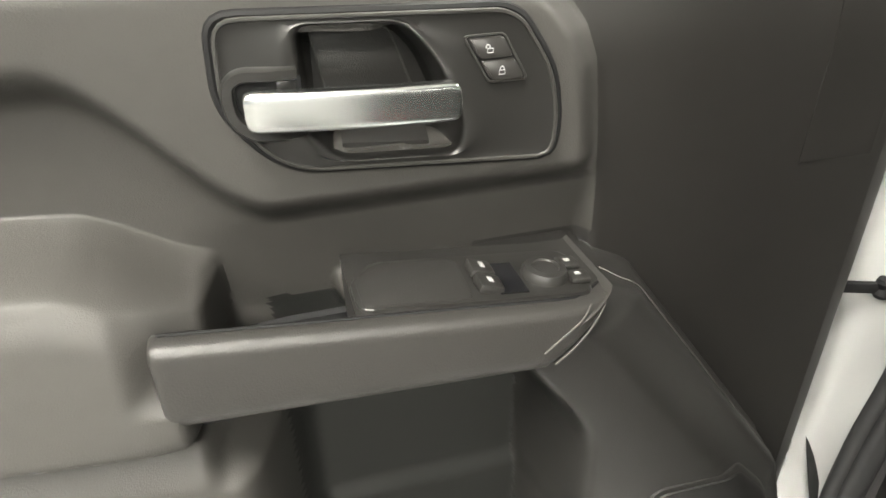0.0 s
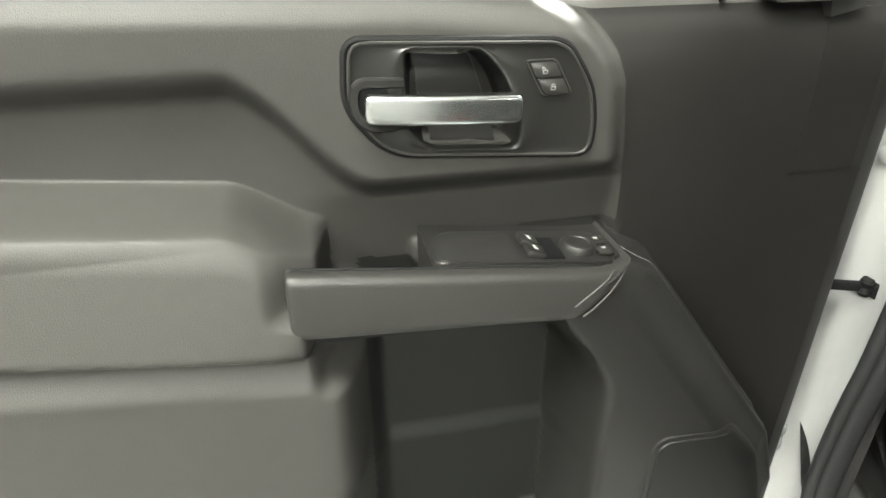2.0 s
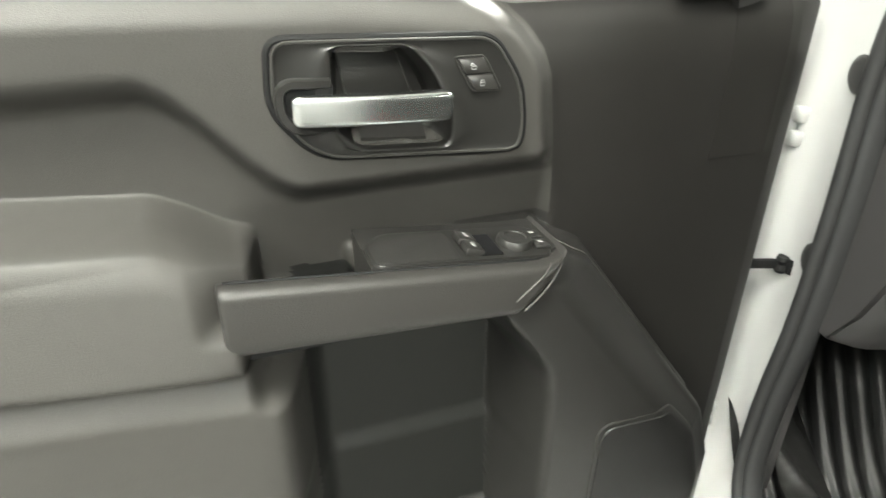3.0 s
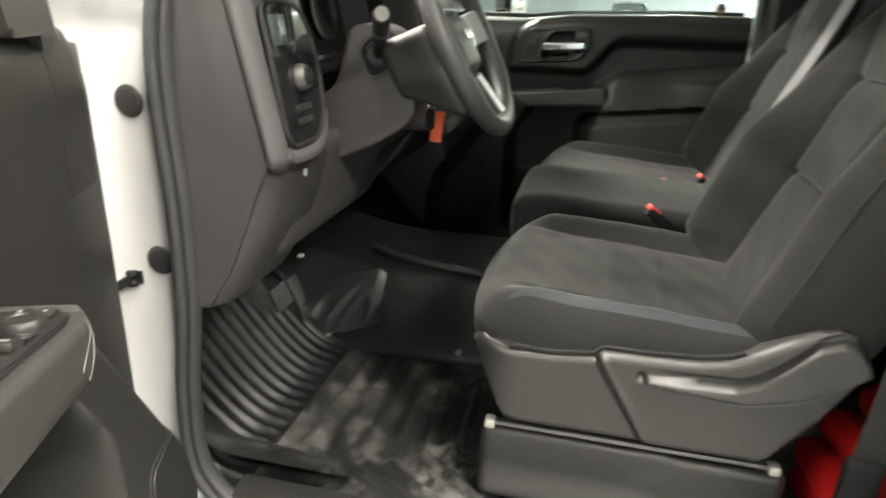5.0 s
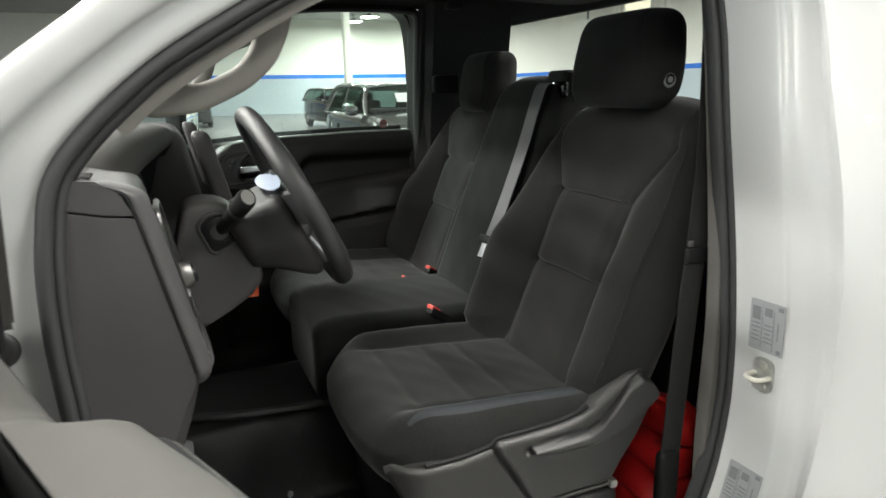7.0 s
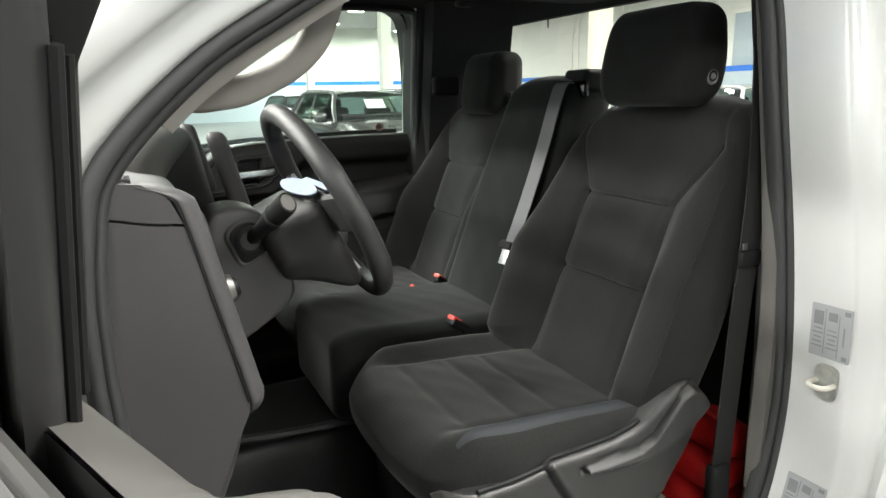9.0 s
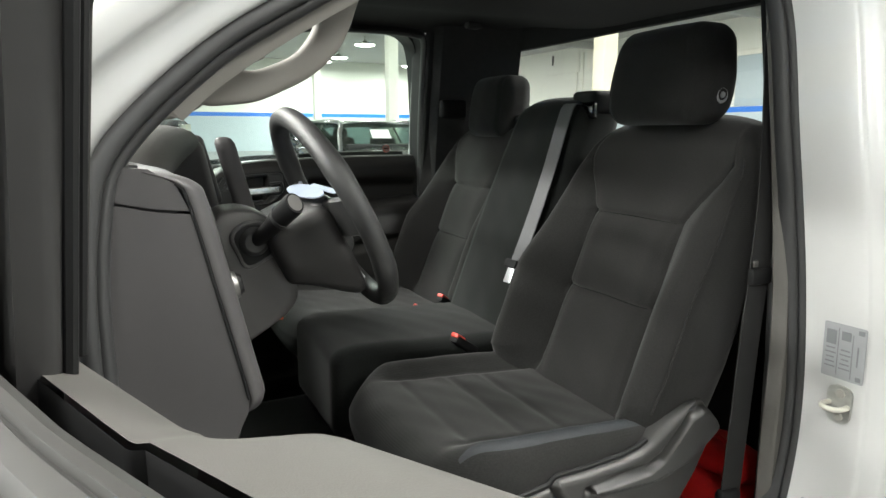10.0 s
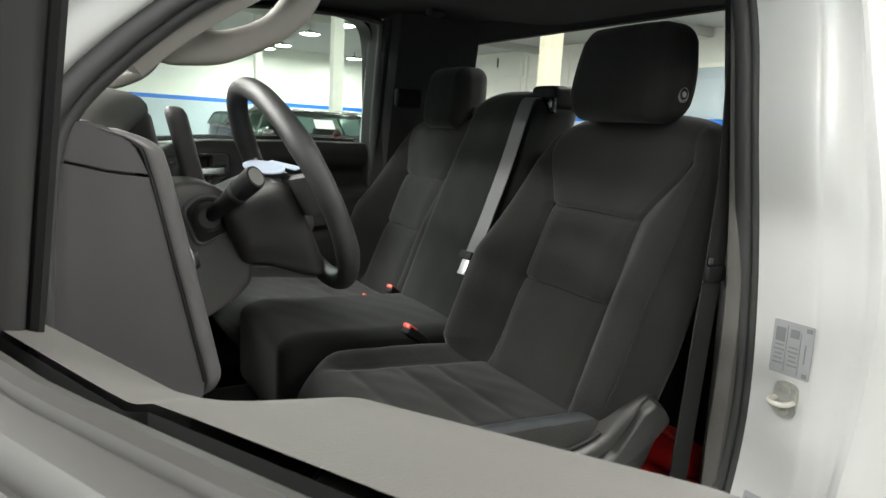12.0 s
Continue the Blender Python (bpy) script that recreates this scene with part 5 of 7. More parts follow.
    dp("trim_edge_highlight", tube([(float(lower_edge(w)) + 0.006, float(panel_v(np.array(float(lower_edge(w)) + 0.006), np.array(w))) + 0.0006, w) for w in ws2], 0.0011, 6), M_SEAM, panel, "thin pale line painted as highlight on the lower trim's edge")
    # switch plate on the armrest's top

    def top_z(u):
        return 1.1455 + 0.113 * (u - 0.40) + 0.0012

    SW = Matrix.Translation((0.385, 0.0, top_z(0.385))) @ pose(0, 0, 0, 0, -math.degrees(math.atan(0.113)), 0)
    sp = dp("switch_plate", plate(rounded([(-0.004, 0.144), (0.191, 0.144), (0.192, 0.100), (0.172, 0.074), (-0.004, 0.074)], 0.012), -0.016, 0.003, 0.002, SW), M_BEZEL, None, "satin black switch plate")
    if not flip:
        dp("blank_panel", plate(rounded([(0.100, 0.141), (0.187, 0.141), (0.188, 0.102), (0.168, 0.078), (0.100, 0.078)], 0.008), 0.002, 0.0036, 0.0004, SW), M_PANEL_DARK, sp)
        dp("switch_well", box((0, 0, 0), (0.024, 0.046, 0.001), 0, m=SW @ Matrix.Translation((0.065, 0.115, 0.0036))), M_GLOSS, sp)
        for b in (0.126, 0.103):
            s1 = dp("window_switch", box((0, 0, 0), (0.022, 0.0215, 0.009), 0.003, 2, m=SW @ Matrix.Translation((0.084, b, 0.006)) @ pose(0, 0, 0, 0, -14, 0)), M_PANEL_DARK, sp)
            dp("window_print", box((0, 0, 0), (0.004, 0.008, 0.0006), 0, m=SW @ Matrix.Translation((0.083, b, 0.0108)) @ pose(0, 0, 0, 0, -14, 0)), M_ICON, s1)
        kn = dp("mirror_knob", lathe([(0.020, 0.0), (0.020, 0.004), (0.0175, 0.008), (0.012, 0.009), (0.011, 0.0075), (0.0, 0.0075)], SW @ Matrix.Translation((0.030, 0.114, 0.0028)), 28), M_PANEL_DARK, sp, "round mirror adjuster")
        for ang in (0, 90, 180, 270):
            am = SW @ Matrix.Translation((0.030, 0.114, 0.0098)) @ pose(0, 0, 0, 0, 0, ang) @ Matrix.Translation((0.0145, 0, 0))
            dp("arrow_print", plate([(0.0022, 0), (-0.001, 0.0022), (-0.001, -0.0022)], 0.0, 0.0005, 0, am), M_ICON, kn)
        for b in (0.124, 0.102):
            mb = dp("mirror_button", box((0, 0, 0), (0.019, 0.0175, 0.006), 0.004, 2, m=SW @ Matrix.Translation((0.004, b, 0.0055))), M_PANEL_DARK, sp)
            dp("mirror_print", box((0, 0, 0), (0.005, 0.004, 0.0005), 0, m=SW @ Matrix.Translation((0.005, b, 0.0088))), M_ICON, mb)
    # loudspeaker grille low in front
    so = [(0.298, 0.872), (0.286, 0.884), (0.188, 0.879), (0.132, 0.815), (0.112, 0.74), (0.118, 0.60), (0.305, 0.60)]

    def patch(poly, lift, depth):
        o = np.array(rounded(poly, 0.022, 6))
        c = o.mean(axis=0)
        rings = []
        for f, dl in ((1.0, -depth), (1.0, 0.0), (0.985, lift)) + tuple((q, lift) for q in (0.93, 0.85, 0.72, 0.58, 0.42, 0.25, 0.08)):
            p = c + (o - c) * f
            rings.append([(a, float(panel_v(np.array(a), np.array(b))) + dl, b) for a, b in p])
        return loft(rings, sharp=40)

    sg = dp("speaker_rim", patch([(c0 + (c0 - 0.19) * 0.05, c1 + (c1 - 0.74) * 0.05) for c0, c1 in so], 0.002, 0.004), M_PANEL_DARK)
    dp("speaker_grille", patch(so, 0.004, 0.002), M_GRILLE, sg, "fine mesh speaker cover")
    return tagged(d, label, "car door")


UX = math.degrees(math.atan2(-0.363, -0.932))
driver_door = build_door("driver_door", pose(0.333, 0.756, 0, 0, 0, UX), "wide open white pickup door with dark grey trim and chrome lever")
passenger_door = build_door("passenger_door", pose(mx(0.333) - 0.02, 0.722, 0, 0, 0, -90), "closed pickup door with shade-darkened trim and chrome lever", True, 0.008)

# check strap and hinges between the pillar and the open door
part("check_strap", box((0.378, 0.744, 0.9905), (0.072, 0.008, 0.016), 0.003, 2, m=pose(0, 0, 0, 0, -4, -6)), M_BLACK, truck, "black door check strap")
part("check_knuckle", lathe([(0.001, -0.013), (0.008, -0.013), (0.010, -0.008), (0.007, 0.0), (0.010, 0.008), (0.008, 0.013), (0.001, 0.013)], Matrix.Translation((0.413, 0.740, 0.993)), 14), M_BLACK, truck)
part("check_bracket", plate(rounded([(-0.012, -0.012), (0.014, -0.015), (0.014, 0.013), (-0.010, 0.011)], 0.005), -0.008, 0.008, 0.003, Matrix.Translation((0.428, 0.735, 0.993)) @ pose(0, 0, 0, 90, 0, 0)), M_BLACK, truck)
for hx, hz in ((0.398, 1.197), (0.376, 0.672)):
    hinge = part("hinge", box((hx, 0.795, hz), (0.030, 0.05, 0.058), 0.012, 3), M_WHITE, truck, "white painted door hinge")
    for dz in (-0.017, 0.017):
        part("hinge_knuckle", lathe([(0.001, -0.011), (0.009, -0.011), (0.011, -0.008), (0.011, 0.008), (0.009, 0.011), (0.001, 0.011)], Matrix.Translation((hx, 0.770, hz + dz)), 14), M_WHITE, hinge)
# passenger's door mirror
MM = Matrix.Translation((2.33, 0.415, 1.466)) @ pose(0, 0, 0, 0, 0, -28)
mir_me = soft_box((0.12, 0.09, 0.19), 0.03, (10, 10, 14), lambda x, y, z, nx, ny, nz: (x, y, z))
mir_me.transform(MM)
mir = part("door_mirror", mir_me, M_BLACK, truck, "black door mirror")
part("mirror_glass", box((0, 0, 0), (0.098, 0.004, 0.155), 0.0015, 2, m=MM @ Matrix.Translation((0, -0.0455, 0))), M_MIRROR, mir)
part("mirror_arm", box((2.26, 0.43, 1.41), (0.10, 0.05, 0.04), 0.012), M_BLACK, mir)


# ---- dashboard ----
dash = thing("dashboard", Matrix.Translation((XC, 0.8, 0.9)))
tagged(dash, "dark grey plastic dashboard with cluster hood and vents", "dashboard")
PROF = [(0.88, 1.38), (0.76, 1.445), (0.64, 1.480), (0.592, 1.476), (0.562, 1.464), (0.549, 1.442), (0.528, 1.345), (0.508, 1.235), (0.502, 1.20), (0.508, 1.165), (0.528, 1.10), (0.565, 1.02), (0.602, 0.960), (0.630, 0.945), (0.76, 0.95), (0.88, 1.0)]


def dash_ring(x, back=0.0, drop=0.0, lift=0.0):
    out = []
    for y, z in spline(PROF, 3):
        out.append((x, y + back, z + (lift if z < 1.1 else 0) - drop))
    return out


rings = [dash_ring(0.432, 0.004), dash_ring(0.436, 0.0), dash_ring(0.46, -0.016), dash_ring(0.475, -0.020), dash_ring(0.640, -0.020), dash_ring(0.655, -0.008), dash_ring(0.662, 0.13, 0.0, 0.02), dash_ring(0.985, 0.13, 0.0, 0.02), dash_ring(1.02, 0.0),
         dash_ring(1.5, 0.0, 0, 0.05), dash_ring(1.56, 0.03), dash_ring(mx(0.46), 0.02), dash_ring(mx(0.43), 0.03)]
part("dash_body", loft(rings, sharp=40), M_DASH, dash)
top_line = spline([(0.90, 1.372), (0.76, 1.447), (0.64, 1.483), (0.596, 1.480)], 5)
part("dash_top", loft([[(x, y, z + 0.002 - (0.02 if x < 0.45 or x > mx(0.45) else 0)) for y, z in top_line] for x in (0.445, 0.455, 0.8, 1.2, 1.6, mx(0.455), mx(0.445))], caps=False, closed=False, sharp=60), M_DASH_TOP, dash, "soft grained dashboard top")
# side cap with its seam
MYZ = Matrix(((0, 0, 1, 0), (1, 0, 0, 0), (0, 1, 0, 0), (0, 0, 0, 1)))
cap = [(0.632, 1.448), (0.575, 1.4345), (0.5385, 1.4305), (0.5145, 1.33), (0.4935, 1.235), (0.4880, 1.208), (0.490, 1.192), (0.506, 1.16), (0.532, 1.095), (0.568, 1.015), (0.604, 0.96), (0.634, 0.948)]
part("side_cap", plate(cap, 0.4245, 0.434, 0.003, MYZ), M_DASH, dash)
part("side_cap_top", plate([(0.634, 1.4515), (0.575, 1.438), (0.5395, 1.434), (0.552, 1.463), (0.578, 1.480), (0.615, 1.4835)], 0.4245, 0.434, 0.003, MYZ), M_DASH, dash)
def face_m(dy=0.0):
    """Maps (x, z, out) onto the leaning dash face."""
    return Matrix(((1, 0, 0, 0), (0, 0.19, -1, 0.5205 - 0.19 * 1.335 - 0.021 + dy), (0, 1, 0.19, 0), (0, 0, 0, 1)))


# edge strip: a raised bar along the outer rim of the dash face
strip_pts = spline([(0.590, 1.477), (0.556, 1.464), (0.543, 1.44), (0.518, 1.33), (0.497, 1.235), (0.491, 1.205)], 5)
rings = []
for y, z in strip_pts[:-1]:
    rings.append([(0.4355, y - 0.001, z), (0.4250, y - 0.0045, z), (0.4240, y - 0.0065, z), (0.4240, y - 0.0105, z), (0.4262, y - 0.0145, z), (0.431, y - 0.0195, z), (0.438, y - 0.0235, z), (0.448, y - 0.026, z), (0.460, y - 0.025, z), (0.468, y - 0.018, z), (0.466, y + 0.02, z)])
bar = [(q[0], q[1] - strip_pts[-2][0]) for q in rings[-1]]
for q in (0.15, 0.35, 0.55, 0.72, 0.85, 0.94, 0.985, 1.0):
    k = math.sqrt(1 - 0.985 * q * q)
    zz = strip_pts[-2][1] - 0.030 * q
    yy = strip_pts[-2][0] + 0.004 * q
    rings.append([(0.474 + (px - 0.474) * k, yy + py * (0.55 + 0.45 * k) + 0.006 * (1 - k), zz) for px, py in bar])
est = part("edge_strip", loft(rings, sharp=75), M_DASH, dash, "raised dark edge strip")
foot = spline([(0.462, 1.212, 0.004), (0.480, 1.203, 0.005), (0.52, 1.200, 0.005), (0.565, 1.202, 0.004), (0.605, 1.222, 0.002), (0.632, 1.255, -0.002)], 6)
part("panel_foot", sweep([tuple(face_m() @ Vector(p)) for p in foot], circle(0.011, 10, 0.008), up=(0, -1, 0.2)), M_DASH, est, "rounded foot of the switch surround")
part("strip_gap", tube([(0.4245, y - 0.003, z) for y, z in strip_pts[5:-1]], 0.0014, 6, up=(1, 0, 0)), M_BLACK, est)
# glossy switch panel
pan = rounded([(0.478, 1.430), (0.590, 1.428), (0.628, 1.39), (0.638, 1.31), (0.612, 1.240), (0.570, 1.216), (0.488, 1.216), (0.475, 1.24)], [0.03, 0.05, 0.05, 0.06, 0.05, 0.04, 0.02, 0.02], 6)


sp = part("switch_panel", plate(pan, -0.004, 0.004, 0.003, face_m()), M_GLOSS, dash, "gloss black lighting switch panel")
part("panel_rim", sweep([tuple(face_m() @ Vector((a, b, 0.003))) for a, b in pan], circle(0.0045, 8), up=(0, -1, 0.2), closed=True), M_BEZEL, sp)
part("lamp_knob", lathe([(0.021, 0.0), (0.021, 0.006), (0.017, 0.014), (0.0, 0.015)], face_m() @ Matrix.Translation((0.552, 1.315, 0.006)), 24), M_RAIL, sp, "dull metal ringed lamp knob")
part("knob_cap", lathe([(0.0145, 0.014), (0.012, 0.02), (0.0, 0.021)], face_m() @ Matrix.Translation((0.552, 1.315, 0.006)), 24), M_BLACK, sp)
part("display_tile", box((0, 0, 0), (0.05, 0.045, 0.003), 0.002, 2, m=face_m() @ Matrix.Translation((0.520, 1.388, 0.004))), M_SCREEN_GLASS, sp)
for kz in (1.27, 1.25):
    part("dimmer_key", box((0, 0, 0), (0.05, 0.012, 0.006), 0.003, 2, m=face_m() @ Matrix.Translation((0.545, kz, 0.005))), M_BEZEL, sp)
# defroster vent on the corner
vb = part("corner_vent", box((0.485, 0.602, 1.479), (0.055, 0.032, 0.004), 0.001, 2, pose(0, 0, 0, 5, 0, 0)), M_BLACK, dash)
for i in range(6):
    part("vent_slat", box((0.463 + i * 0.0088, 0.602, 1.481), (0.003, 0.032, 0.006), 0.0008, 2, pose(0, 0, 0, 5, 0, 0)), M_DASH, vb)
# cluster hood and gauges


def hood_line(x):
    """Instrument hood over the width: distance and height of its lip, height of its crown."""
    return np.array([np.interp(x, (0.56, 0.70, 0.80, 0.88, 0.95, 1.02, 1.06), (0.562, 0.529, 0.505, 0.485, 0.470, 0.476, 0.505)),
                     np.interp(x, (0.56, 0.62, 0.70, 0.80, 0.88, 0.95, 1.02, 1.06), (1.440, 1.455, 1.471, 1.484, 1.493, 1.500, 1.488, 1.440)),
                     np.interp(x, (0.56, 0.60, 0.65, 0.72, 0.80, 0.95, 1.02, 1.06), (1.462, 1.492, 1.512, 1.524, 1.528, 1.529, 1.518, 1.475))])


shell_rings, lining_rings = [], []
for x in np.concatenate([[0.560, 0.564], np.linspace(0.572, 1.05, 44), [1.056, 1.06]]):
    yl, zl, zt = np.mean([hood_line(x + d) for d in (-0.025, -0.01, 0.01, 0.025)], axis=0)
    end = 0.6 if x < 0.562 or x > 1.058 else (0.88 if x < 0.57 or x > 1.053 else 1.0)
    pts = [(yl + 0.016, zl - 0.011), (yl + 0.004, zl - 0.009), (yl - 0.001, zl - 0.001), (yl + 0.001, zl + 0.010), (yl + 0.010, zl * 0.35 + zt * 0.65), (yl + 0.026, zt - 0.004), (yl + 0.05, zt), (0.61, zt + 0.001), (0.66, zt - 0.010), (0.72, zt - 0.034), (0.77, zt - 0.068), (0.77, zt - 0.085), (0.66, zl - 0.020)]
    c = np.mean(pts, axis=0)
    shell_rings.append([(x, p, c[1] + (q - c[1]) * end) for p, q in pts])
    lining_rings.append([(x, yl + 0.0145, zl - 0.0115), (x, yl + 0.04, zl - 0.022), (x, yl + 0.07, zl - 0.030), (x, 0.665, zl - 0.045)])
hood_part = part("cluster_hood", loft(shell_rings, sharp=50), M_DASH_TOP, dash, "soft grained instrument hood")
part("hood_lining", loft(lining_rings, caps=False, closed=False), M_BLACK, hood_part, "black underside of the hood")
cl = part("instrument_screen", box((0.83, 0.604, 1.400), (0.35, 0.02, 0.20), 0.01, 3, m=pose(0, 0, 0, -12, 0, 0)), M_SCREEN, dash, "dark instrument cluster")
for gx in (0.70, 0.88):
    part("gauge_ring", lathe([(0.056, 0.0), (0.058, 0.004), (0.052, 0.005), (0.050, 0.001)], Matrix.Translation((gx, 0.590, 1.412)) @ pose(0, 0, 0, 78, 0, 0), 28), M_BEZEL, cl)
for cx, c0, c1 in ((1.035, 1.30, 1.455), (0.655, 1.31, 1.452)):
    rows = []
    for z in np.linspace(c0, c1, 10):
        yf = float(hood_line(cx)[0]) + 0.020 + 0.30 * (c1 - z)
        rows.append([(cx - 0.012, yf + 0.010, z), (cx - 0.008, yf, z), (cx + 0.010, yf, z), (cx + 0.014, yf + 0.010, z), (cx + 0.014, 0.68, z), (cx - 0.012, 0.68, z)])
    part("cluster_cheek", loft(rows), M_BLACK, dash)
part("cluster_floor", box((0.80, 0.575, 1.325), (0.36, 0.13, 0.02), 0.008, 2, m=pose(0, 0, 0, 8, 0, 0)), M_BLACK, dash)
part("cluster_lower_trim", tube([(0.655, 0.525, 1.335), (0.73, 0.512, 1.338)], 0.004, 8), M_CHROME, dash, "thin bright trim under the gauges")
# centre stack
stack = part("centre_console", soft_box((0.42, 0.13, 0.36), 0.03, (16, 8, 16), lambda x, y, z, nx, ny, nz: (x + XC + 0.01, y + 0.485 + 0.19 * z, z + 1.33)), M_DASH, dash)
part("screen", box((XC + 0.01, 0.448, 1.415), (0.22, 0.012, 0.13), 0.004, 2, m=pose(0, 0, 0, -11, 0, 0)), M_SCREEN, stack)
for sx in (0.985, 1.50):
    part("stack_vent", soft_box((0.030, 0.038, 0.180), 0.0145, (8, 8, 14), lambda x, y, z, nx, ny, nz, sx=sx: (x + sx, y + 0.402 + 0.25 * z, z + 1.418)), M_DASH, stack)
part("stack_keys", box((XC + 0.01, 0.415, 1.28), (0.26, 0.012, 0.07), 0.004, 2, m=pose(0, 0, 0, -11, 0, 0)), M_BLACK, stack)
for i in range(3):
    part("climate_dial", lathe([(0.02, 0.0), (0.02, 0.014), (0.016, 0.02), (0.0, 0.02)], Matrix.Translation((XC - 0.07 + 0.08 * i, 0.395, 1.215)) @ pose(0, 0, 0, 80, 0, 0), 20), M_BEZEL, stack)
part("glovebox", box((1.75, 0.50, 1.14), (0.44, 0.03, 0.18), 0.012, 3, m=pose(0, 0, 0, -12, 0, 0)), M_DASH, dash)
part("glovebox_latch", box((1.75, 0.482, 1.18), (0.09, 0.012, 0.025), 0.004, 2), M_BLACK, dash)
part("knee_bolster", soft_box((0.50, 0.09, 0.22), 0.035, (20, 8, 12), lambda x, y, z, nx, ny, nz: (x + 0.79, y + 0.56 - 0.25 * z, z + 1.10)), M_DASH, dash)
part("bonnet_release", box((0.537, 0.480, 1.166), (0.006, 0.006, 0.012), 0.002), M_LABEL, dash)
part("lower_clip", box((0.69, 0.572, 0.951), (0.012, 0.01, 0.006), 0.001), M_ICON, dash)
for px, pw, pz in ((0.90, 0.075, 0.745), (1.0, 0.05, 0.70)):
    pd = part("pedal", box((px, 0.735, pz), (pw, 0.012, 0.06 if pw > 0.06 else 0.12), 0.005, 2, m=pose(0, 0, 0, -25, 0, 0)), M_RUBBER, dash, "black rubber pedal")
    part("pedal_arm", tube([(px, 0.745, pz), (px, 0.84, pz + 0.12), (px, 0.87, pz + 0.26)], 0.009, 8), M_BLACK, pd)


# ---- steering column and wheel ----
AX = np.array([0.0, -0.899, 0.438])
WC = np.array([0.79, 0.272, 1.382])
UPW = np.array([0.0, 0.438, 0.899])
WM = Matrix(((1, 0, 0, WC[0]), (0, UPW[1], AX[1], WC[1]), (0, UPW[2], AX[2], WC[2]), (0, 0, 0, 1)))
sw = thing("steering_wheel", WM)
tagged(sw, "black moulded steering wheel with silver trimmed spokes", "steering wheel")
R = 0.178
rim = []
for a in np.linspace(0, 2 * math.pi, 72, endpoint=False):
    grip = 1 + 0.10 * math.exp(-((math.cos(a) ** 2 - 0.75) / 0.12) ** 2)
    ca, sa = math.cos(a), math.sin(a)
    rim.append([((R + 0.0165 * grip * math.cos(b)) * ca, (R + 0.0165 * grip * math.cos(b)) * sa, 0.018 * grip * math.sin(b)) for b in np.linspace(0, 2 * math.pi, 18, endpoint=False)])
part("rim", loft(rim, caps=False, loop=True, sharp=80), M_LEATHER, sw, world=False)
def hub_shape(x, y, z, nx, ny, nz):
    rear = S(-z, -0.056, 0.056)
    y0 = y - 0.048
    return x * (1 - 0.14 * S(-y, 0, 0.08) - 0.10 * rear), np.where(y0 < 0, y0 * (1 - 0.50 * rear), y0) + 0.004 * rear, z - 0.079


part("hub_cover", soft_box((0.232, 0.176, 0.112), 0.024, (24, 24, 16), hub_shape), M_HUB, sw, "dark plastic hub cover", world=False)
hub = part("airbag_cover", soft_box((0.175, 0.115, 0.05), 0.024, (18, 16, 8), lambda x, y, z, nx, ny, nz: (x * (1 - 0.12 * (y < 0)), y - 0.012, z - 0.022 - 0.06 * (x * x + y * y) / 0.02 * 0.3)), M_LEATHER, sw, world=False)
part("badge", box((0, 0.0, 0.007), (0.05, 0.018, 0.003), 0.001), M_CHROME, hub, world=False)
for sg in (-1, 1):
    pts = [(sg * 0.085, 0.008, -0.022), (sg * 0.12, 0.01, -0.018), (sg * 0.15, 0.012, -0.010), (sg * 0.172, 0.012, -0.002)]
    spk = part("spoke", sweep(spline(pts, 4), [(-0.030, -0.006), (0.030, -0.006), (0.034, 0.0), (0.030, 0.006), (-0.030, 0.006), (-0.034, 0.0)], up=(0, 0, 1)), M_LEATHER, sw, world=False)
    part("spoke_trim", sweep(spline([(p[0] * 0.97, p[1], p[2] + 0.008) for p in pts], 4), [(-0.033, -0.002), (0.033, -0.002), (0.030, 0.003), (-0.030, 0.003)], up=(0, 0, 1)), M_SILVERTRIM, spk, world=False)
for sg in (1,):
    pts = [(sg * 0.035, -0.075, -0.02), (sg * 0.045, -0.12, -0.012), (sg * 0.05, -0.172, -0.002)]
    spk = part("lower_spoke", sweep(spline(pts, 4), [(-0.010, -0.005), (0.010, -0.005), (0.012, 0.0), (0.010, 0.006), (-0.010, 0.006), (-0.012, 0.0)], up=(0, 0, 1)), M_LEATHER, sw, world=False)
    part("lower_spoke_trim", sweep(spline([(p[0], p[1] * 0.98, p[2] + 0.008) for p in pts], 4), [(-0.009, -0.002), (0.009, -0.002), (0.007, 0.003), (-0.007, 0.003)], up=(0, 0, 1)), M_SILVERTRIM, spk, "bright silver lower spoke trim", world=False)
col = thing("steering_column", Matrix.Translation((0.79, 0.42, 1.25)))
tagged(col, "dark plastic steering column shroud with stalk and ignition", "steering column")
side_line = np.array(rounded([(0.60, 1.225), (0.505, 1.285), (0.476, 1.392), (0.439, 1.399), (0.403, 1.391), (0.374, 1.365), (0.353, 1.285), (0.347, 1.240), (0.372, 1.212), (0.427, 1.178), (0.60, 1.10)], 0.02, 4))
mid = side_line.mean(axis=0)
rings = [[(0.79 + sx, *(mid + (p - mid) * f)) for p in side_line] for sx, f in ((-0.056, 0.80), (-0.0555, 0.945), (-0.052, 0.975), (-0.044, 0.995), (-0.03, 1.0), (0.03, 1.0), (0.044, 0.995), (0.052, 0.975), (0.0555, 0.945), (0.056, 0.80))]
part("shroud", loft(rings, sharp=60), M_SHROUD, col)
PLATE = [(0.386, 1.327), (0.433, 1.302), (0.454, 1.354), (0.437, 1.371), (0.408, 1.374)]
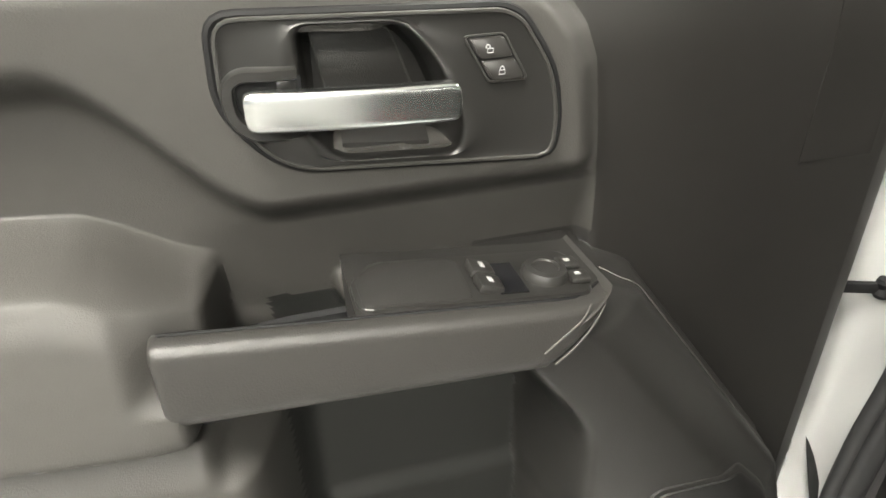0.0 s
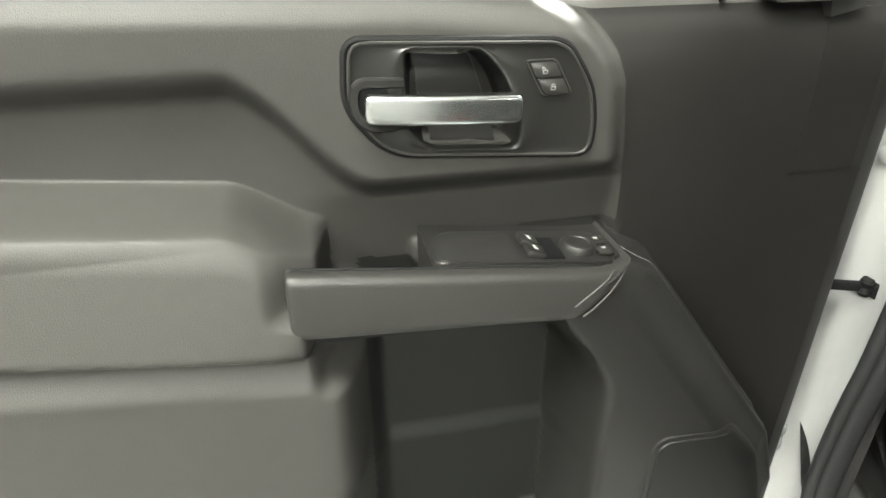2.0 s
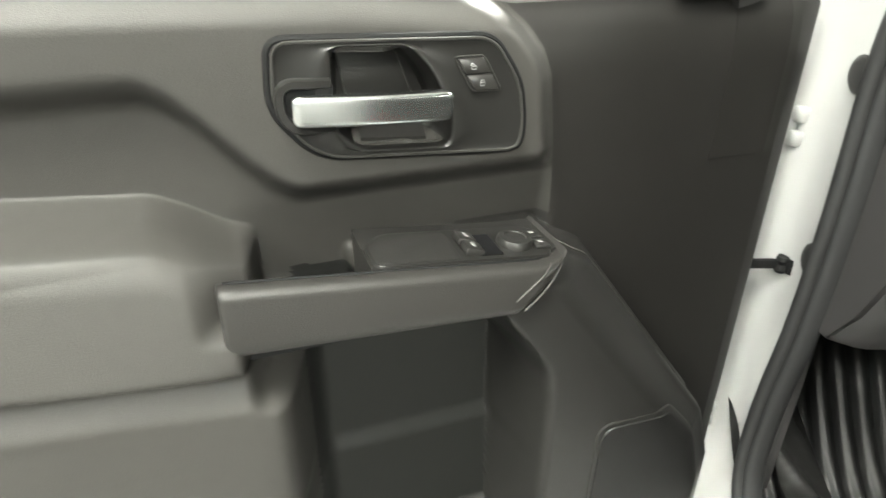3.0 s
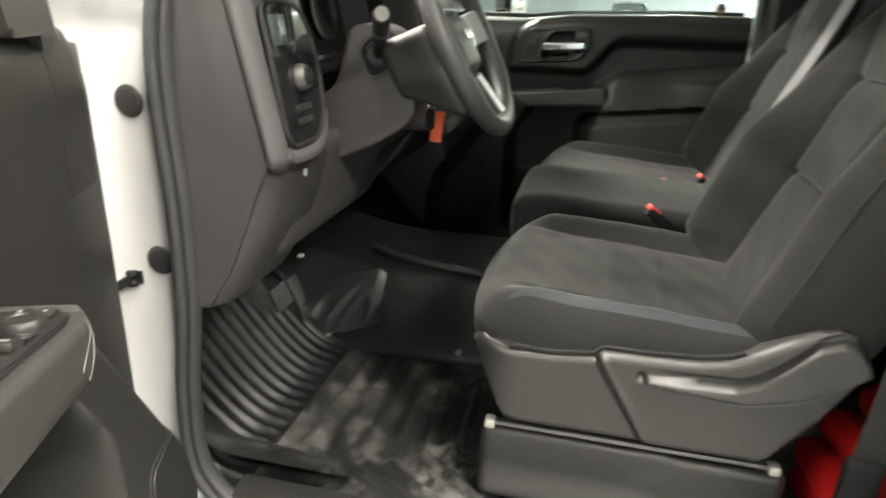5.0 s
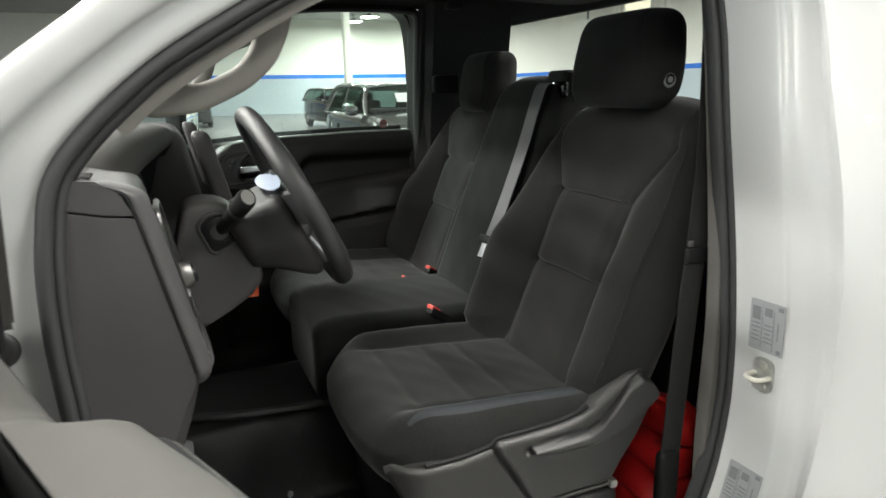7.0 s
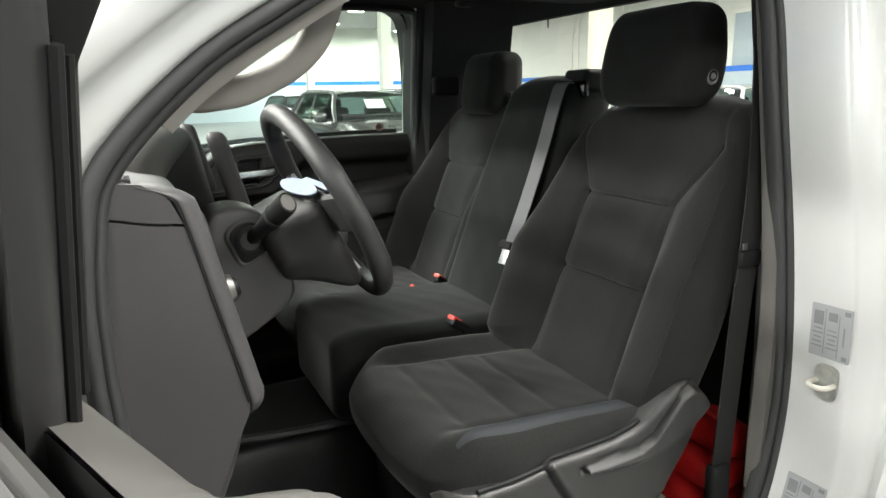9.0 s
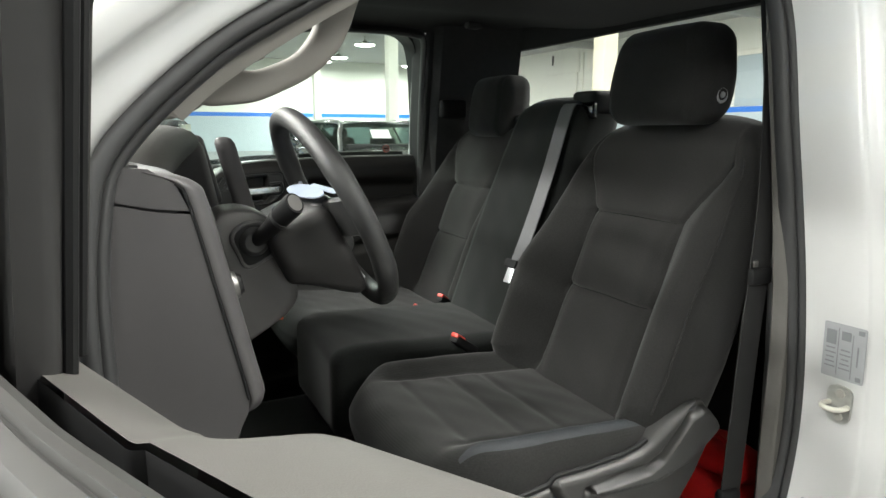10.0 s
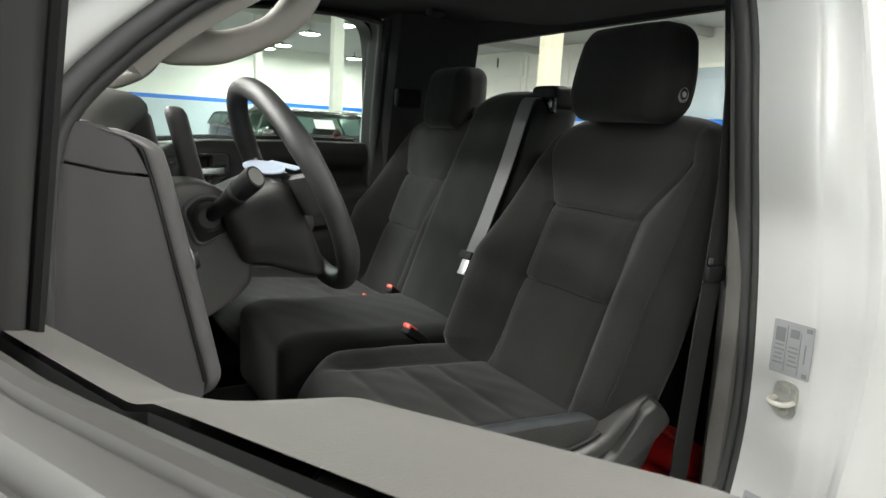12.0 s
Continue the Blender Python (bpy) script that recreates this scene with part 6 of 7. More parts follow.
boot = part("stalk_plate", plate(rounded(PLATE, 0.014, 5), -0.01, 0.004, 0.002, Matrix(((0, 0, -1, 0.7315), (1, 0, 0, 0), (0, 1, 0, 0), (0, 0, 0, 1)))), M_BLACK, col)
part("plate_rim", tube([(0.7315, a, b) for a, b in rounded([(0.421 + (a - 0.421) * 1.08, 1.343 + (b - 1.343) * 1.08) for a, b in PLATE], 0.015, 5)], 0.004, 8, up=(1, 0, 0), closed=True), M_DASH, boot)
part("stalk_socket", lathe([(0.024, 0.0), (0.022, 0.006), (0.016, 0.010), (0.0, 0.008)], Matrix.Translation((0.728, 0.420, 1.345)) @ pose(0, 0, 0, 0, -90, 0), 20), M_RUBBER, boot)
STALK = [((0.738, 0.421, 1.343), 0.013), ((0.714, 0.412, 1.355), 0.0125), ((0.691, 0.402, 1.371), 0.0135), ((0.673, 0.395, 1.384), 0.0165), ((0.648, 0.385, 1.401), 0.0178), ((0.631, 0.3785, 1.4125), 0.0180), ((0.627, 0.3770, 1.4152), 0.0165)]
sd_ = np.array(STALK[-1][0]) - np.array(STALK[2][0])
sd_ /= np.linalg.norm(sd_)
sa_ = np.cross(sd_, (0, 0, 1.0))
sa_ /= np.linalg.norm(sa_)
sb_ = np.cross(sa_, sd_)
stalk = part("stalk", loft([[np.array(c) + r * (sa_ * math.cos(q) * 0.85 + sb_ * math.sin(q)) for q in np.linspace(0, 2 * math.pi, 20, endpoint=False)] for c, r in STALK], sharp=50), M_BLACK, col, "black multi-function stalk")
part("collar", loft([[np.array(c) + r * (sa_ * math.cos(q) * 0.85 + sb_ * math.sin(q)) for q in np.linspace(0, 2 * math.pi, 20, endpoint=False)] for c, r in (((0.667, 0.3926, 1.388), 0.0184), ((0.661, 0.3902, 1.392), 0.0186))]), M_RUBBER, stalk)
tip = np.array(STALK[-1][0]) + sd_ * 0.0006
part("stalk_end", loft([[tip + sd_ * h + 0.0135 * (sa_ * math.cos(q) * 0.85 + sb_ * math.sin(q)) for q in np.linspace(0, 2 * math.pi, 16, endpoint=False)] for h in (0.0, 0.0005)]), M_TIP, stalk, "grey end of the stalk")
ig = part("ignition", lathe([(0.022, 0.0), (0.022, 0.012), (0.017, 0.018), (0.0, 0.018)], Matrix.Translation((0.872, 0.392, 1.262)) @ pose(0, 0, 0, 75, 0, 40), 20), M_BEZEL, col)
part("key_fob", box((0.915, 0.365, 1.205), (0.03, 0.02, 0.045), 0.006, 2), M_BLACK, ig)
part("key", box((0.895, 0.378, 1.245), (0.008, 0.03, 0.028), 0.002), M_CHROME, ig)
part("key_tag", box((0.910, 0.350, 1.190), (0.005, 0.024, 0.064), 0.002, 2, m=pose(0, 0, 0, 8, 6, 20)), M_ORANGE, ig, "bright orange key tag")
FM = Matrix.Translation((0.790, 0.321, 1.4175)) @ pose(0, 0, 0, -22, 0, 0)
oval = [(0.105 * math.cos(a), 0.019 * math.sin(a)) for a in np.linspace(0, 2 * math.pi, 28, endpoint=False)]
part("instruction_sheet", plate(oval, -0.0012, 0.0008, 0.0006, FM), M_PLASTIC_FILM, col, "pale blue plastic sheet on the wheel hub")
part("sheet_fold", plate(rounded([(-0.100, -0.034), (0.06, -0.034), (0.06, -0.022), (-0.100, -0.022)], 0.004), -0.007, -0.0055, 0.0005, FM), M_PLASTIC_FILM, col)


# ---- seats ----
def interp(x, *pairs):
    return np.interp(x, [p[0] for p in pairs], [p[1] for p in pairs])


def folds(a, b, k):
    """Slow, shallow unevenness of stretched cloth."""
    return k * (np.sin(9.0 * a + 5.0 * b + 0.6) * np.sin(7.0 * b - 3.0 * a) + 0.5 * np.sin(21.0 * a - 13.0 * b) * np.sin(17.0 * b + 4.0))


LEAN = 0.40


def back_y(z, dy):
    """The middle plane of the backrests, leaning back."""
    return -0.4975 + dy - LEAN * (z - 1.33)


def head_restraint(t, x, dy, drop, near):
    hz = 1.638 - drop

    def head_shape(hx, hy, hz_, nx, ny, nz):
        f = (hz_ + 0.105) / 0.21
        tp = 1 + 0.07 * S(f, 0.0, 0.35) - 0.14 * S(f, 0.4, 1.0)
        s = hx / 0.14
        fr = S(hy, 0, 0.04)
        y = hy + fr * (0.016 * (1 - s * s) - 0.004 * G(np.abs(s), 0.80, 0.035) + folds(hx * 3, hz_ * 3, 0.0012))
        return hx * tp * (1.0 if near else 0.86) + x, y - 0.505 + dy - 0.12 * hz_, hz_ + hz

    hr = part("head_restraint", soft_box((0.278, 0.122, 0.21), 0.045, (44, 20, 36), head_shape), M_CLOTH, t, "padded black head restraint")
    for sg in (-1, 1):
        part("post", tube([(x + sg * 0.07, -0.520 + dy, hz - 0.08), (x + sg * 0.07, -0.590 + dy, hz - 0.20)], 0.006, 8), M_CHROME, hr)
    bmx = Matrix.Translation((x - 0.146, -0.500 + dy, hz - 0.045)) @ pose(0, 0, 0, 0, -90, 0)
    part("release_knob", lathe([(0.017, -0.012), (0.017, 0.001), (0.013, 0.003), (0.011, 0.0), (0.007, 0.0), (0.006, 0.004), (0.0, 0.004)], bmx, 20), M_LABEL if near else M_BLACK, hr)


def bucket_seat(label, x, dy, near, drop=0.0, n=(130, 24, 150), cush_dy=0.0):
    """An outer place of the bench: stitched backrest with bolsters, cushion and head restraint. dy moves it back."""
    t = thing("car_seat", Matrix.Translation((x, -0.05 + dy, FZ)))
    hgt, zb, half = 0.665, 0.893, 0.270

    def seam_x(z):
        """Half the distance between the bolster seams: even below, opening towards the shoulders."""
        return interp(z, (0.9, 0.146), (1.0, 0.141), (1.30, 0.140), (1.335, 0.143), (1.375, 0.165), (1.42, 0.198), (1.46, 0.212), (1.50, 0.206), (1.56, 0.180))

    def back_shape(bx, by, bz, nx, ny, nz):
        z0 = bz + hgt / 2 + zb
        wide = interp(z0, (0.89, 0.90), (0.97, 0.975), (1.06, 1.0), (1.32, 1.0), (1.44, 0.965), (1.56, 0.86))
        a = np.abs(bx) * wide
        e = seam_x(z0)
        w_ = half * wide
        fr = S(by, 0.0, 0.06)
        q = np.clip((a - e) / (w_ - e), 0, 1)
        swell = interp(z0, (0.90, 0.034), (1.0, 0.056), (1.20, 0.056), (1.36, 0.030), (1.45, 0.010), (1.56, 0.004))
        # the bolster away from the door stands further forward
        swell = swell * (1 + (bx > 0) * interp(z0, (0.92, 0.2), (1.0, 0.70), (1.22, 0.68), (1.33, 0.32), (1.45, 0.0)))
        y = by + fr * swell * S(q, 0.0, 0.55) * (1 - 0.45 * S(q, 0.60, 1.0))
        # seams: both sides of the middle panel, two across it
        y = y - fr * (0.0120 * G(a, e, 0.0075) + 0.006 * G(a, e - 0.012, 0.020)) * S(z0, 0.93, 0.97) * (1 - 0.6 * S(z0, 1.40, 1.50))
        for sz in (1.155, 1.331):
            y = y - fr * (0.0075 * G(z0 + 0.02 * a, sz + 0.001, 0.0055) + 0.005 * G(z0 + 0.02 * a, sz - 0.004, 0.018)) * (1 - S(a, e - 0.004, e + 0.010))
        y = y + fr * (1 - S(a, e - 0.05, e)) * (0.005 * G(z0, 1.243, 0.06) + 0.007 * G(z0, 1.05, 0.07) - 0.004 * G(z0, 1.44, 0.08))
        y = y + fr * folds(bx * 2.2, z0 * 2.2, 0.0016)
        z = z0 - 0.050 * S(z0, 1.42, 1.56) * (a / 0.24) ** 3
        xx = bx * wide + (bx > 0) * 0.020 * q * interp(z0, (0.92, 0.0), (1.02, 1.0), (1.22, 1.0), (1.36, 0.0)) - np.sign(bx) * 0.016 * S(-by, 0.0, 0.08) * S(z0, 1.0, 1.5)
        return xx + x, back_y(z, dy) + y, z

    back = part("backrest", soft_box((2 * half, 0.160, hgt), 0.062, n, back_shape), M_CLOTH, t, "charcoal cloth backrest with stitched panels")

    def back_line(pts, r):
        rows = [back_shape(np.array(a), np.array(0.080), np.array(z - zb - hgt / 2), 0, 1, 0) for a, z in pts]
        part("seam", tube([(float(p), float(q) - 0.0003, float(r_)) for p, q, r_ in rows], r, 6, up=(1, 0, 0)), M_THREAD_SHADE, back)

    for sz in (1.155, 1.331):
        back_line([(a, sz - 0.02 * abs(a)) for a in np.linspace(-0.138, 0.138, 16)], 0.0016)
    # Black lines along the side seams stand for shade in their valleys.
    for sg in (-1, 1):
        back_line([(sg * float(seam_x(z)) / float(interp(z, (0.89, 0.90), (0.97, 0.975), (1.06, 1.0), (1.32, 1.0), (1.44, 0.965), (1.56, 0.86))), z) for z in np.linspace(0.985, 1.47, 40)], 0.0017)
    if near:
        # welt along the outer corner of the backrest
        rows = []
        for z in np.linspace(0.99, 1.49, 26):
            wide = float(interp(z, (0.89, 0.90), (0.97, 0.975), (1.06, 1.0), (1.32, 1.0), (1.44, 0.965), (1.56, 0.86)))
            a = -(half - 0.014)
            p = back_shape(np.array(a), np.array(0.065), np.array(z - zb - hgt / 2), 0, 1, 0)
            rows.append((float(p[0]) + 0.0006, float(p[1]) - 0.0006, float(p[2])))
        part("welt", tube(rows, 0.0020, 6, up=(0, 1, 0)), M_CLOTH, back, "cloth welt along the outer edge")

    lng, ch, ctop, cfront = 0.57, 0.262, 0.985, 0.212 + cush_dy

    def cush_shape(cx, cy, cz, nx, ny, nz):
        g = (cy + lng / 2) / lng
        wide = 1 - 0.10 * S(g, 0.62, 1.0) ** 1.4
        a = np.abs(cx) * wide
        up_ = S(cz, 0.0, 0.06)
        yw = cy + cfront - lng / 2
        e = 0.168
        z = cz + up_ * (0.024 * S(a, e, 0.225) * (1 - S(g, 0.78, 0.98)) * S(g, -0.05, 0.12))
        z = z - up_ * 0.0048 * G(a, e, 0.009) * (1 - S(g, 0.78, 0.9))
        for sy in (0.085, -0.035, -0.125):
            z = z - up_ * (0.0028 if near else 0.0015) * G(yw - cush_dy, sy, 0.011) * (1 - S(a, e - 0.03, e + 0.01))
        z = z + up_ * (1 - S(a, e - 0.08, e)) * (0.004 * G(yw, 0.03, 0.04) + 0.004 * G(yw, -0.08, 0.035))
        z = z - up_ * (0.050 * (1 - g) * (1 - 0.3 * S(a, 0.17, 0.24)) + 0.022 * S(g, 0.80, 1.0) ** 2) + up_ * folds(cx * 2.4, cy * 2.4, 0.0016)
        y = yw - 0.045 * (a / 0.25) ** 3 * S(g, 0.7, 1.0) - 0.030 * S(-cz, 0.0, 0.08) * S(g, 0.6, 1.0)
        return cx * wide + x, y + dy, z + ctop - 0.09

    cush = part("cushion", soft_box((2 * ch, lng, 0.18), 0.062, (n[0], n[2] - 20, 22), cush_shape), M_CLOTH, t, "charcoal cloth seat cushion")
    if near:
        # smoother, paler strip on the outer bolster's shoulder: the cloth's sheen as colour
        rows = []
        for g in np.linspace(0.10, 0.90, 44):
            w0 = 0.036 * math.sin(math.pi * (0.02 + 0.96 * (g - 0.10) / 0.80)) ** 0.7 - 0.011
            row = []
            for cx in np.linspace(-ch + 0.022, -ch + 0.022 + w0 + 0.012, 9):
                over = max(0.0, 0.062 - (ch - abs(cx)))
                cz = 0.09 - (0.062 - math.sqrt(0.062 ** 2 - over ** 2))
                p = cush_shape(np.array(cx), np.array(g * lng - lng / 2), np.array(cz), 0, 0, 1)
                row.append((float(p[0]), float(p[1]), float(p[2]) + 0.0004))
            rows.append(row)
        part("sheen_strip", loft(rows, caps=False, closed=False, sharp=60), M_BOLSTER_SHEEN, cush, "smoother blue-grey strip standing for sheen on the outer bolster")
    head_restraint(t, x - 0.006, dy if near else dy - 0.03, drop, near)
    part("seat_base", box((x, -0.07 + dy, 0.69), (0.44, 0.40, 0.20), 0.02, 2), M_BLACK, t)
    if near:
        side_shield(t)
    return tagged(t, label, "car seat", "front bench seats")


def side_shield(t):
    """Moulded cover on the door side of the cushion: front valance, stepped rear cover, recliner lever in its channel, slide and base."""
    sx = 0.512

    def top(y):
        return interp(y, (-0.400, 0.962), (-0.392, 0.985), (-0.375, 1.006), (-0.352, 1.013), (-0.328, 1.008), (-0.291, 0.989), (-0.243, 0.956), (-0.215, 0.943), (-0.17, 0.934), (-0.09, 0.930), (-0.028, 0.930),
                      (-0.016, 0.917), (0.05, 0.909), (0.144, 0.909), (0.172, 0.910), (0.187, 0.900))

    def foot(y):
        return interp(y, (-0.400, 0.955), (-0.388, 0.930), (-0.350, 0.860), (-0.310, 0.806), (-0.296, 0.782), (-0.280, 0.770), (0.100, 0.768), (0.122, 0.773), (0.135, 0.790), (0.187, 0.894))

    def lever_top(y):
        return interp(y, (-0.40, 0.960), (-0.392, 0.976), (-0.376, 0.993), (-0.356, 0.998), (-0.326, 0.986), (-0.30, 0.957), (-0.26, 0.917), (-0.228, 0.903), (-0.15, 0.901), (-0.09, 0.904))

    def lever_foot(y):
        return interp(y, (-0.40, 0.955), (-0.363, 0.927), (-0.313, 0.898), (-0.24, 0.881), (-0.15, 0.885), (-0.09, 0.891))

    ys = np.linspace(0.1865, -0.3995, 230)
    rows = []
    for y in ys:
        a, b = float(foot(y)), float(top(y))
        zs = a + (b - a) * np.linspace(0, 1, 84)
        seam = -0.022 - 0.612 * (0.913 - zs)
        rear = S(seam - y, -0.004, 0.004)
        v = 0.007 * rear - 0.004 * G(y - seam, 0.005, 0.003) + 0.004 * G(y - seam, -0.010, 0.006) * S(zs, 0.80, 0.86)
        lt, lf = lever_top(y), lever_foot(y)
        on = float(S(-y, 0.094, 0.100))
        lever = S(zs, lf - 0.002, lf + 0.004) * (1 - S(zs, lt - 0.007, lt + 0.002))
        body = 0.013 * lever * (1 - 0.35 * S(zs, lf, lt))
        groove = -0.010 * S(zs, lt - 0.001, lt + 0.004) * (1 - S(zs, lt + 0.008, lt + 0.016)) - 0.004 * G(zs, lf - 0.005, 0.003)
        v = v + on * (body + groove * float(S(-y, 0.10, 0.20))) - 0.010 * G(np.hypot((y + 0.090) / 0.9, zs - 0.897), 0, 0.007)
        # edges rolled in
        edge = np.minimum(zs - a, b - zs)
        v = v - 0.016 * (1 - np.sqrt(1 - (1 - np.clip(edge / 0.016, 0, 1)) ** 2))
        v = v - 0.055 * float(S(y, 0.09, 0.21)) ** 2
        rows.append([(sx + 0.034, y, b - 0.004)] + [(sx - 0.006 - float(q), y, float(z)) for q, z in zip(v[::-1], zs[::-1])] + [(sx + 0.034, y, a + 0.004)])
    side = part("side_shield", loft(rows, closed=False, caps=False, sharp=40), M_SEATPLASTIC, t, "grained grey side cover with a curved recliner lever")
    part("trim_gap", tube([(sx + 0.004, y, float(top(y)) + 0.002) for y in np.linspace(-0.235, 0.12, 40)], 0.005, 6, up=(1, 0, 0)), M_BLACK, side)
    rl = part("slide_rail", box((sx + 0.020, -0.085, 0.750), (0.014, 0.47, 0.009), 0.003), M_RAIL, t, "dull steel seat slide")
    for ry in (0.146, -0.315):
        part("rail_end", box((sx + 0.016, ry, 0.750), (0.022, 0.018, 0.018), 0.004), M_STEEL, rl)

    def base_shape(qx, qy, qz, nx, ny, nz):
        out = S(-qx, 0.0, 0.02)
        arch = S(qy + 0.05 + 0.9 * qz, 0.0, 0.05)
        return qx + sx + 0.052 - 0.02 * S(-qz, 0, 0.07) + 0.008 * out * arch, qy - 0.09, qz + 0.655

    part("base_cover", soft_box((0.05, 0.51, 0.14), 0.016, (6, 60, 30), base_shape), M_SEATPLASTIC, t, "grey plastic base cover")


def centre_seat(label, x, dy):
    """The middle place: a plain cushion over a storage box, and a narrow back that folds down."""
    t = thing("car_seat", Matrix.Translation((x, -0.05 + dy, FZ)))
    width, hgt, top_z = 0.372, 0.66, 1.615

    def back_shape(bx, by, bz, nx, ny, nz):
        z0 = bz + top_z - hgt / 2
        s = bx / (width / 2)
        fr = S(by, 0.0, 0.05)
        wide = interp(z0, (0.95, 0.95), (1.2, 1.0), (1.45, 0.96), (1.62, 0.86))
        y = by + fr * (0.010 * (1 - s * s) - 0.003 * G(np.abs(s), 0.84, 0.03) + folds(bx * 2.5, z0 * 2.0, 0.0014))
        z = z0 - 0.035 * S(z0, 1.5, 1.62) * np.abs(s) ** 3
        return bx * wide + x, back_y(z, dy) + y, z

    part("backrest", soft_box((width, 0.15, hgt), 0.04, (64, 16, 80), back_shape), M_CLOTH_GREEN, t, "plain dark cloth folding back")

    def cush_shape(cx, cy, cz, nx, ny, nz):
        g = (cy + 0.28) / 0.56
        s = cx / (width / 2)
        up_ = S(cz, 0.0, 0.07)
        z = cz + up_ * (0.010 * (1 - s * s) - 0.030 * (1 - g) - 0.012 * S(g, 0.82, 1.0) ** 2 + folds(cx * 2.0, cy * 2.5, 0.0011))
        return cx + x, cy + 0.190 - 0.28 + dy, z + 0.905

    part("cushion", soft_box((width, 0.56, 0.23), 0.034, (60, 90, 26), cush_shape), M_CLOTH_GREEN, t, "plain dark cloth cushion, boxy at the front")
    part("seat_base", box((x, -0.06 + dy, 0.74), (width * 0.86, 0.42, 0.12), 0.02, 2), M_BLACK, t)
    return tagged(t, label, "car seat", "front bench seats")


bucket_seat("charcoal cloth driver seat with stitched bolsters and grey side cover", 0.785, 0.0, True)
bucket_seat("charcoal cloth passenger seat of the front bench", 1.70, -0.085, False, 0.035, (70, 16, 84), 0.075)
centre_seat("plain dark cloth centre seat with fold-down back", 1.25, 0.01)


# ---- belts, buckles and odds and ends ----
def buckle(x, y, z, turn):
    t = thing("belt_buckle", Matrix.Translation((x, y, z)))
    m = pose(0, 0, 0, 35, 0, turn)
    part("housing", box((x, y, z), (0.03, 0.085, 0.022), 0.006, 2, m=m), M_BLACK, t)
    o = m @ Vector((0, 0.030, 0.008))
    part("release_button", box((x + o.x, y + o.y, z + o.z), (0.026, 0.032, 0.012), 0.004, 2, m=m), M_REDBTN, t, "red release button")
    b = m @ Vector((0, -0.06, -0.01))
    part("stem", tube([(x, y, z), (x + b.x, y + b.y, z + b.z - 0.02)], 0.01, 8), M_BLACK, t)
    tagged(t, "black seat belt buckle with a red button between cushions", "belt buckle", "buckles")


buckle(1.067, -0.146, 0.985, 12)
buckle(1.475, -0.305, 0.975, 12)
buckle(1.435, -0.205, 0.960, -10)


def strap(path, width, mat, name, label, side=(1, 0, 0), thick=0.0014):
    p = spline(path, 8)
    rings = []
    s = np.array(side, float)
    s /= np.linalg.norm(s)
    for i in range(len(p)):
        d = p[min(i + 1, len(p) - 1)] - p[max(i - 1, 0)]
        d /= np.linalg.norm(d)
        a = s - d * np.dot(s, d)
        a /= np.linalg.norm(a)
        nn = np.cross(a, d)
        rings.append([p[i] + a * width / 2 + nn * thick, p[i] - a * width / 2 + nn * thick, p[i] - a * width / 2 - nn * thick, p[i] + a * width / 2 - nn * thick])
    return loft(rings)


cb = thing("centre_belt", Matrix.Translation((1.13, -0.5, 1.57)))
part("webbing", strap([(1.140, -0.545, 1.588), (1.136, -0.505, 1.590), (1.131, -0.480, 1.548), (1.116, -0.428, 1.42), (1.097, -0.362, 1.28), (1.080, -0.308, 1.18)], 0.046, M_BELT_GREY, "w", "", (1, 0.15, 0)), M_BELT_GREY, cb, "pale grey webbing")
lp = part("latch_plate", box((1.076, -0.284, 1.155), (0.026, 0.003, 0.05), 0.001, 2, m=pose(0, 0, 0, 25, 0, 8)), M_SILVERTRIM, cb, "bright steel latch plate")
part("latch_slot", box((1.076, -0.2855, 1.150), (0.014, 0.003, 0.010), 0.001, 2, m=pose(0, 0, 0, 25, 0, 8)), M_BLACK, lp)
part("latch_grip", box((1.079, -0.290, 1.18), (0.044, 0.012, 0.022), 0.004, 2, m=pose(0, 0, 0, 25, 0, 8)), M_BLACK, lp)
part("retractor_cover", soft_box((0.10, 0.10, 0.06), 0.014, (10, 10, 8), lambda x, y, z, nx, ny, nz: (x + 1.130, y - 0.590, z + 1.598)), M_BLACK, cb, "black retractor cover")
part("retractor_lip", box((1.105, -0.540, 1.575), (0.06, 0.02, 0.045), 0.006, 2), M_GLOSS, cb)
tagged(cb, "grey centre seat belt hanging over the folding back", "seat belt")

db = thing("driver_belt", Matrix.Translation((0.47, -0.43, 0.86)))
part("webbing", strap([(0.466, -0.412, 0.80), (0.469, -0.424, 0.95), (0.473, -0.440, 1.15), (0.475, -0.452, 1.27), (0.492, -0.478, 1.45), (0.528, -0.505, 1.70)], 0.046, M_BELT, "w", "", (0.12, 1, 0)), M_BELT, db, "black webbing")
part("latch_plate", box((0.470, -0.448, 1.255), (0.014, 0.052, 0.032), 0.005, 2), M_BLACK, db)
part("latch_tongue", box((0.468, -0.430, 1.280), (0.004, 0.012, 0.012), 0.001), M_RAIL, db)
part("anchor_boot", soft_box((0.028, 0.052, 0.12), 0.011, (6, 8, 10), lambda x, y, z, nx, ny, nz: (x + 0.468, y - 0.410, z + 0.775)), M_BLACK, db, "black plastic anchor sleeve")
tagged(db, "black driver seat belt hanging by the rear pillar", "seat belt")
pb = thing("passenger_belt", Matrix.Translation((mx(0.50), -0.5, 1.1)))
part("webbing", strap([(mx(0.478), -0.428, 0.84), (mx(0.472), -0.46, 1.2), (mx(0.52), -0.52, 1.62)], 0.046, M_BELT, "w", "", (0.5, 1, 0)), M_BELT, pb)
tagged(pb, "black passenger seat belt hanging by the pillar", "seat belt")

bag = thing("red_bag", Matrix.Translation((0.62, -0.56, FZ)))


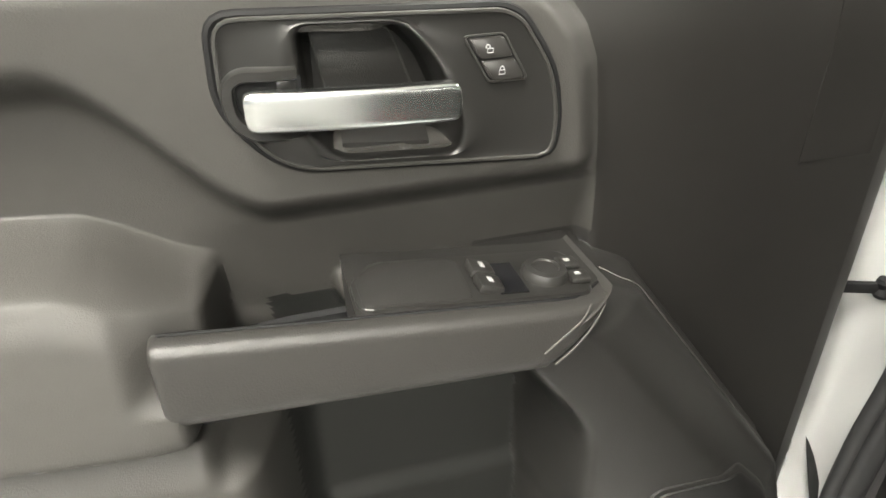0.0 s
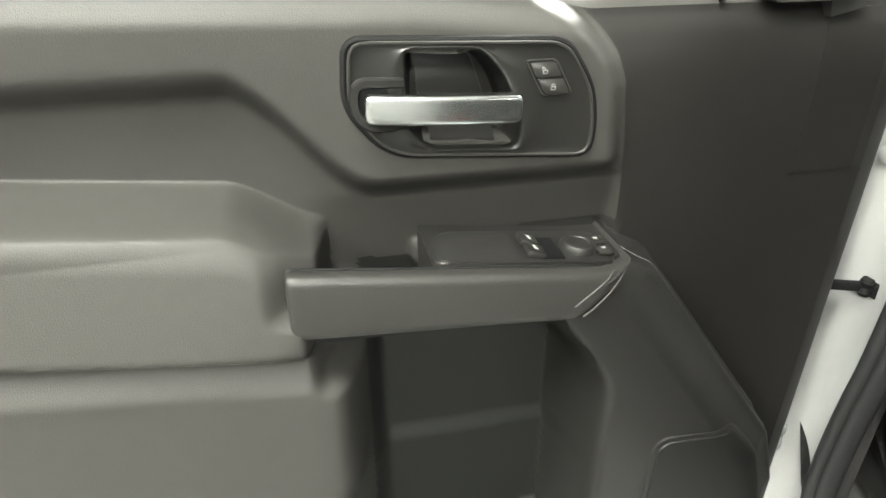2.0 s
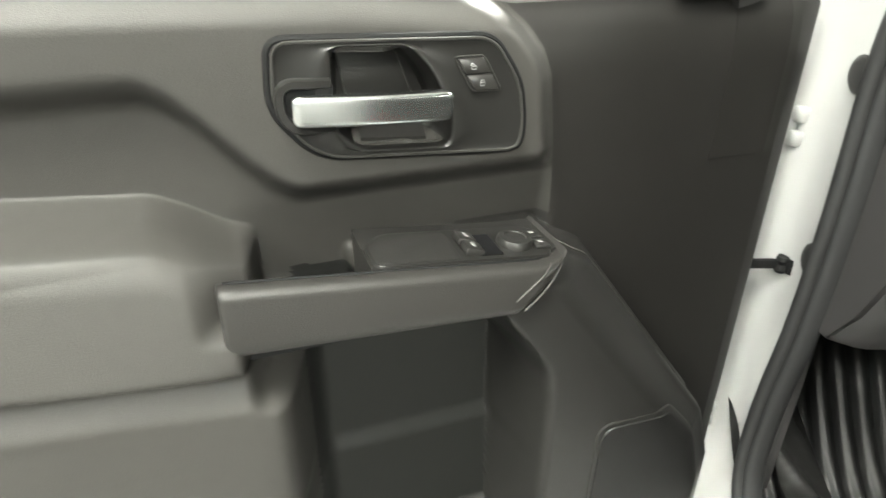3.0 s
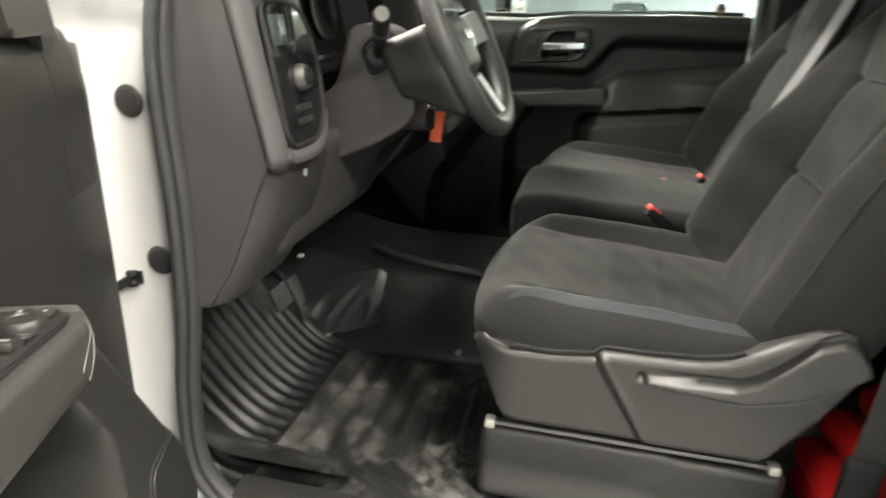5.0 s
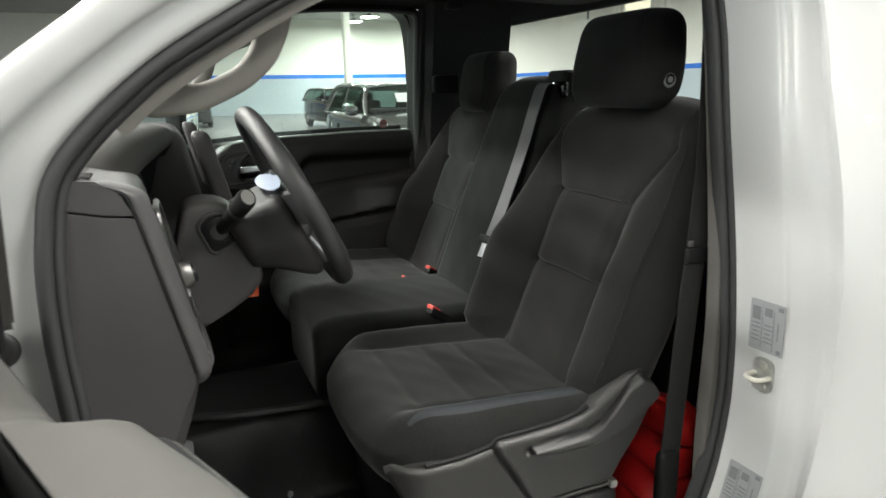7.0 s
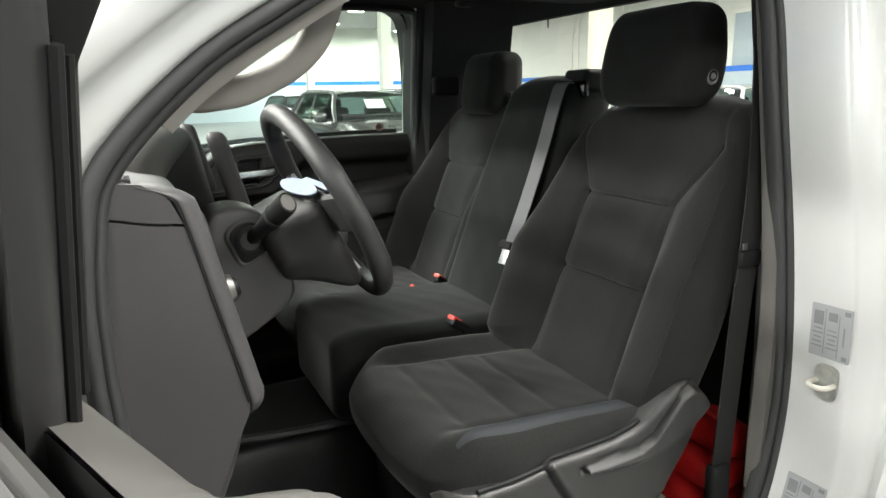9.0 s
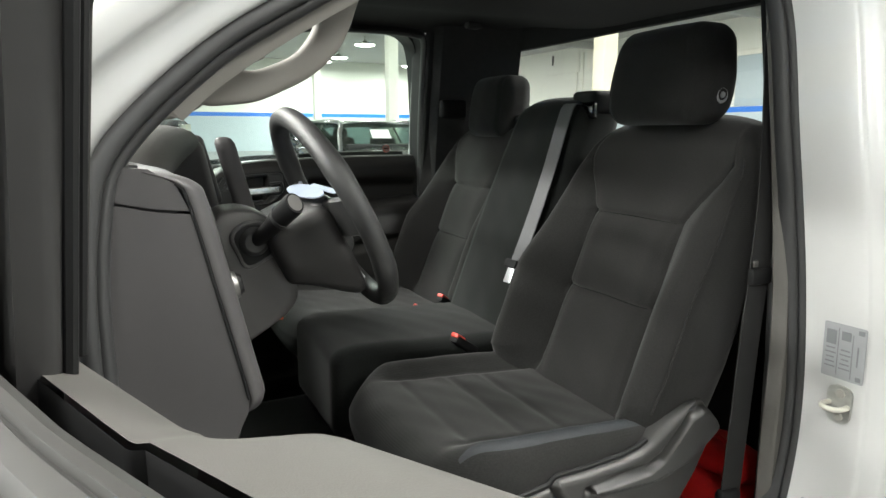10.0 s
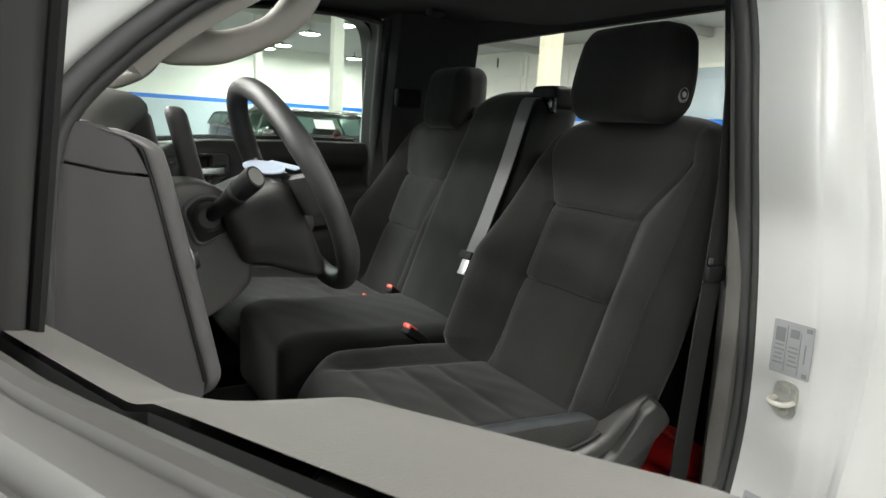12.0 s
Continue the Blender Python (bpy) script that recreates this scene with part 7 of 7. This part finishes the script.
for i, (fy, fz, fx, dep) in enumerate(((-0.515, 0.618, 0.24, 0.20), (-0.500, 0.682, 0.25, 0.19), (-0.520, 0.748, 0.23, 0.17), (-0.545, 0.815, 0.22, 0.13))):
    def fold_shape(x, y, z, nx, ny, nz, fy=fy, fz=fz, i=i):
        wave = 0.006 * np.sin(17 * x + 2.1 * i) * np.sin(13 * y + i) + 0.003 * np.sin(41 * x + 29 * y + i)
        return x + 0.615, y + fy + wave * ny, z + fz + wave + 0.10 * y * (0.4 + 0.3 * i) - 0.02 * S(x, 0.0, 0.12)

    part("fold", soft_box((fx, dep, 0.074), 0.034, (30, 22, 10), fold_shape), M_REDBAG, bag)
part("strap_loop", tube(spline([(0.55, -0.53, 0.84), (0.58, -0.51, 0.87), (0.64, -0.51, 0.865), (0.68, -0.53, 0.84)], 5), 0.006, 8), M_REDBAG, bag)
tagged(bag, "bright red folded fabric bag stowed behind the seat", "bag")
jack = thing("jack", Matrix.Translation((0.53, -0.42, FZ)))
part("jack_body", tube([(0.50, -0.44, 0.635), (0.56, -0.36, 0.605)], 0.024, 16), M_STEEL, jack)
part("jack_collar", tube([(0.515, -0.42, 0.628), (0.53, -0.40, 0.62)], 0.03, 16), M_BLACK, jack)
tagged(jack, "grey steel jack lying on the cab floor", "jack")


# no-smoking sign on the closed side's glass, lock pin beside it
sign = thing("no_smoking_sign", Matrix.Translation((2.118, -0.352, 1.450)))
SM = Matrix.Translation((2.118, -0.352, 1.450)) @ pose(0, 0, 0, 0, -90, 0)
part("disc", lathe([(0.001, 0.0006), (0.0165, 0.0006), (0.0165, 0.0), (0.001, 0.0)], SM, 24), M_LABEL, sign)
part("ring", tube([tuple(SM @ Vector((0.0135 * math.cos(a), 0.0135 * math.sin(a), 0.0010))) for a in np.linspace(0, 2 * math.pi, 24, endpoint=False)], 0.0014, 6, up=(1, 0, 0), closed=True), M_SIGNRED, sign)
part("slash", box((0, 0, 0), (0.0016, 0.024, 0.0006), 0, m=SM @ pose(0, 0, 0.0014, 0, 0, 45)), M_SIGNRED, sign)
part("cigarette_bar", box((0, 0, 0), (0.004, 0.018, 0.0005), 0, m=SM @ Matrix.Translation((0, 0, 0.0009))), M_BLACK, sign)
tagged(sign, "small round red and grey no-smoking sticker on the window", "sticker")
pin = part("lock_pin", lathe([(0.001, 0.024), (0.003, 0.023), (0.0035, 0.016), (0.003, 0.0), (0.001, 0.0)], Matrix.Translation((2.085, -0.368, 1.402)), 12), M_BLACK)
tagged(pin, "short black door lock pin on the window sill", "lock pin")
